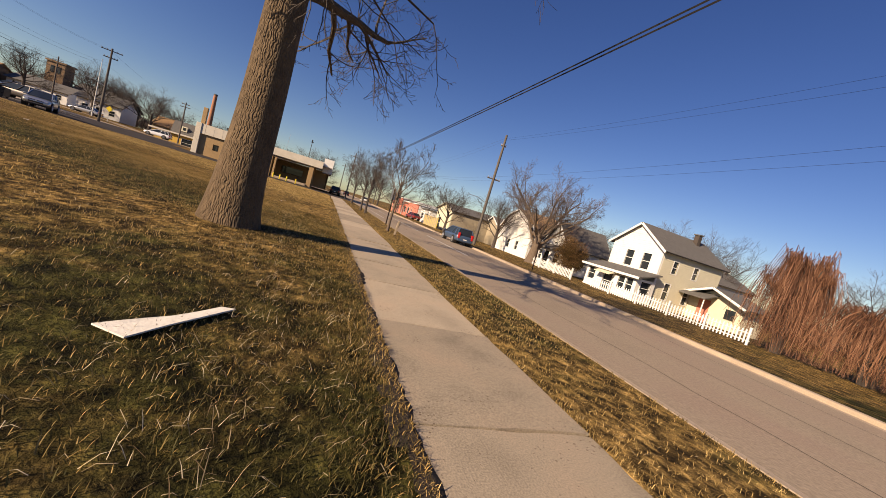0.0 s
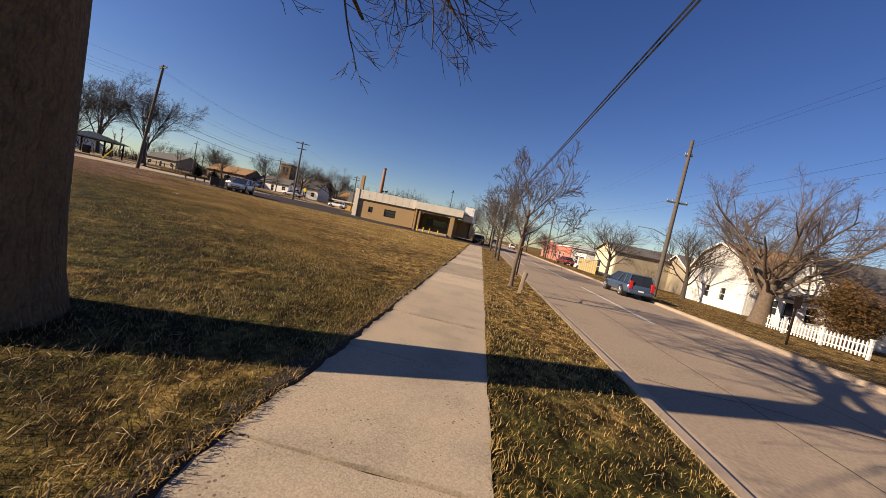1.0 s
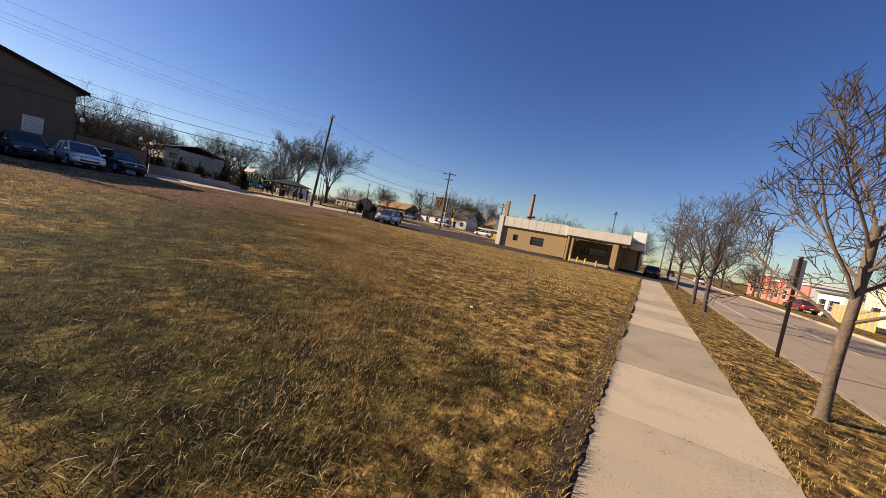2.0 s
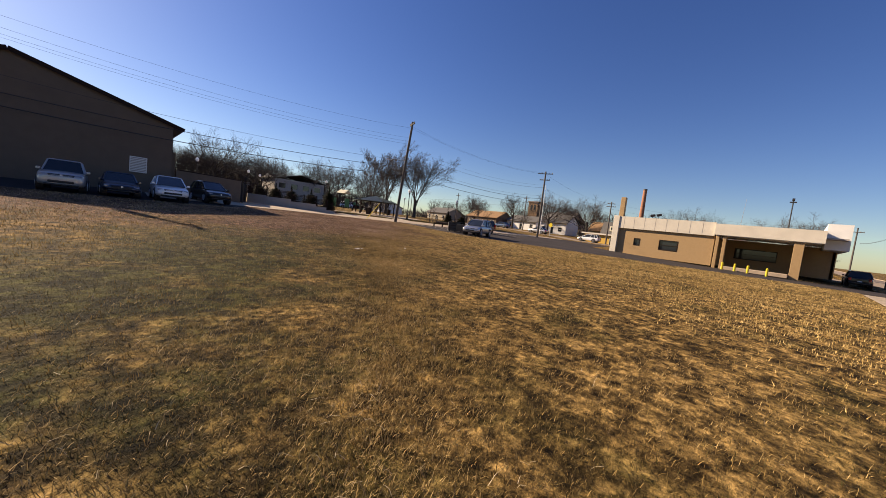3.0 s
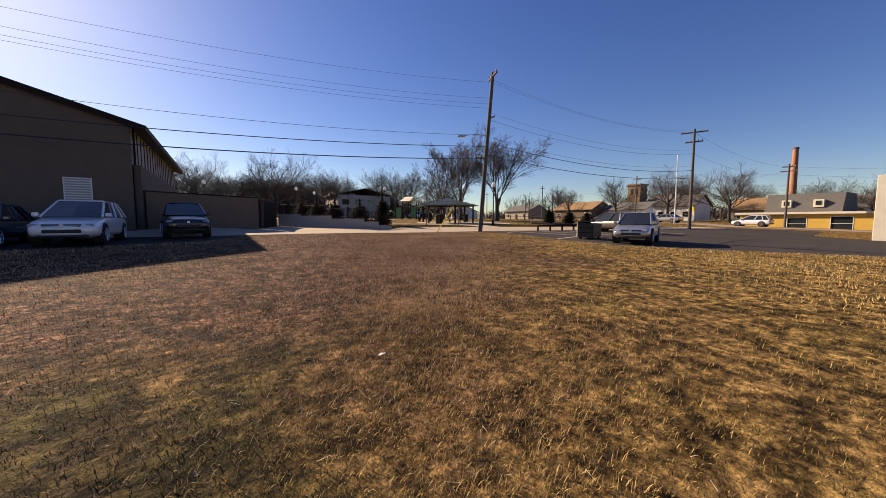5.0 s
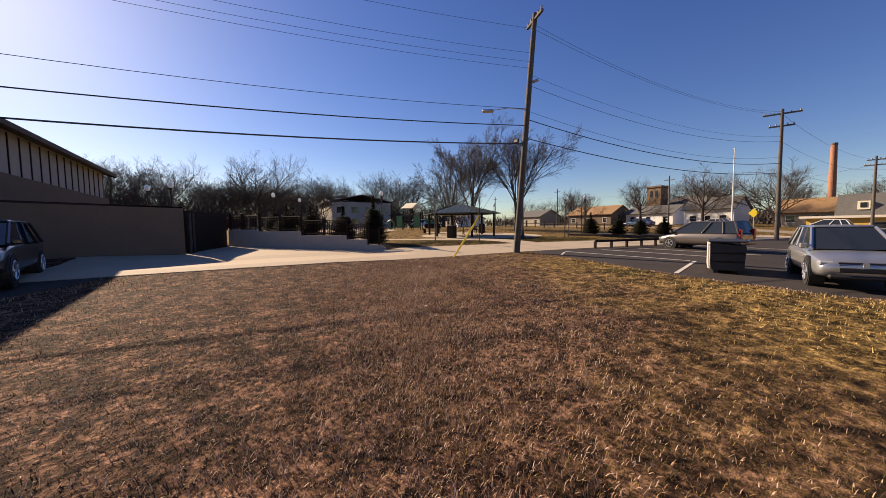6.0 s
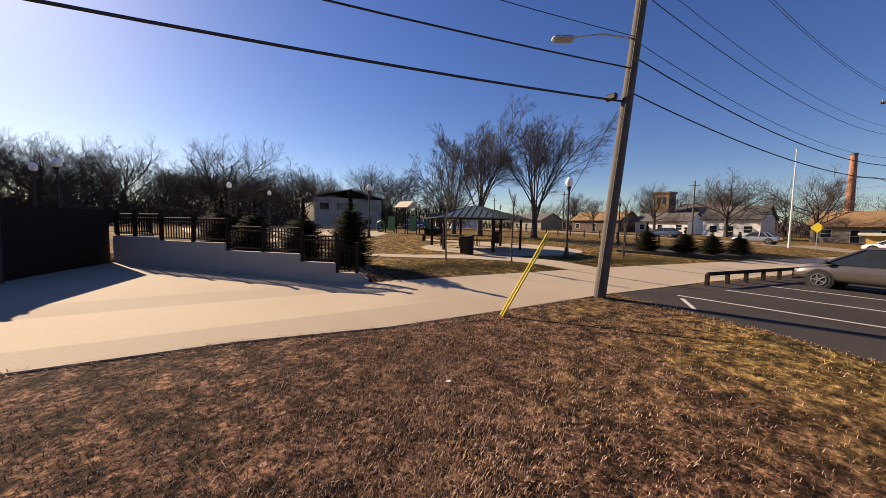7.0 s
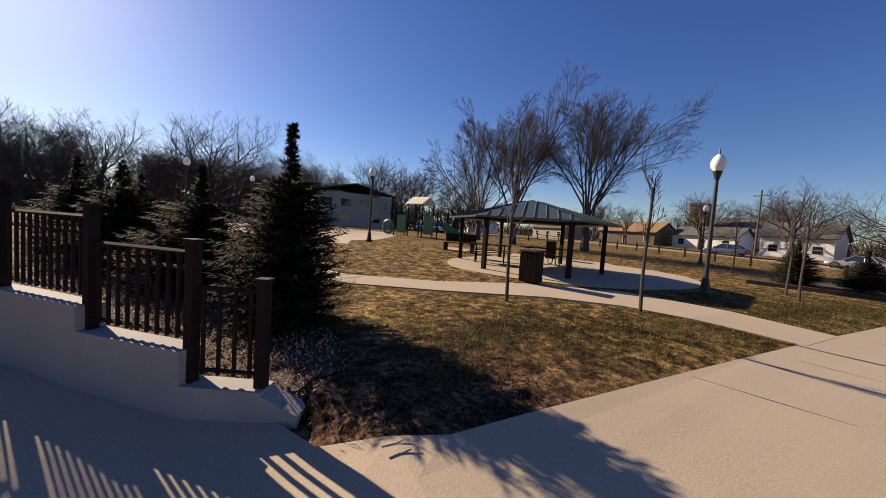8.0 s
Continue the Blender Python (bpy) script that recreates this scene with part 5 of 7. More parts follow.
    bare_tree("roadside_tree", "bare grey tree behind the weeping shrubs", 52, (3.6, 0.2), dict(far_kind, length=4.4), (29.5, 5.5, g(29)), bark="bark_grey")
    shrub("conifer", "dark narrow conifer behind the white house", (38, 36, g(38)), (1.4, 1.4, 6.5), 8, "spruce", 3000)
    # far woods, past counting
    vs, fs = [], []
    rng = random.Random(9)
    for k in range(74000):
        if k < 40000:
            x, y, top = -96 - rng.uniform(0, 70), -45 + rng.uniform(0, 130), 8.5
        elif k < 66000:
            x, y, top = rng.uniform(-170, -2), 138 + rng.uniform(0, 45), 7.5
        else:
            x, y, top = 54 + rng.uniform(0, 25), rng.uniform(-25, 150), 4.5
        h = top * (0.35 + 0.65 * noise.noise(Vector((x * 0.07, y * 0.07, 0))) ** 2 + rng.uniform(0, 0.6))
        z = rng.uniform(0, 0.55) * h
        a = rng.uniform(0, 6.283)
        w, ln = rng.uniform(0.05, 0.16), rng.uniform(0.8, 2.2)
        b = len(vs)
        vs += [(x - math.cos(a) * w, y - math.sin(a) * w, g(x) + z), (x + math.cos(a) * w, y + math.sin(a) * w, g(x) + z), (x + rng.uniform(-0.9, 0.9), y + rng.uniform(-0.9, 0.9), g(x) + z + ln)]
        fs.append((b, b + 1, b + 2))
    tagged(part("far_woods", (vs, fs), M["twig"]), "brown leafless scrub and woods on the skyline", "woods", kind="stuff")


# ---- street furniture ----
def utility_pole(label, base, top, r=0.16, arms=(), extra=None):
    t = thing("utility_pole", label, "utility pole", base, group="wooden utility poles")
    d = Vector(top) - Vector(base)
    part("shaft", tubes([[(0, 0, -0.3, r * 1.05), (*(d * 0.5), r * 0.9), (*d, r * 0.72)]], 12), M["pole"], t, smooth=True)
    for z, half, way in arms:
        f = z / d.z
        c = d * f
        a = Vector((math.cos(radians(way)), math.sin(radians(way)), 0))
        rot = Matrix.Translation(c) @ Matrix.Rotation(radians(way), 4, "Z")
        arm = part("crossarm", box(bmesh.new(), -half, half, -0.06, 0.06, -0.06, 0.06, 0.01, rot), M["pole"], t)
        for s in (-0.9, -0.45, 0.45, 0.9):
            part("insulator", cyls((c + a * half * s + Vector((0, 0, 0.06)), c + a * half * s + Vector((0, 0, 0.2)), 0.035, 0.05), n=8), M["stucco"], arm)
    return t, d


def cable(a, b, sag, r, label="black overhead cable between poles"):
    pts = []
    for i in range(19):
        f = i / 18
        p = Vector(a).lerp(Vector(b), f)
        pts.append((p.x, p.y, p.z - sag * 4 * f * (1 - f), r))
    return tagged(part("overhead_cable", tubes([pts], 4), M["wire"]), label, "cable", "overhead cables")


def build_poles():
    mb, mt = (-37.22, 42.36, gz(-37.22)), (-36.25, 42.68, 12.7)
    t, d = utility_pole("leaning weathered wooden pole with a street light arm", mb, mt, 0.165, [(11.3, 0.8, 160)])
    at = lambda z: Vector(mb) + d * ((z - mb[2]) / d.z) - Vector(mb)  # noqa: E731
    a = at(8.25)
    arm_way = Vector((-0.57, -0.82, 0))
    arm = part("lamp_arm", tubes([[(*a, 0.025), (*(a + arm_way * 0.9 + Vector((0, 0, 0.12))), 0.022), (*(a + arm_way * 1.8 + Vector((0, 0, 0.02))), 0.02)]], 8), M["steel"], t)
    e = a + arm_way * 1.95
    bm = box(bmesh.new(), -0.3, 0.3, -0.13, 0.13, -0.07, 0.06, 0.05, Matrix.Translation(e) @ Matrix.Rotation(math.atan2(-0.82, -0.57), 4, "Z"))
    part("lamp_head", bm, M["steel"], arm)
    part("cable_box", boxes((at(6.75).x - 0.46, at(6.75).x - 0.13, at(6.75).y - 0.36, at(6.75).y - 0.22, 5.56, 5.74), bevel=0.04), M["black"], t)
    part("conduit", tubes([[(*(at(1.2) + Vector((0.1, -0.2, 0))), 0.03), (*(at(9.5) + Vector((0.1, -0.17, 0))), 0.02)]], 6), M["pole"], t)
    part("insulator_bracket", cyls((at(9.5), at(9.5) + Vector((0.35, 0.25, 0.1)), 0.07), n=8), M["stucco"], t)
    nb, nt = (-34.1, 69.0, gz(-34.1)), (-34.1, 69.0, 11.8)
    t, d2 = utility_pole("straight wooden pole with two crossarms by the lot", nb, nt, 0.16, [(10.4, 1.2, 20), (9.4, 0.8, 20)])
    part("lamp_arm", tubes([[(0, 0, 5.2, 0.03), (-1.0, -0.4, 5.7, 0.025), (-2.0, -0.8, 5.8, 0.02)]], 8), M["steel"], t)
    eb = (15.9, 37.3, gz(15.9))
    t, d3 = utility_pole("tall wooden pole with a crossarm beside the road", eb, (16.05, 37.4, 12.3), 0.17, [(7.7, 0.8, 0), (11.5, 0.3, 0)])
    part("lamp_arm", tubes([[(0, 0, 4.9, 0.035), (-1.2, 0, 5.3, 0.03), (-2.4, 0.1, 5.3, 0.025)]], 8), M["steel"], t)
    ub, ut = (-40.2, 11.6, gz(-40.2)), (-40.2, 11.6, 12.2)
    t, d4 = utility_pole("wooden pole carrying a grey transformer by the brown building", ub, ut, 0.16, [(10.6, 0.9, 0)])
    part("transformer", cyls(((0.4, 0.1, 8.0), (0.4, 0.1, 9.1), 0.28), ((0.4, 0.1, 9.1), (0.4, 0.1, 9.2), 0.28, 0.15), n=14), M["steel"], t, "grey cylinder transformer")
    fb = (-32.2, 93.0, gz(-32))
    utility_pole("far wooden pole with a transformer and crossarms", fb, (-32.2, 93.0, 9.9), 0.15, [(7.9, 0.9, 10), (8.5, 0.7, 10)])
    for x, y, h in ((3.2, 78, 9.5), (3.0, 118, 9.5), (3.1, -32, 9.0), (16.2, 88, 12.0), (15.5, 128, 11), (-58, 101, 9.5), (-86, 103, 9.5), (-112, 104, 9.5), (16, -30, 11)):
        utility_pole("far weathered wooden pole along the street", (x, y, gz(x)), (x, y, gz(x) + h), 0.14, [(h - 0.8, 0.9, 0)])
    top = lambda b, d, z: Vector(b) + d * ((z - b[2]) / d.z)  # noqa: E731
    m, n_, u = (lambda z: top(mb, d, z)), (lambda z: top(nb, d2, z)), (lambda z: top(ub, d4, z))
    for z1, z2, sag, r in ((6.62, 5.95, 0.5, 0.028), (7.5, 6.78, 0.5, 0.022), (8.3, 7.9, 0.6, 0.012), (10.2, 10.2, 0.7, 0.008), (10.5, 10.4, 0.7, 0.008), (10.9, 10.8, 0.75, 0.008), (12.0, 11.5, 0.7, 0.008)):
        cable(m(z1), u(z2), sag, r)
    for z1, z2, sag, r in ((6.9, 6.6, 0.7, 0.022), (7.8, 7.4, 0.8, 0.022), (8.2, 7.9, 0.9, 0.01), (9.4, 9.2, 0.9, 0.012), (9.9, 9.6, 0.9, 0.008), (12.0, 11.4, 0.9, 0.008), (12.2, 11.6, 1.0, 0.008)):
        cable(m(z1), n_(z2), sag, r)
    for z1, z2 in ((11.4, 9.5), (9.2, 8.4), (7.2, 7.0)):
        cable(n_(z1), (-32.2, 93.0, z2), 0.8, 0.010)
        cable((-32.2, 93.0, z2), (3.0, 118, z2), 1.2, 0.010)
    cable((-58, 101, 9), (-32.2, 93, 8.9), 0.8, 0.010), cable((-58, 101, 9), (-86, 103, 10), 0.8, 0.010), cable((-86, 103, 10), (-112, 104, 10.6), 0.8, 0.010)
    for dx, dz in ((0.05, 0.0), (0.01, 0.06)):
        cable((3.78 + dx, -32, 6.18 + dz), (3.78 + dx, 78, 6.3 + dz), 0.52, 0.022, "thick black cable strung along the verge")
        cable((3.78 + dx, 78, 6.3 + dz), (3.6 + dx, 118, 6.6 + dz), 0.4, 0.02)
    for s in (-0.7, 0.7):
        cable((15.95 + s, 37.3, 7.3), (16.2 + s, 88, 10.8), 0.8, 0.006)
        cable((15.95 + s, 37.3, 7.3), (16.0 + s, -30, 10.2), 0.9, 0.006)
        cable((16.0 + s * 0.3, 37.35, 11.8), (16.2 + s, 88, 11.2), 0.8, 0.006)
        cable((16.0 + s * 0.3, 37.35, 11.8), (16.0 + s, -30, 10.4), 0.9, 0.006)
    # guy wire with its yellow guard
    gb = Vector((-37.0, 38.3, gz(-37.0)))
    ga = gb + (Vector((-36.95, 42.4, 6.4)) - gb) * 0.36
    cable(gb, (-36.95, 42.4, 6.4), 0.0, 0.008, "steel guy wire of the leaning pole")
    t = thing("guy_guard", "bright yellow plastic guard on a guy wire", "guy guard")
    part("sleeve", cyls((gb + Vector((0.0, 0, 0.02)), ga, 0.025), n=8), M["yellow"], t)
    part("sleeve", cyls((gb + Vector((0.09, -0.03, 0.0)), ga + Vector((0.05, -0.05, -0.12)), 0.022), n=8), M["yellow"], t)
    # flag pole
    t = thing("flag_pole", "tall slim pale flag pole", "flag pole", (-42.0, 83.0, gz(-42)))
    part("shaft", cyls(((0, 0, 0), (0, 0, 10.0), 0.09, 0.04), n=10), M["white"], t)
    part("ball", cyls(((0, 0, 10.0), (0, 0, 10.15), 0.08), n=8), M["steel"], t)


def park_lamp(place, h=4.0):
    t = thing("park_lamp", "black fluted park lamp post with a white acorn globe", "street lamp", place, group="park lamps")
    part("base", cyls(((0, 0, 0), (0, 0, 0.12), 0.2), ((0, 0, 0.12), (0, 0, 0.55), 0.14, 0.09), n=12), M["black"], t)
    part("post", cyls(((0, 0, 0.5), (0, 0, h - 0.2), 0.065, 0.05), ((0, 0, h - 0.25), (0, 0, h), 0.06, 0.13), n=12), M["black"], t)
    g = tubes([[(0, 0, h, 0.10), (0, 0, h + 0.12, 0.19), (0, 0, h + 0.28, 0.20), (0, 0, h + 0.42, 0.14), (0, 0, h + 0.5, 0.05)]], 16)
    part("globe", g, M["globe"], t, smooth=True)
    part("finial", cyls(((0, 0, h + 0.49), (0, 0, h + 0.68), 0.035, 0.006), n=8), M["black"], t)
    return t


def build_park():
    g = gz
    lamp = park_lamp((-43.4, 48.9, g(-43.4)), 3.8)
    for x, y in ((-58.3, 43.4), (-66, 34), (-74, 38), (-58, 26), (-50.5, 66), (-72, 70), (-62, 24)):
        copy_thing(lamp, pose(x, y, g(x)))
    # retaining wall and fence
    wl = thing("retaining_wall", "stepped pale grey concrete retaining wall beside the drive", "wall")
    pts = [Vector((*p, 0)) for p in WALL_LINE]
    acc = [0.0]
    for p, q in zip(pts, pts[1:]):
        acc.append(acc[-1] + (q - p).length)

    def along(s):
        for i in range(len(pts) - 1):
            if s <= acc[i + 1] or i == len(pts) - 2:
                return pts[i].lerp(pts[i + 1], (s - acc[i]) / (acc[i + 1] - acc[i])), (pts[i + 1] - pts[i]).normalized()

    tiers = [(0.0, 0.72, 1.58), (0.72, 1.98, 1.88), (1.98, 3.5, 2.12), (3.5, 5.0, 2.12), (5.0, 6.5, 2.38), (6.5, 8.0, 2.38), (8.0, 9.3, 2.5), (9.3, 10.5, 2.5), (10.5, 12.2, 2.52)]
    for a, b, z in tiers:
        k = 5
        bm = bmesh.new()
        rows = []
        for i in range(k + 1):
            p, d = along(a + (b - a) * i / k)
            nrm = Vector((-d.y, d.x, 0))
            rows.append([(p + nrm * 0.0), (p - nrm * 0.24)])
        vv = [[bm.verts.new((q.x, q.y, zz)) for q in r for zz in (0.95, z)] for r in rows]
        for i in range(k):
            a0, b0 = vv[i], vv[i + 1]
            for s in ((0, 1), (1, 3), (3, 2), (2, 0)):
                bm.faces.new((a0[s[0]], a0[s[1]], b0[s[1]], b0[s[0]]))
        bm.faces.new(vv[0][:2] + vv[0][:1:-1]), bm.faces.new(vv[-1][:2] + vv[-1][:1:-1])
        part("wall_tier", bm, M["stucco"], wl)
    p0, d0 = along(0.0)
    bm = bmesh.new()
    q = p0 - d0 * 0.32
    nn = Vector((-d0.y, d0.x, 0))
    prism(bm, [(p0.x, p0.y), (q.x, q.y), (q.x - nn.x * 0.24, q.y - nn.y * 0.24), (p0.x - nn.x * 0.24, p0.y - nn.y * 0.24)], "z", 0.95, 1.55)
    for v in bm.verts:
        if v.co.z > 1.5 and (Vector((v.co.x, v.co.y, 0)) - p0).length > 0.3 and (Vector((v.co.x, v.co.y, 0)) - p0).dot(-d0) > 0.3:
            v.co.z = 1.40
    part("wall_end", bm, M["stucco"], wl)
    f = thing("metal_fence", "black metal picket fence on the stepped wall", "fence")
    shape = {}
    for a, b, z in tiers:
        for s in (a, (b if b > 12 else None)):
            if s is None:
                continue
            p, d = along(max(s, 0.06))
            nrm = Vector((-d.y, d.x, 0))
            p = p - nrm * 0.12
            hp = 0.93
            o = part("post", boxes((-0.045, 0.045, -0.045, 0.045, -0.35, hp)), M["brown_metal"], f) if "post" not in shape else new("post", shape["post"])
            shape.setdefault("post", o.data)
            o.parent = f
            o.matrix_world = Matrix.Translation((p.x, p.y, z)) @ Matrix.Rotation(math.atan2(d.y, d.x), 4, "Z")
            cap = part("post_cap", boxes((-0.06, 0.06, -0.06, 0.06, hp, hp + 0.03)), M["brown_metal"], o) if "cap" not in shape else new("post_cap", shape["cap"])
            shape.setdefault("cap", cap.data)
            cap.parent = o
        n = int((b - a - 0.12) / 0.125)
        for i in range(n):
            p, d = along(a + 0.1 + (b - a - 0.16) * (i + 0.5) / n)
            nrm = Vector((-d.y, d.x, 0))
            p = p - nrm * 0.12
            o = part("picket", boxes((-0.013, 0.013, -0.013, 0.013, 0.07, 0.84)), M["brown_metal"], f) if "picket" not in shape else new("picket", shape["picket"])
            shape.setdefault("picket", o.data)
            o.parent = f
            o.matrix_world = Matrix.Translation((p.x, p.y, z)) @ Matrix.Rotation(math.atan2(d.y, d.x), 4, "Z")
        for zz in (0.11, 0.70, 0.84):
            line = []
            for i in range(5):
                p, d = along(a + 0.05 + (b - a - 0.05) * i / 4)
                p = p - Vector((-d.y, d.x, 0)) * 0.12
                line.append((p.x, p.y, z + zz, 0.022))
            part("rail", tubes([line], 4), M["brown_metal"], f)
    # planting behind the fence
    for k, (x, y, h, r) in enumerate(((-43.9, 37.1, 2.85, 0.9), (-46.3, 35.95, 2.3, 1.05), (-48.6, 34.4, 2.4, 0.95), (-50.6, 33.2, 2.5, 0.95), (-53.0, 34.0, 2.3, 0.9), (-56.5, 33.0, 2.5, 1.0))):
        spruce((x, y, g(x)), h, r, 40 + k, "dark green young spruce behind the fence")
    for k, (x, y, h) in enumerate(((-43.3, 57.0, 1.9), (-41.6, 58.4, 1.7), (-40.9, 60.6, 1.65), (-40.2, 63.2, 1.6))):
        spruce((x, y, g(x) + 0.15), h, 0.75, 60 + k, "dark green young conifer on a mulched mound", "conifers on the mound")
    tagged(part("mulch_bed", sheet([(-41.85, 36.95), (-42.3, 36.3), (-43.2, 35.42), (-44.22, 34.6), (-45.68, 33.3), (-49.4, 29.9), (-52.8, 31.9), (-58, 32), (-58, 35), (-50, 35.6), (-46.8, 36.9), (-44.4, 37.9), (-42.3, 37.4)], 0.010), M["mulch"]), "dark mulch bed under the spruces", "mulch bed", kind="structure")
    tagged(part("mulch_bed", sheet([(-44.5, 55.6), (-42, 56.6), (-40.8, 58.5), (-39.9, 62.0), (-39.6, 65.0), (-41, 65.2), (-42.4, 61.5), (-44.6, 58.2)], 0.16, 0.3), M["mulch"]), "low mulched mound beside the drive", "mulch bed", kind="structure")
    # walks
    walk_pts = [(-46.6, 38.8), (-45.5, 40.6), (-44.3, 43.0), (-43.2, 44.2), (-41.6, 44.9), (-40.36, 45.3), (-40.28, 47.2), (-42.4, 46.75), (-44.3, 46.2), (-45.86, 43.86), (-46.55, 41.2), (-47.7, 39.2), (-52, 36.6), (-60, 36.4), (-60, 35.0), (-51.5, 35.2)]
    tagged(part("park_walk", sheet(walk_pts, 0.025), M["drive"]), "narrow pale concrete park path", "path", kind="structure")
    el = [(-48.2 + 3.9 * math.cos(a) + 0.9 * math.sin(a), 48.8 + 5.4 * math.sin(a) - 0.5 * math.cos(a)) for a in [2 * math.pi * i / 40 for i in range(40)]]
    tagged(part("shelter_pad", sheet(el, 0.03), M["drive"]), "pale concrete pad under the picnic shelter", "pavement", kind="structure")
    plaza = [(-56, 41.5), (-58.5, 42.4), (-60, 44.6), (-66, 48.5), (-72, 50), (-78, 46), (-84, 38), (-76, 30), (-66, 31), (-60.5, 33.6), (-60, 37.6), (-57, 39.4)]
    tagged(part("plaza", sheet(plaza, 0.022), M["drive"]), "wide pale concrete plaza in the park", "pavement", kind="structure")
    tagged(part("park_walk", sheet([(-56.2, 47.6), (-55.0, 46.6), (-52.0, 50.0), (-49.0, 53.5), (-50.2, 54.2), (-53.5, 50.8)], 0.02), M["drive"]), "pale concrete path behind the shelter", "path", kind="structure")
    # picnic shelter
    s = thing("picnic_shelter", "hexagonal picnic shelter with a green standing-seam roof", "shelter", (-49.15, 47.1, g(-49.15)))
    R, ze, zp = 2.9, 1.92, 2.8
    ang = [radians(-17 + 60 * k) for k in range(6)]
    for a in ang:
        c = Vector((R * math.cos(a), R * math.sin(a), 0))
        part("post", box(bmesh.new(), -0.075, 0.075, -0.075, 0.075, -0.1, ze + 0.1, 0.01, Matrix.Translation(c) @ Matrix.Rotation(a, 4, "Z")), M["brown_metal"], s)
    E = R + 0.62
    for k in range(6):
        a, b = ang[k], ang[(k + 1) % 6]
        p, q, t = Vector((E * math.cos(a), E * math.sin(a), ze)), Vector((E * math.cos(b), E * math.sin(b), ze)), Vector((0, 0, zp))
        nrm = (q - p).cross(t - p).normalized()
        bm = bmesh.new()
        vv = [bm.verts.new(v) for v in (p, q, t)] + [bm.verts.new(v - nrm * 0.06) for v in (p, q, t)]
        bm.faces.new(vv[:3]), bm.faces.new(vv[5:2:-1])
        for i in range(3):
            j = (i + 1) % 3
            bm.faces.new((vv[i], vv[i + 3], vv[j + 3], vv[j]))
        r = part("roof_panel", bm, M["metal_roof"], s)
        for i in range(1, 9):
            f = i / 9
            base = p.lerp(q, f)
            m = 1 - abs(2 * f - 1)
            mid = (p + q) / 2
            end = base + (t - mid) * m * 0.98
            part("seam", cyls((base + nrm * 0.02, end + nrm * 0.02, 0.02), n=4), M["metal_roof"], r)
        part("beam", cyls((Vector((R * math.cos(a), R * math.sin(a), ze + 0.06)), Vector((R * math.cos(b), R * math.sin(b), ze + 0.06)), 0.08), n=4), M["brown_metal"], s)
    # picnic tables
    def picnic_table(place, turn):
        t = thing("picnic_table", "brown metal picnic table with attached benches", "picnic table", place, turn, "tables in the shelter")
        part("tabletop", boxes((-0.9, 0.9, -0.37, 0.37, 0.72, 0.76), bevel=0.01), M["brown_metal"], t)
        for y in (-0.72, 0.72):
            part("bench", boxes((-0.9, 0.9, y - 0.13, y + 0.13, 0.43, 0.46), bevel=0.01), M["brown_metal"], t)
        for x in (-0.6, 0.6):
            part("leg_frame", tubes([[(x, -0.72, 0.43, 0.025), (x, -0.6, 0.02, 0.025), (x, -0.2, 0.05, 0.025), (x, 0, 0.7, 0.025), (x, 0.2, 0.05, 0.025), (x, 0.6, 0.02, 0.025), (x, 0.72, 0.43, 0.025)]], 6), M["brown_metal"], t)
        return t
    pt = picnic_table((-50.3, 46.0, g(-50.3) + 0.03), 50)
    copy_thing(pt, pose(-49.6, 48.4, g(-49.6) + 0.03, 0, 0, 65))
    t = thing("litter_bin", "square dark brown slatted litter bin", "bin", (-46.0, 44.1, g(-46.0) + 0.03), 20)
    part("body", boxes((-0.27, 0.27, -0.27, 0.27, 0.02, 0.9), bevel=0.03), M["brown_metal"], t)
    part("lid", boxes((-0.3, 0.3, -0.3, 0.3, 0.9, 0.97), bevel=0.03), M["black"], t)
    for i in range(6):
        part("slat", boxes((-0.245 + i * 0.085, -0.185 + i * 0.085, -0.292, -0.272, 0.06, 0.87)), M["brown_metal"], t)
    bin2 = copy_thing(t, pose(-51.9, 51.6, g(-51.9), 0, 0, 40))
    bin2["label"] = "dark brown litter bin behind the shelter"
    t = thing("bench", "dark metal park bench by the path", "bench", (-54.2, 47.0, g(-54.2)), 30)
    part("seat", boxes((-0.9, 0.9, -0.22, 0.22, 0.42, 0.46)), M["brown_metal"], t)
    part("backrest", boxes((-0.9, 0.9, 0.2, 0.25, 0.5, 0.95)), M["brown_metal"], t)
    for x in (-0.8, 0.8):
        part("leg", boxes((x - 0.03, x + 0.03, -0.2, 0.2, 0, 0.42)), M["brown_metal"], t)
    copy_thing(t, pose(-60.5, 33.0, g(-60.5), 0, 0, -60))
    # playground
    t = thing("playground", "green and tan playground tower with slide and posts", "playground", (-66.5, 51.0, g(-66.5)), 25)
    M["play_green"] = mat("green_plastic", (0.05, 0.16, 0.06), 0.5, vary=0.15, bump=0.02)
    for i, (x, y) in enumerate(((-2.4, -0.8), (-2.4, 0.8), (-0.8, -0.8), (-0.8, 0.8), (0.8, -0.8), (0.8, 0.8), (2.4, -0.8), (2.4, 0.8))):
        part("post", cyls(((x, y, 0), (x, y, 3.0 if abs(x) < 1 else 2.4), 0.06)), M["brown_metal"], t)
    part("deck", boxes((-2.5, 2.5, -0.85, 0.85, 1.1, 1.18)), M["brown_metal"], t)
    bm = bmesh.new()
    prism(bm, [(-1.1, 2.9), (1.1, 2.9), (0, 3.6)], "x", -0.95, 0.95)
    part("roof", bm, M["cream"], t, "cream peaked play roof")
    for x in (-2.0, 1.0):
        part("panel", boxes((x, x + 1.0, -0.88, -0.82, 0.3, 1.9)), M["play_green"], t)
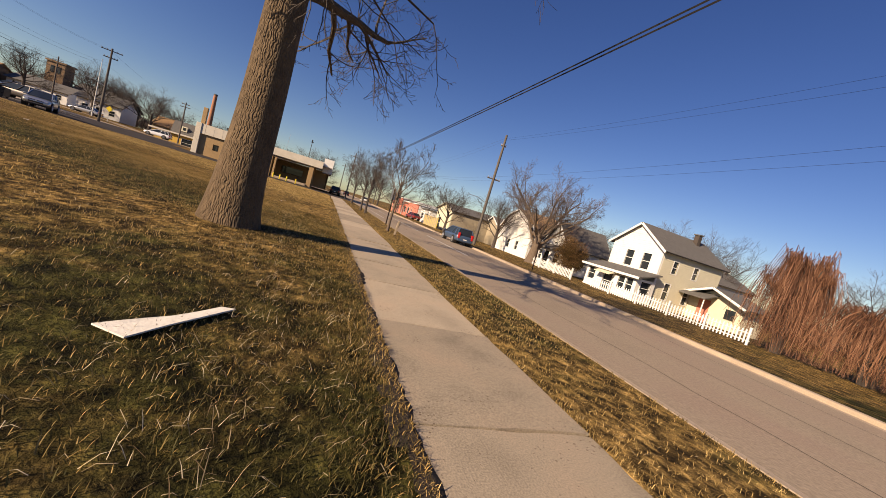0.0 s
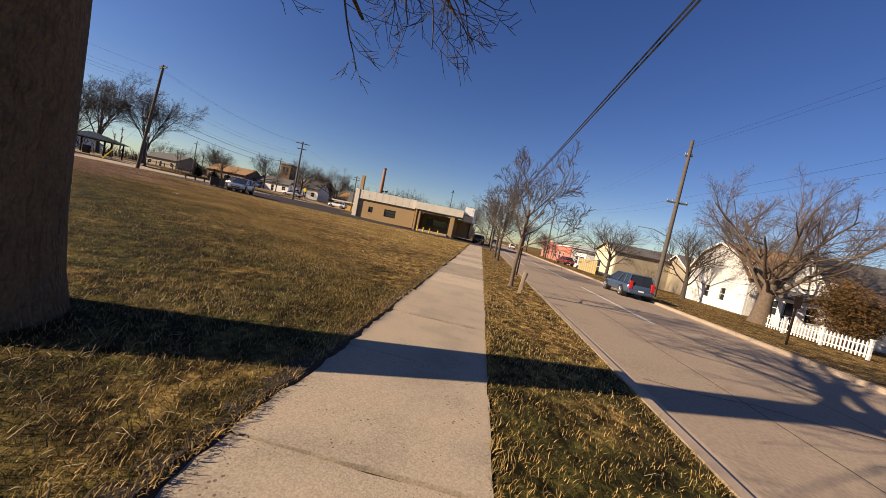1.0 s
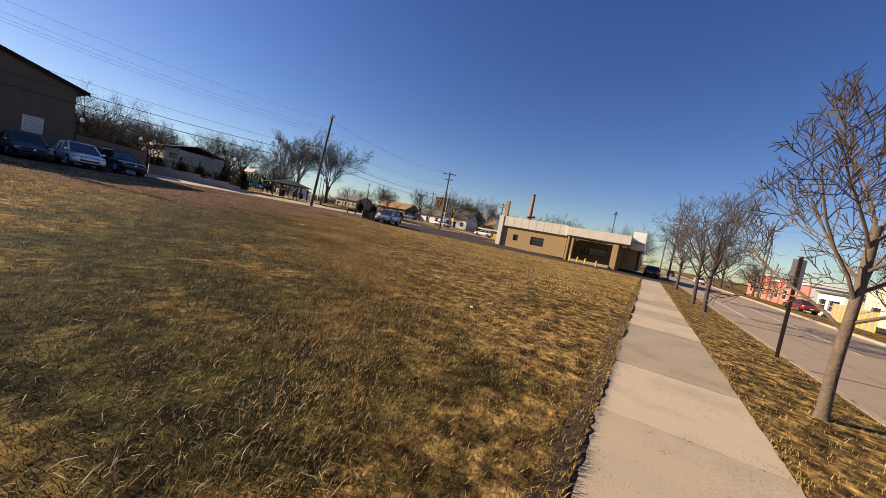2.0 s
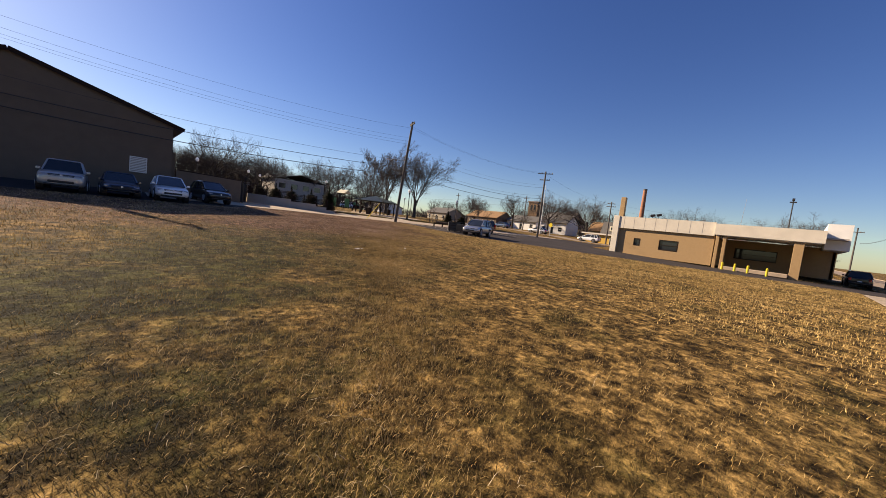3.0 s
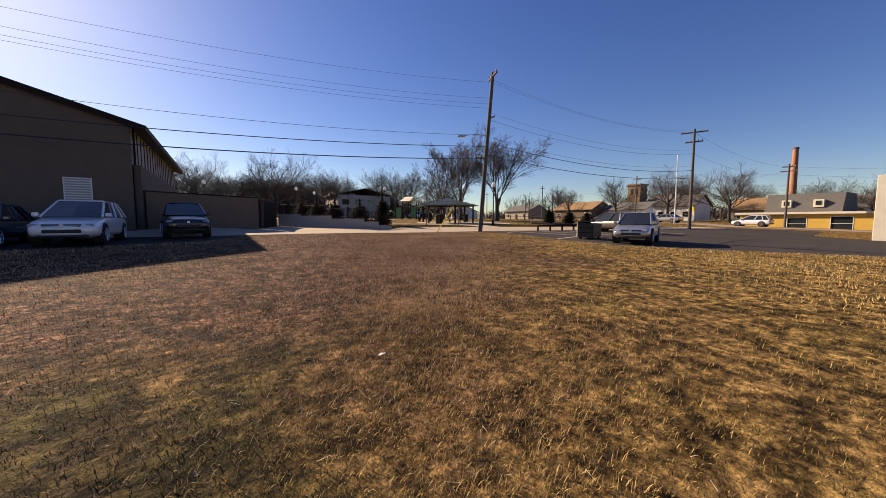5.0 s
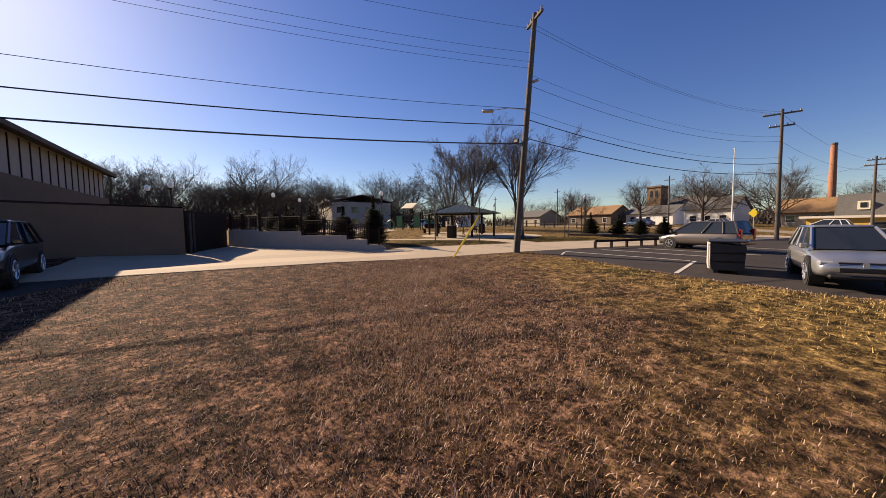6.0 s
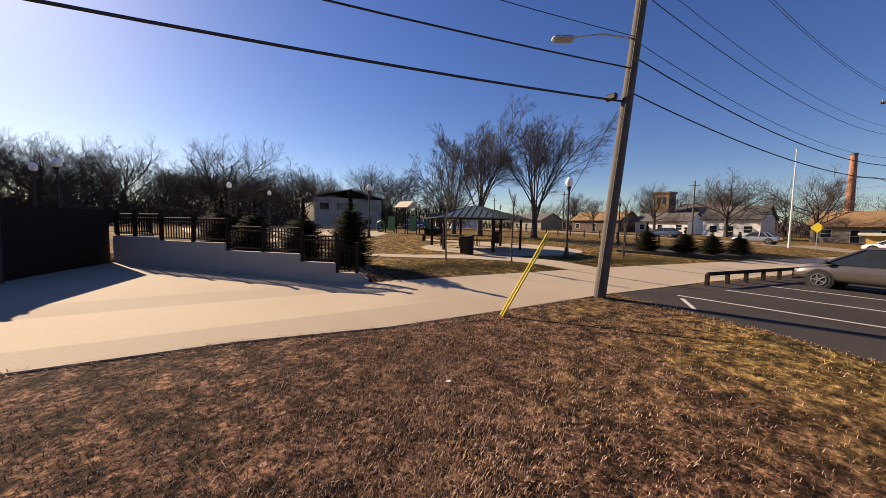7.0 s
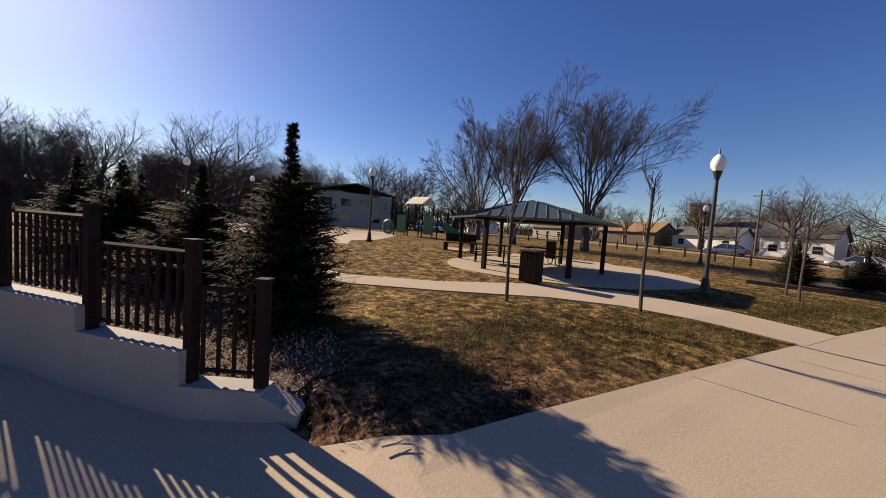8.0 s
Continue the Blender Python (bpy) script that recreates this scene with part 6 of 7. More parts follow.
    part("slide", tubes([[(2.5, 0, 1.2, 0.3), (3.4, 0.1, 0.7, 0.3), (4.4, 0.2, 0.25, 0.3)]], 10), M["play_green"], t)
    part("tunnel_ring", tubes([[(-3.4 + 0.6 * math.cos(a), -0.5, 0.75 + 0.6 * math.sin(a), 0.12) for a in [i * 0.35 for i in range(19)]]], 6), M["play_green"], t)
    # saplings
    sp = dict(count=7, length=0.6, rise=(60, 80), kids=[0, 4, 3], top=3, lift=0.2, angle=30, thick=0.5, **{"from": 0.45})
    for k, (x, y) in enumerate(((-44.25, 41.6), (-42.75, 44.2), (-42.0, 52.0), (-42.6, 53.2), (-46.5, 60.0))):
        bare_tree("sapling", "thin newly planted sapling in the park lawn", 70 + k, (2.9, 0.04), sp, (x, y, g(x)), bark="bark_grey", group="park saplings", sides=4, flare=1.2)
    # fence rail by the lot
    t = thing("lot_rail", "low dark timber rail edging the parking lot", "rail")
    a, b = Vector((-36.55, 48.0, 0)), Vector((-35.2, 57.0, 0))
    for i in range(8):
        p = a.lerp(b, i / 7)
        part("post", boxes((p.x - 0.06, p.x + 0.06, p.y - 0.06, p.y + 0.06, g(p.x) - 0.05, g(p.x) + 0.42)), M["brown_metal"], t)
    part("rail", cyls(((a.x, a.y, g(a.x) + 0.44), (b.x, b.y, g(b.x) + 0.44), 0.07), n=4), M["brown_metal"], t)
    # low post-and-rail fence of the side street
    t = thing("post_rail_fence", "low wooden post fence beyond the park lawn", "fence")
    for i in range(14):
        x, y = -44.0 - i * 2.6, 70.0 + i * 0.6
        part("post", boxes((x - 0.06, x + 0.06, y - 0.06, y + 0.06, g(x) - 0.05, g(x) + 0.9)), M["brown_metal"], t)
    part("rail", cyls(((-44, 70, g(-44) + 0.75), (-77.8, 77.8, g(-77.8) + 0.75), 0.05), n=4), M["brown_metal"], t)


# ---- vehicles ----
def car(name, label, place, turn, paint, kind="suv", L=4.75, W=1.88, H=1.7, group="parked cars"):
    """A parked car, its front towards +x."""
    t = thing(name, label, "car", place, turn, group)
    clear, belt = 0.24, {"sedan": 0.92, "suv": 0.62 * H, "van": 0.60 * H, "pickup": 1.12}[kind]
    hood = belt - (0.10 if kind != "pickup" else 0.02)
    h, hw = L / 2, W / 2
    # body stations: x, half width, bottom, top
    st = [(-h, hw * 0.84, clear + 0.14, belt - 0.10), (-h + 0.08, hw * 0.95, clear + 0.05, belt - 0.02), (-h + 0.45, hw * 0.99, clear, belt), (-h * 0.3, hw, clear, belt), (h * 0.22, hw, clear, belt), (h * 0.46, hw * 0.99, clear, belt - 0.01),
          (h * 0.56, hw * 0.99, clear, hood + 0.02), (h - 0.55, hw * 0.98, clear, hood - 0.03), (h - 0.20, hw * 0.93, clear + 0.03, hood - 0.10), (h - 0.05, hw * 0.84, clear + 0.08, hood - 0.19), (h, hw * 0.74, clear + 0.14, hood - 0.28)]
    bm, rings = bmesh.new(), []
    for x, w, z0, z1 in st:
        zs = z1 - z0
        sec = [(-w * 0.90, z0), (-w, z0 + 0.14), (-w, z0 + zs * 0.62), (-w * 0.95, z1 - 0.03), (-w * 0.75, z1), (0, z1 + 0.03), (w * 0.75, z1), (w * 0.95, z1 - 0.03), (w, z0 + zs * 0.62), (w, z0 + 0.14), (w * 0.90, z0)]
        rings.append([bm.verts.new((x, y, z)) for y, z in sec])
    for a, b in zip(rings, rings[1:]):
        for i in range(len(a)):
            j = (i + 1) % len(a)
            bm.faces.new((a[i], a[j], b[j], b[i]))
    bm.faces.new(rings[0]), bm.faces.new(rings[-1][::-1])
    shell = part("body", bm, paint, t, smooth=True)
    m = shell.modifiers.new("rounding", "SUBSURF")
    m.levels = m.render_levels = 1
    # cabin: x at belt front, roof front, roof rear, belt rear
    cab = {"sedan": (0.42, 0.12, -0.52, -0.82), "suv": (0.52, 0.06, -0.78, -0.96), "van": (0.62, 0.16, -0.86, -0.97), "pickup": (0.36, 0.14, -0.20, -0.26)}[kind]
    xs = [c * h for c in cab]
    zt = H - 0.07
    wb, wt = hw * 0.93, hw * 0.72
    lo = [(xs[0], -wb * 0.92), (xs[0] + 0.08, 0), (xs[0], wb * 0.92), (xs[3], wb * 0.95), (xs[3] - 0.03, 0), (xs[3], -wb * 0.95)]
    hi = [(xs[1], -wt * 0.95), (xs[1] + 0.05, 0), (xs[1], wt * 0.95), (xs[2], wt * 0.95), (xs[2] - 0.03, 0), (xs[2], -wt * 0.95)]
    bm = bmesh.new()
    a = [bm.verts.new((x, y, belt - 0.02)) for x, y in lo]
    b = [bm.verts.new((x, y, zt)) for x, y in hi]
    for i in range(6):
        j = (i + 1) % 6
        bm.faces.new((a[i], a[j], b[j], b[i]))
    bm.faces.new(b)
    part("glasshouse", bm, M["glass"], t, "dark tinted car glass")
    bm = bmesh.new()
    box(bm, xs[2] - 0.02, xs[1] + 0.02, -wt * 0.97, wt * 0.97, zt - 0.02, H, 0.05)
    soft_roof = part("roof", bm, paint, t, smooth=True)
    m = soft_roof.modifiers.new("rounding", "BEVEL")
    m.width, m.segments = 0.035, 2
    for sy in (-1, 1):
        for (xa, ya), (xb, yb) in (((xs[0], wb * 0.93), (xs[1], wt * 0.96)), ((xs[3], wb * 0.96), (xs[2], wt * 0.96)), ((xs[0] * 0.2 + xs[3] * 0.8 + (0.3 if kind == "pickup" else 0), wb * 0.97), (xs[1] * 0.25 + xs[2] * 0.75, wt * 0.99)), (((xs[0] + xs[3]) / 2, wb * 0.97), ((xs[1] + xs[2]) / 2, wt * 0.99))):
            part("pillar", cyl(bmesh.new(), (xa, sy * ya, belt - 0.02), (xb, sy * yb, zt), 0.045, 0.04, 6), paint, t)
    if kind == "pickup":
        bed = boxes((-h + 0.1, xs[3] - 0.05, -hw * 0.8, hw * 0.8, belt + 0.031, belt + 0.04))
        part("bed_cover", bed, M["black"], t)
    # wheels
    wr = 0.34 if kind in ("sedan", "van") else 0.37
    for wx in (h * 0.62, -h * 0.60):
        for sy in (-1, 1):
            y0, y1 = sy * (hw - 0.2), sy * (hw + 0.012)
            w = part("wheel", cyls(((wx, y0, wr), (wx, y1, wr), wr), n=22), M["rubber"], t, "black tyre")
            yo = y1 + sy * 0.008
            at = lambda r, a: (wx + r * math.cos(a), yo, wr + r * math.sin(a))  # noqa: E731
            rows = [((wx, y1 - sy * 0.02, wr), (wx, yo + sy * 0.015, wr), wr * 0.17)]
            rows += [(at(wr * 0.1, k * 1.2566), at(wr * 0.62, k * 1.2566), wr * 0.085, wr * 0.065) for k in range(5)]
            rows += [(at(wr * 0.63, k * 0.5236), at(wr * 0.63, (k + 1) * 0.5236), wr * 0.05) for k in range(12)]
            part("rim", cyls(*rows, n=6), M["rim"], w)
            part("arch", cyls(((wx, y0 - sy * 0.1, wr), (wx, y1 - sy * 0.0155, wr), wr + 0.06), n=22), M["black"], t)
    for sy in (-1, 1):
        bm = box(bmesh.new(), h - 0.42, h - 0.055, sy * hw * 0.70 - 0.17, sy * hw * 0.70 + 0.13, hood - 0.29, hood - 0.17, 0.04)
        part("headlight", bm, M["lamp_clear"], t)
        bm = box(bmesh.new(), -h - 0.01, -h + 0.16, sy * hw * 0.72 - 0.10, sy * hw * 0.72 + 0.10, belt - 0.32, belt - 0.06 + (0.25 if kind == "van" else 0), 0.02)
        part("tail_light", bm, M["lamp_red"], t)
        part("mirror", box(bmesh.new(), xs[0] - 0.18, xs[0] - 0.04, sy * (hw + 0.02) - 0.09, sy * (hw + 0.02) + 0.09, belt - 0.02, belt + 0.13, 0.03), paint, t)
    for z0, z1, half in ((hood - 0.30, hood - 0.255, 0.50), (hood - 0.235, hood - 0.19, 0.52)):
        part("grille", boxes((h - 0.10, h - 0.012, -hw * half, hw * half, z0, z1), bevel=0.012), M["black"], t)
    part("lower_grille", boxes((h - 0.16, h + 0.012, -hw * 0.52, hw * 0.52, clear + 0.20, clear + 0.34), bevel=0.03), M["black"], t)
    part("badge", boxes((h - 0.012, h + 0.012, -0.05, 0.05, hood - 0.30, hood - 0.19), bevel=0.005), M["rim"], t)
    for sy in (-1, 1):
        part("fog_light", box(bmesh.new(), h - 0.24, h - 0.03, sy * hw * 0.68 - 0.09, sy * hw * 0.68 + 0.09, clear + 0.24, clear + 0.34, 0.02), M["black"], t)
    part("bumper", boxes((h - 0.18, h + 0.008, -hw * 0.70, hw * 0.70, clear + 0.04, clear + 0.15), bevel=0.04), M["black"], t)
    part("bumper", boxes((-h - 0.04, -h + 0.2, -hw * 0.82, hw * 0.82, clear + 0.10, clear + 0.28), bevel=0.04), M["black"] if kind != "van" else paint, t)
    part("plate", boxes((-h - 0.025, -h + 0.02, -0.16, 0.16, belt - 0.44, belt - 0.33)), M["white"], t)
    return t


def build_cars():
    g = gz
    P = dict(blue=paint_mat("slate_blue_paint", (0.065, 0.105, 0.18)), silver=paint_mat("silver_paint", (0.42, 0.43, 0.44), 0.7), taupe=paint_mat("taupe_paint", (0.13, 0.112, 0.10), 0.5),
             white=paint_mat("white_car_paint", (0.72, 0.73, 0.75), 0.1), dark=paint_mat("navy_paint", (0.02, 0.028, 0.05)), black=paint_mat("black_car_paint", (0.018, 0.018, 0.02)), red=paint_mat("dark_red_paint", (0.22, 0.03, 0.03)), tan=paint_mat("pale_truck_paint", (0.40, 0.38, 0.36)))
    car("minivan", "slate blue minivan parked at the far kerb", (11.55, 32.1, -0.41), 90, P["blue"], "van", 4.35, 1.8, 1.52)
    car("suv", "silver crossover facing the lawn in the lot", (-26.3, 44.55, g(-26.3) + 0.012), -69, P["silver"], "suv", 4.4, 1.76, 1.6)
    car("minivan", "taupe minivan parked against the low rail", (-33.0, 52.8, g(-33.0) + 0.012), 173, P["taupe"], "van", 4.3, 1.8, 1.6)
    car("pickup", "pale pickup truck in the shade of the brown building", (-34.7, 15.95, g(-34.7) + 0.012), 0, P["tan"], "pickup", 5.3, 1.95, 1.8, "cars by the brown building")
    car("sedan", "navy blue car in the shade of the brown building", (-34.9, 18.35, g(-34.9) + 0.012), 2, P["dark"], "sedan", 4.7, 1.84, 1.5, "cars by the brown building")
    car("suv", "white crossover in the shade of the brown building", (-35.2, 20.95, g(-35.2) + 0.012), 0, P["white"], "suv", 4.7, 1.88, 1.68, "cars by the brown building")
    car("suv", "black crossover in the shade beside the enclosure wall", (-38.0, 23.95, g(-38.0) + 0.03), 8, P["black"], "suv", 4.6, 1.82, 1.66, "cars by the brown building")
    car("sedan", "blue-grey sedan on the side street", (-58.0, 91.0, g(-58) + 0.02), 180, P["blue"], "sedan", 4.8, 1.85, 1.45, "cars on the side street")
    car("sedan", "pale sedan on the side street", (-46.5, 90.0, g(-46.5) + 0.02), 178, P["silver"], "sedan", 4.7, 1.85, 1.45, "cars on the side street")
    car("suv", "pale crossover parked across the side street", (-36.0, 97.9 - 4.5, g(-36) + 0.02), 180, P["white"], "suv", 4.6, 1.85, 1.65, "cars on the side street")
    car("sedan", "dark red car in front of the white shop", (17.0, 72.5, g(17)), 100, P["red"], "sedan", 4.6, 1.82, 1.45, "cars down the street")
    for x, y, k, c in ((0.8, 74.0, "suv", "black"), (1.2, 81.0, "sedan", "dark"), (10.6, 110, "suv", "white"), (6.0, 130, "sedan", "black")):
        car("suv" if k == "suv" else "sedan", "dark parked car far down the street" if c != "white" else "white car far down the street", (x, y, g(x) + (0.02 if x < 4 else -0.2)), 90, P[c], k, 4.6, 1.85, 1.6, "cars down the street")
    car("suv", "pale car in the park's far lot", (-84, 62, g(-80)), 30, P["white"], "suv", 4.6, 1.85, 1.65, "cars on the side street")
    # skip container
    t = thing("dumpster", "waste container, its sunlit ribbed side coloured pale and its shaded front dark", "dumpster", (-28.78, 43.98, g(-28.78) + 0.012), 22)
    # Sun and shade are in the colours: pale lit side panels, black shaded front.
    bm = bmesh.new()
    prism(bm, [(-0.40, 0.10), (0.40, 0.10), (0.44, 0.86), (-0.44, 0.98)], "y", -1.0, 1.0)
    part("body", bm, M["black"], t)
    for y0 in (-0.98, 0.02):
        pn = part("side_panel", boxes((-0.475, -0.442, y0, y0 + 0.94, 0.12, 0.95), bevel=0.01), M["fascia"], t, "weathered side panel coloured pale as the sunlit side")
        for i in range(5):
            part("rib", boxes((-0.515, -0.477, y0 + 0.06 + i * 0.19, y0 + 0.12 + i * 0.19, 0.14, 0.93), bevel=0.008), M["fascia"], pn)
        for i in range(4):
            part("rust_streak", boxes((-0.480, -0.4755, y0 + 0.14 + i * 0.19, y0 + 0.17 + i * 0.19, 0.3, 0.93)), M["bark"], pn)
    part("lid", boxes((-0.5, 0.48, -1.04, 1.04, 0.985, 1.03), bevel=0.012), M["black"], t)
    for z in (0.35, 0.62):
        part("front_band", boxes((-0.40, 0.41, -1.03, -1.005, z, z + 0.05)), M["brown_metal"], t)
    for x in (-0.3, 0.3):
        for y in (-0.85, 0.85):
            part("caster", boxes((x - 0.06, x + 0.06, y - 0.08, y + 0.08, 0, 0.11)), M["black"], t)


def line_mark(name, a, b, w, lift, material, label):
    a, b = Vector((*a, 0)), Vector((*b, 0))
    d = (b - a).normalized()
    nn = Vector((-d.y, d.x, 0)) * w / 2
    return tagged(part(name, sheet([(a - nn).to_2d(), (b - nn).to_2d(), (b + nn).to_2d(), (a + nn).to_2d()], lift, 0.006, name == "drive_joint"), material), label, "road marking", kind="structure")


def build_marks():
    for k in range(5):
        a = Vector((-36.2 + 0.35 * k, 44.9 + 2.7 * k, 0))
        b = a + Vector((5.5, 1.05, 0))
        line_mark("stall_line", a.to_2d(), b.to_2d(), 0.1, 0.02, M["paint"], "faded white parking stall line")
    line_mark("stall_line", (-30.5, 45.9), (-29.3, 41.75), 0.12, 0.026, M["paint"], "faded white parking lot edge line")
    line_mark("stall_line", (-35.9, 44.5), (-35.1, 43.3), 0.1, 0.02, M["paint"], "short faded white lot mark")
    # road surface lies between the gutters: centre marks and cracks on it
    def road_z(x):
        return -0.20 + (x - KERB - 0.35) / (FAR_KERB - KERB - 0.7) * -0.23 + 0.004

    def on_road(name, pts, w, material, label, kind="structure"):
        bm = bmesh.new()
        for (ax, ay), (bx, by) in zip(pts, pts[1:]):
            d = Vector((bx - ax, by - ay)).normalized()
            nx, ny = -d.y * w / 2, d.x * w / 2
            q = [(ax - nx, ay - ny), (bx - nx, by - ny), (bx + nx, by + ny), (ax + nx, ay + ny)]
            top = [bm.verts.new((x, y, road_z(x))) for x, y in q]
            bm.faces.new(top)
        return tagged(part(name, bm, material), label, "road marking", kind=kind)

    on_road("lane_line", [(7.9, 20.5), (7.9, 29.5)], 0.22, M["paint"], "worn white lane line")
    on_road("lane_line", [(7.9, 33), (7.9, 60)], 0.15, M["paint"], "worn white lane line")
    on_road("lane_line", [(5.4, 38), (5.6, 70)], 0.15, M["paint"], "worn white lane line")
    rng = random.Random(3)
    for x in (5.9, 8.3, 10.9):
        y, pts = -20.0, []
        while y < 90:
            pts.append((x + rng.uniform(-0.06, 0.06), y))
            y += rng.uniform(0.8, 1.8)
        on_road("crack_seal", pts, 0.022, M["seal"], "dark tar-sealed crack along the street")
    for k in range(1, 9):
        y, x, pts = 8 + k * 6.5 + rng.uniform(-2, 2), 4.3, []
        while x < 12.1:
            pts.append((x, y + rng.uniform(-0.12, 0.12)))
            x += rng.uniform(0.5, 1.0)
        on_road("crack_seal", pts, 0.02, M["seal"], "dark tar-sealed crack across the street")
    # joints in the drive
    for a, b in (((-41.3, 31.2), (-41.1, 33.3)), ((-41.1, 33.3), (-40.3, 37.3)), ((-41.1, 33.3), (-37.72, 33.5)), ((-41.3, 32.1), (-45.0, 31.7)), ((-40.72, 41.4), (-37.32, 42.9)), ((-40.6, 43.9), (-37.3, 45.2)), ((-40.3, 47.5), (-36.95, 48.4)), ((-39.9, 52), (-36.4, 52.8)), ((-41.3, 28), (-37.75, 28.0)), ((-41.9, 24), (-41.3, 31.2))):
        line_mark("drive_joint", a, b, 0.014, 0.018, M["joint_dirt"], "saw-cut joint in the concrete drive")


def build_verge_things():
    g = gz
    t = thing("stake", "short pale timber stake on the verge", "stake", (2.84, 18.65, g(2.84)))
    part("board", box(bmesh.new(), -0.05, 0.05, -0.02, 0.02, -0.1, 0.72, 0.006, Matrix.Rotation(radians(5), 4, "Y")), M["wood"], t)
    part("board", box(bmesh.new(), -0.03, 0.03, 0.03, 0.06, -0.1, 0.68, 0.006, Matrix.Rotation(radians(12), 4, "Y")), M["wood"], t)
    t = thing("road_sign", "dark street sign on a slim steel post, seen from its edge", "sign", (3.38, 24.8, g(3.38)))
    part("post", boxes((-0.035, 0.035, -0.03, 0.03, -0.1, 2.55)), M["brown_metal"], t)
    part("plate", boxes((-0.13, 0.13, 0.035, 0.045, 1.75, 2.5)), M["steel"], t)
    t = thing("road_sign", "slim dark sign post on the far verge", "sign", (14.85, 23.6, g(14.85)))
    part("post", boxes((-0.035, 0.035, -0.03, 0.03, -0.1, 2.1)), M["brown_metal"], t)
    part("plate", boxes((-0.15, 0.15, -0.045, -0.035, 1.6, 2.1)), M["brown_metal"], t)
    t = thing("road_sign", "yellow diamond warning sign by the side street", "sign", (-40.2, 84.0, g(-40.2)))
    part("post", boxes((-0.04, 0.04, -0.03, 0.03, 0, 2.2)), M["steel"], t)
    part("plate", box(bmesh.new(), -0.38, 0.38, -0.05, -0.04, -0.38, 0.38, 0, Matrix.Translation((0, 0, 2.3)) @ Matrix.Rotation(radians(45), 4, "Y")), M["yellow"], t)
    # torn board on the lawn
    bm = bmesh.new()
    prism(bm, [(0, 0), (0.24, -0.13), (0.74, 0.66), (0.62, 0.66), (0.36, 0.30)], "z", 0.0, 0.012)
    bmesh.ops.subdivide_edges(bm, edges=bm.edges, cuts=2)
    for v in bm.verts:
        v.co.z += 0.012 * v.co.y + 0.005 * math.sin(v.co.y * 9)
    o = tagged(part("torn_board", bm, M["cardboard"]), "torn white board lying on the grass", "litter")
    o.matrix_world = pose(-2.13, 3.95, g(-2) + 0.022, 0, 0, 0)
    rng = random.Random(12)
    for k, (x, y) in enumerate(((-15.05, 24.4), (-19.2, 26.95), (-25.2, 20.2), (-15.2, 24.75), (-15.65, 27.2), (-2.65, 19.5), (-2.66, 20.5), (-21.9, 16.6), (-29.8, 32.9), (-34.9, 35.5), (-23.8, 30.4), (-16.8, 25.0))):
        bm = bmesh.new()
        prism(bm, [(0, 0), (0.05, 0.01), (0.075, 0.045), (0.03, 0.06), (-0.01, 0.03)], "z", 0.0, 0.008)
        bmesh.ops.subdivide_edges(bm, edges=bm.edges, cuts=1)
        for v in bm.verts:
            v.co.z += rng.uniform(0, 0.015)
        o = tagged(part("paper_scrap", bm, M["cardboard"]), "crumpled pale scrap of paper on the lawn", "litter", "scraps on the lawn")
        o.matrix_world = pose(x, y, g(x) + 0.022, rng.uniform(-8, 8), rng.uniform(-8, 8), rng.uniform(0, 360))
        o.scale = (2.2, 1.5, 1.5) if k == 0 else (1, 1, 1)
    t = thing("twig", "broken dry twig lying on the concrete drive", "twig", (-40.8, 37.5, g(-40.8) + 0.035), 70)
    part("stick", tubes([[(-0.12, 0, 0, 0.009), (0.0, 0.02, 0.008, 0.01), (0.14, 0.0, 0.004, 0.006)]], 6), M["wood"], t)
    part("stick", tubes([[(-0.02, 0.02, 0.006, 0.006), (0.05, 0.06, 0.01, 0.004)]], 5), M["wood"], t)


build_trees(), build_poles(), build_park(), build_cars(), build_marks(), build_verge_things()


# ---- grass, leaf litter and paving pieces ----
def inside(px, py, outline):
    """Which points lie inside a plan outline."""
    ok = np.zeros(len(px), bool)
    o = np.array(outline)
    for (x0, y0), (x1, y1) in zip(o, np.roll(o, -1, 0)):
        cross = (y0 > py) != (y1 > py)
        ok ^= cross & (px < (x1 - x0) * (py - y0) / (y1 - y0 + 1e-12) + x0)
    return ok


def scatter(rs, n, line, width):
    """Points thickest near a line in the plan and thinning out from it."""
    line = np.array(line)
    seg = np.linalg.norm(np.diff(line, axis=0), axis=1)
    cum = np.r_[0, np.cumsum(seg)]
    s = rs.rand(n) * cum[-1]
    x, y = np.interp(s, cum, line[:, 0]), np.interp(s, cum, line[:, 1])
    r, a = rs.exponential(width, n), rs.rand(n) * 2 * np.pi
    return x + r * np.cos(a), y + r * np.sin(a)


def off_line(x, y, line):
    """The distance of points from a line in the plan."""
    best = np.full(len(x), 1e9)
    for (x0, y0), (x1, y1) in zip(line, line[1:]):
        f = np.clip(((x - x0) * (x1 - x0) + (y - y0) * (y1 - y0)) / ((x1 - x0) ** 2 + (y1 - y0) ** 2), 0, 1)
        best = np.minimum(best, np.hypot(x - x0 - f * (x1 - x0), y - y0 - f * (y1 - y0)))
    return best


def gz_all(x):
    return np.where(x < 0, np.interp(-x, WEST_X, WEST_Z), np.interp(x, EAST_X, EAST_Z))


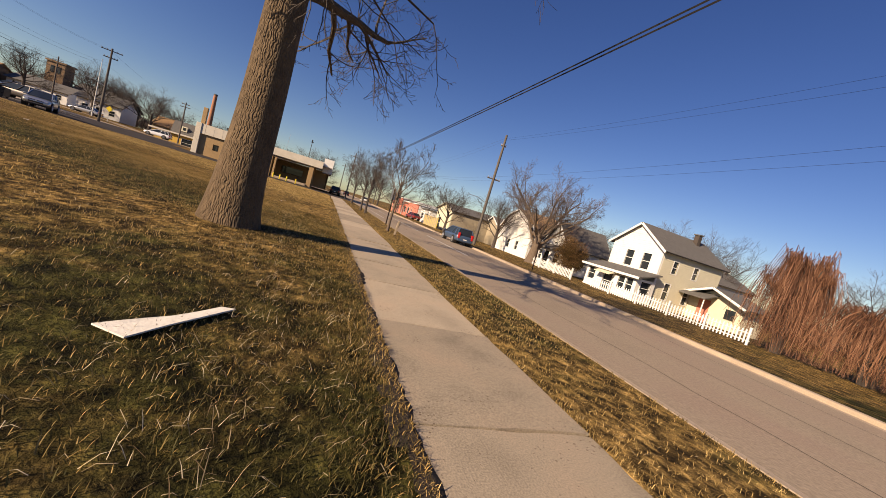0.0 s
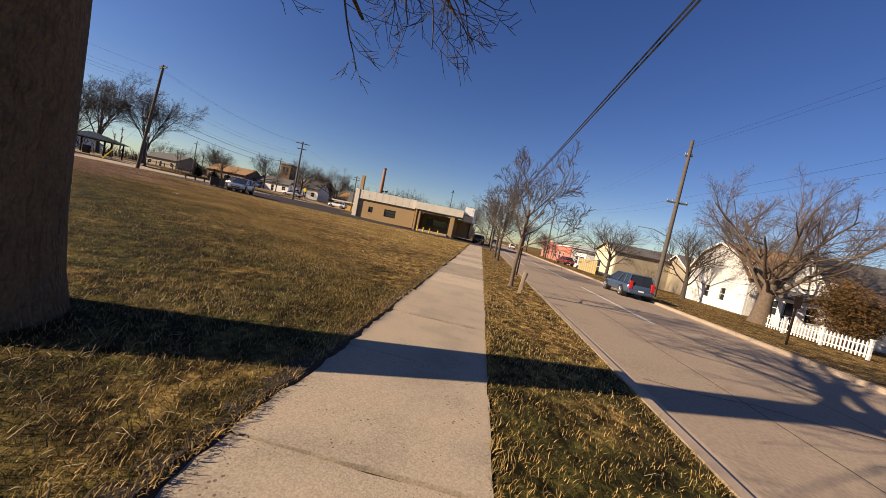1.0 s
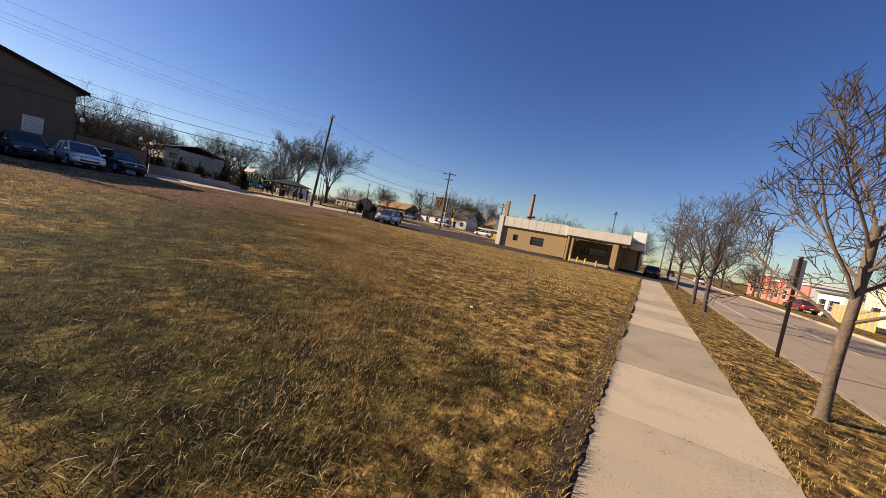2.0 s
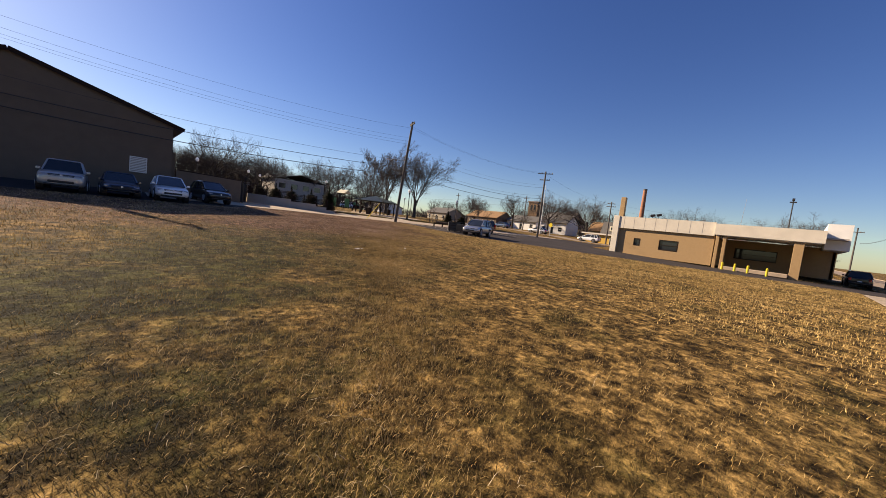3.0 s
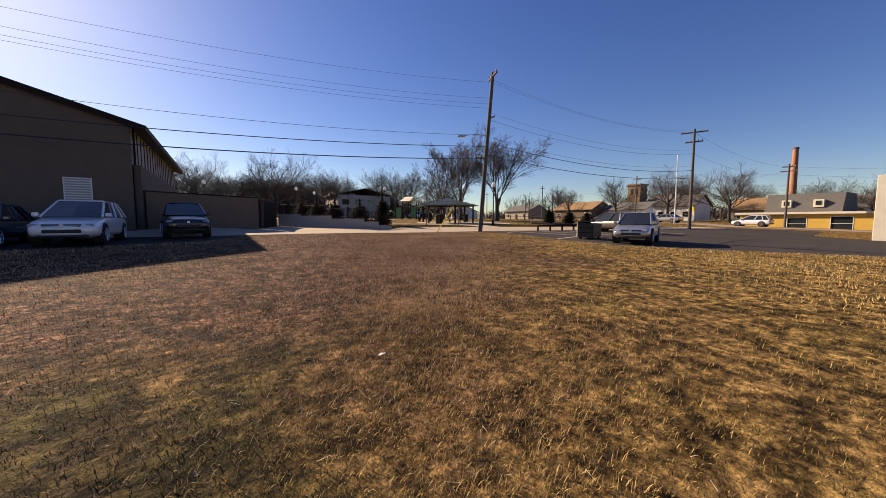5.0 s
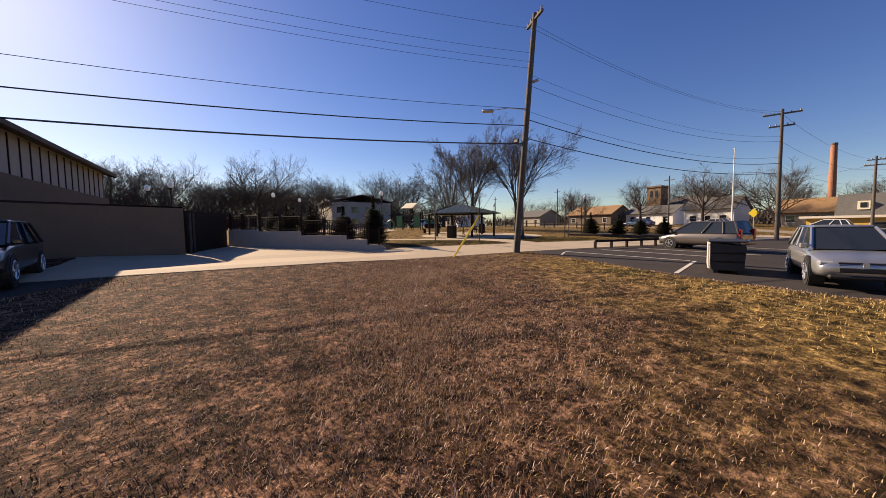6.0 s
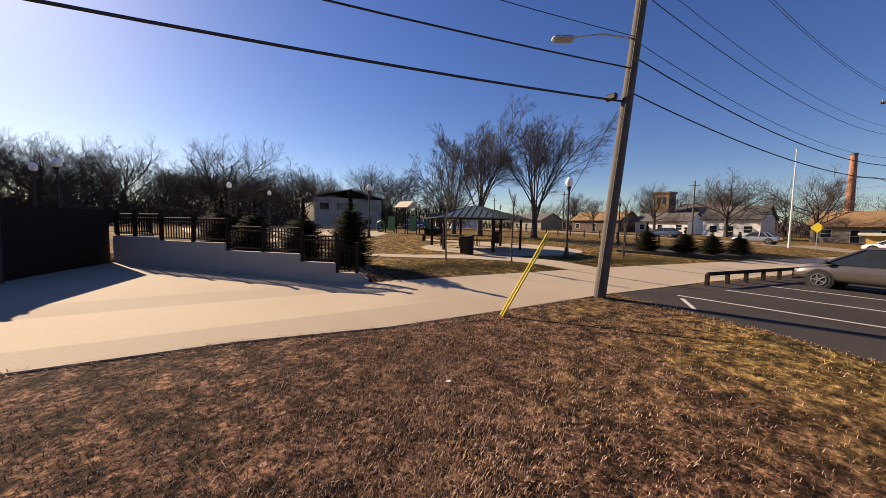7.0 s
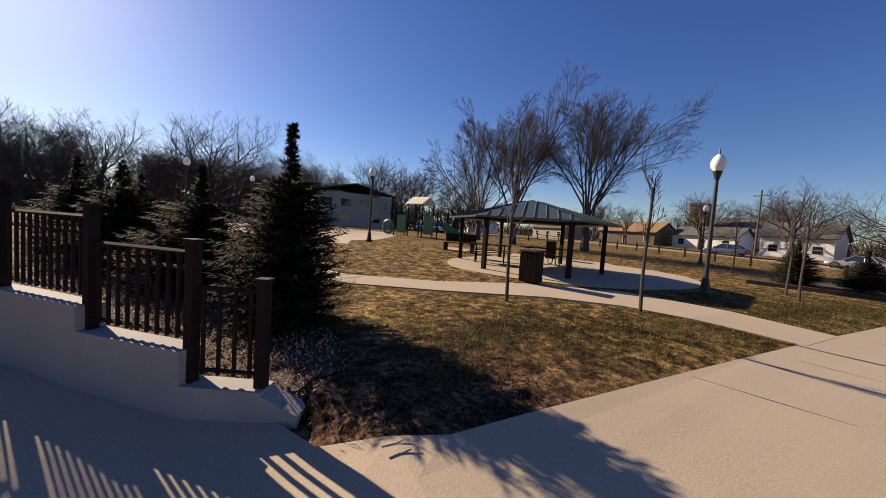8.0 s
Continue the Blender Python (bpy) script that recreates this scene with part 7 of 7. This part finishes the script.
def blades(name, label, material, x, y, rs, length, width, lean, flat=0.0):
    """Bent blades of two faces each, as one mesh."""
    n = len(x)
    z = gz_all(x)
    clump = np.sin(x * 9 + 2 * np.sin(y * 4)) * np.sin(y * 8 + 2 * np.sin(x * 5)) + 0.6 * np.sin(x * 2.3 + y * 1.7)
    ln = length * (0.45 + rs.rand(n)) * (0.9 + 0.2 * clump)
    a = 3.0 * np.sin(x * 1.9 + 1.5 * np.sin(y * 1.3)) + 2.0 * np.sin(y * 2.7) + rs.normal(0, 2.2, n)
    tilt = lean * (0.35 + rs.rand(n) * 0.9)
    dx, dy = np.cos(a), np.sin(a)
    w = width * (0.6 + 0.8 * rs.rand(n)) / 2
    v = np.empty((n, 5, 3))
    b2 = a + np.pi / 2 + rs.uniform(-0.5, 0.5, n)
    sx, sy = np.cos(b2) * w, np.sin(b2) * w
    h1, r1 = ln * 0.55 * np.cos(tilt * 0.7), ln * 0.55 * np.sin(tilt * 0.7)
    h2, r2 = h1 + ln * 0.45 * np.cos(tilt * 1.15), r1 + ln * 0.45 * np.sin(tilt * 1.15)
    z0 = z - 0.004 + flat * rs.rand(n)
    v[:, 0] = np.c_[x - sx, y - sy, z0]
    v[:, 1] = np.c_[x + sx, y + sy, z0]
    v[:, 2] = np.c_[x + dx * r1 + sx * 0.8, y + dy * r1 + sy * 0.8, z0 + h1]
    v[:, 3] = np.c_[x + dx * r1 - sx * 0.8, y + dy * r1 - sy * 0.8, z0 + h1]
    v[:, 4] = np.c_[x + dx * r2, y + dy * r2, np.maximum(z0 + h2, z + 0.004)]
    me = bpy.data.meshes.new(name)
    me.vertices.add(n * 5)
    me.vertices.foreach_set("co", v.ravel())
    loops = (np.arange(n)[:, None] * 5 + np.array([0, 1, 2, 3, 3, 2, 4])).ravel()
    me.loops.add(n * 7)
    me.loops.foreach_set("vertex_index", loops.astype(np.int32))
    me.polygons.add(n * 2)
    me.polygons.foreach_set("loop_start", (np.arange(n)[:, None] * 7 + np.array([0, 4])).ravel().astype(np.int32))
    me.polygons.foreach_set("loop_total", np.tile([4, 3], n).astype(np.int32))
    me.update(calc_edges=True)
    me.materials.append(material)
    return tagged(new(name, me), label, "grass", kind="stuff")


def tufts(name, label, material, x, y, rs, length, width):
    """Upright ragged tufts of one face each, as one mesh."""
    n = len(x)
    z, a = gz_all(x), rs.rand(n) * 2 * np.pi
    ln, w = length * (0.5 + rs.rand(n)), width * (0.6 + 0.8 * rs.rand(n)) / 2
    lean = ln * rs.uniform(0.1, 0.9, n)
    b = rs.rand(n) * 2 * np.pi
    v = np.empty((n, 3, 3))
    v[:, 0] = np.c_[x - np.cos(a) * w, y - np.sin(a) * w, z - 0.006]
    v[:, 1] = np.c_[x + np.cos(a) * w, y + np.sin(a) * w, z - 0.006]
    v[:, 2] = np.c_[x + np.cos(b) * lean, y + np.sin(b) * lean, z + np.sqrt(np.maximum(ln ** 2 - lean ** 2, 1e-4))]
    me = bpy.data.meshes.new(name)
    me.vertices.add(n * 3)
    me.vertices.foreach_set("co", v.ravel())
    me.loops.add(n * 3)
    me.loops.foreach_set("vertex_index", np.arange(n * 3, dtype=np.int32))
    me.polygons.add(n)
    me.polygons.foreach_set("loop_start", np.arange(0, n * 3, 3, dtype=np.int32))
    me.polygons.foreach_set("loop_total", np.full(n, 3, np.int32))
    me.update(calc_edges=True)
    me.materials.append(material)
    return tagged(new(name, me), label, "grass", kind="stuff")


def build_grass():
    rs = np.random.RandomState(4)
    lane = [(-0.5, 2.0), (0.5, 10), (-1.5, 15), (-6.5, 20), (-14, 25), (-24, 30), (-33, 34), (-36.5, 36.5)]
    x, y = scatter(rs, 640000, lane, 3.8)
    x2, y2 = scatter(rs, 210000, [(-1.5, 3.5), (-2.0, 12), (-4, 18), (-16, 27), (-36, 36)], 10.0)
    ok_x, ok_y = np.r_[x, x2], np.r_[y, y2]
    keep = ((ok_x < -0.05) | ((ok_x > 1.69) & (ok_x < KERB - 0.16))) & (ok_x > -37.3)
    for o in (DRIVE, LOT, YARD):
        keep &= ~inside(ok_x, ok_y, o)
    x, y = ok_x[keep], ok_y[keep]
    west = rs.rand(len(x)) < np.clip((2.0 - (x + 20 + 1.15 * (np.maximum(y, 30) - 30))) / 8, 0, 0.72)
    patch = np.sin(x * 0.9 + 1.3 * np.sin(y * 0.7)) * np.sin(y * 0.8 + np.sin(x * 0.6)) * 0.35
    green = ~west & (x < 0.2) & (rs.rand(len(x)) < np.interp(y, [0, 4.5, 9, 14], [0.98, 0.8, 0.3, 0.12]) + patch + np.interp(0.49 * x + 0.87 * y, [5, 9, 11.5, 15.5], [0, 0.28, 0.28, -0.1]) * np.clip((x + 26) / 7, 0, 1) * (y > 9))
    verge = ~west & (x > 1.6) & (rs.rand(len(x)) < 0.6)
    dry = ~west & ~green & ~verge
    blades("grass", "sun-bleached dry grass on the roadside verge", M["bleached"], x[verge], y[verge], rs, 0.055, 0.0046, 1.05)
    blades("grass", "short dry straw-coloured grass", M["grass"], x[dry], y[dry], rs, 0.058, 0.0046, 1.05)
    blades("grass", "short dull green winter grass between the straw", M["green_grass"], x[green], y[green], rs, 0.055, 0.0046, 1.0)
    blades("leaf_litter", "red-brown dead leaves and dry grass on the lawn", M["litter"], x[west], y[west], rs, 0.052, 0.0065, 1.05, 0.010)
    # coarser upright tufts over the whole lawn, away from the middle of the walk
    x, y = rs.uniform(-37.5, -0.2, 520000), rs.uniform(-8, 60, 520000)
    wave = np.sin(x * 1.7 + 2 * np.sin(y * 0.9)) * np.sin(y * 1.9 + 2 * np.sin(x * 1.1)) + rs.normal(0, 0.6, len(x))
    keep = (wave > -0.3) & (off_line(x, y, lane) > 5.0 + 5.0 * rs.rand(len(x)))
    for o in (DRIVE, LOT, YARD):
        keep &= ~inside(x, y, o)
    x, y = x[keep], y[keep]
    west = rs.rand(len(x)) < np.clip((2.0 - (x + 20 + 1.15 * (np.maximum(y, 30) - 30))) / 8, 0, 0.8)
    tufts("grass", "coarse straw tufts scattered over the lawn", M["bleached"], x[~west], y[~west], rs, 0.07, 0.017)
    tufts("leaf_litter", "curled dead leaves scattered over the lawn", M["litter"], x[west], y[west], rs, 0.045, 0.022)
    # longer tufts along paving edges
    n = 40000
    ye = rs.uniform(-2, 45, n)
    side = rs.rand(n)
    xe = np.where(side < 0.55, 0.05 - rs.exponential(0.09, n), np.where(side < 0.75, 1.69 + rs.exponential(0.05, n), KERB - 0.17 - rs.exponential(0.06, n)))
    blades("grass", "ragged dry grass along the sidewalk edges", M["grass"], xe, ye, rs, 0.06, 0.006, 1.4)
    x, y = scatter(rs, 120000, [(-41.5, 38.2), (-43, 40), (-41.5, 43.5), (-41.5, 49), (-41.0, 54)], 1.8)
    keep = ~(inside(x, y, DRIVE) | inside(x, y, walk_pts_plan) | inside(x, y, bed_plan)) & (x > -47)
    blades("grass", "short brown-green park grass", M["green_grass"], x[keep], y[keep], rs, 0.06, 0.006, 1.1)
    x, y = rs.uniform(-52, -41.5, 60000), rs.uniform(30.5, 39, 60000)
    keep = inside(x + rs.normal(0, 0.12, len(x)), y + rs.normal(0, 0.12, len(x)), bed_plan) & (rs.rand(len(x)) < np.interp(x, [-50, -43], [0.3, 1.0]))
    blades("leaf_litter", "dead leaves lying on the mulch bed", M["litter"], x[keep], y[keep], rs, 0.05, 0.02, 1.2, 0.03)
    # ragged litter and turf along the edge of the drive and lot
    edge = np.array([(p, q) for o in (DRIVE, LOT) for p, q in zip(o, o[1:] + o[:1])])
    ln = np.linalg.norm(edge[:, 1] - edge[:, 0], axis=1)
    pick = rs.choice(len(edge), 110000, p=ln / ln.sum())
    f = rs.rand(len(pick))[:, None]
    pts = edge[pick, 0] * (1 - f) + edge[pick, 1] * f + rs.normal(0, 0.055, (len(pick), 2))
    x, y = pts[:, 0], pts[:, 1]
    keep = (x > -38.3) & (x < -18) & (y < 49) & (y > 26) & ~((x < -36.6) & (y > 43.4))
    keep &= rs.rand(len(x)) < 0.35 + 0.65 * (np.sin(x * 3 + y * 5) * np.sin(y * 2.3 - x) > -0.2)
    blades("leaf_litter", "dead leaves and ragged turf along the drive edge", M["litter"], x[keep], y[keep], rs, 0.038, 0.010, 1.4, 0.015)
    # loose straw and twigs
    x, y = scatter(rs, 3500, lane, 2.6)
    x3, y3 = scatter(rs, 3200, [(-1.0, 2), (-1.5, 9), (-2, 15)], 2.0)
    x, y = np.r_[x, x3], np.r_[y, y3]
    keep = ((x < -0.1) | ((x > 1.8) & (x < KERB - 0.2))) & ~inside(x, y, DRIVE)
    blades("straw", "loose pale straw and broken twigs on the lawn", M["straw"], x[keep], y[keep], rs, 0.13, 0.0036, 2.0, 0.035)


walk_pts_plan = [(-46.6, 38.8), (-45.5, 40.6), (-44.3, 43.0), (-43.2, 44.2), (-41.6, 44.9), (-40.36, 45.3), (-40.28, 47.2), (-42.4, 46.75), (-44.3, 46.2), (-45.86, 43.86), (-46.55, 41.2), (-47.7, 39.2)]
bed_plan = [(-41.85, 36.95), (-42.3, 36.3), (-43.2, 35.42), (-44.22, 34.6), (-45.68, 33.3), (-49.4, 29.9), (-52.8, 31.9), (-50, 35.6), (-46.8, 36.9), (-44.4, 37.9), (-42.3, 37.4)]
def build_soil_shade_edges():
    """The ragged dark earth that creeps over the edges of the sidewalk, with the turf lip's shadow put into its dark
    strip.
    """
    for x, sgn, reach in ((-0.18, 1, 0.34),):
        rng = random.Random(17)
        bm, rows = bmesh.new(), []
        y = -12.0
        while y < 45:
            w = reach * (0.85 + 0.35 * noise.noise(Vector((0, y * 0.7, x))) + rng.uniform(-0.07, 0.1))
            rows.append([bm.verts.new((x, y, 0.028)), bm.verts.new((x + sgn * w * 0.7, y, 0.026 + rng.uniform(-0.004, 0.012))), bm.verts.new((x + sgn * w, y, -0.02))])
            y += rng.uniform(0.06, 0.16)
        for p, q in zip(rows, rows[1:]):
            for i in range(2):
                bm.faces.new((p[i], p[i + 1], q[i + 1], q[i]))
        tagged(part("soil_edge", bm, M["soil"]), "dark ragged strip of soil and painted turf-edge shade between lawn and sidewalk", "soil", kind="structure")


build_soil_shade_edges()
build_grass()
build_slabs()
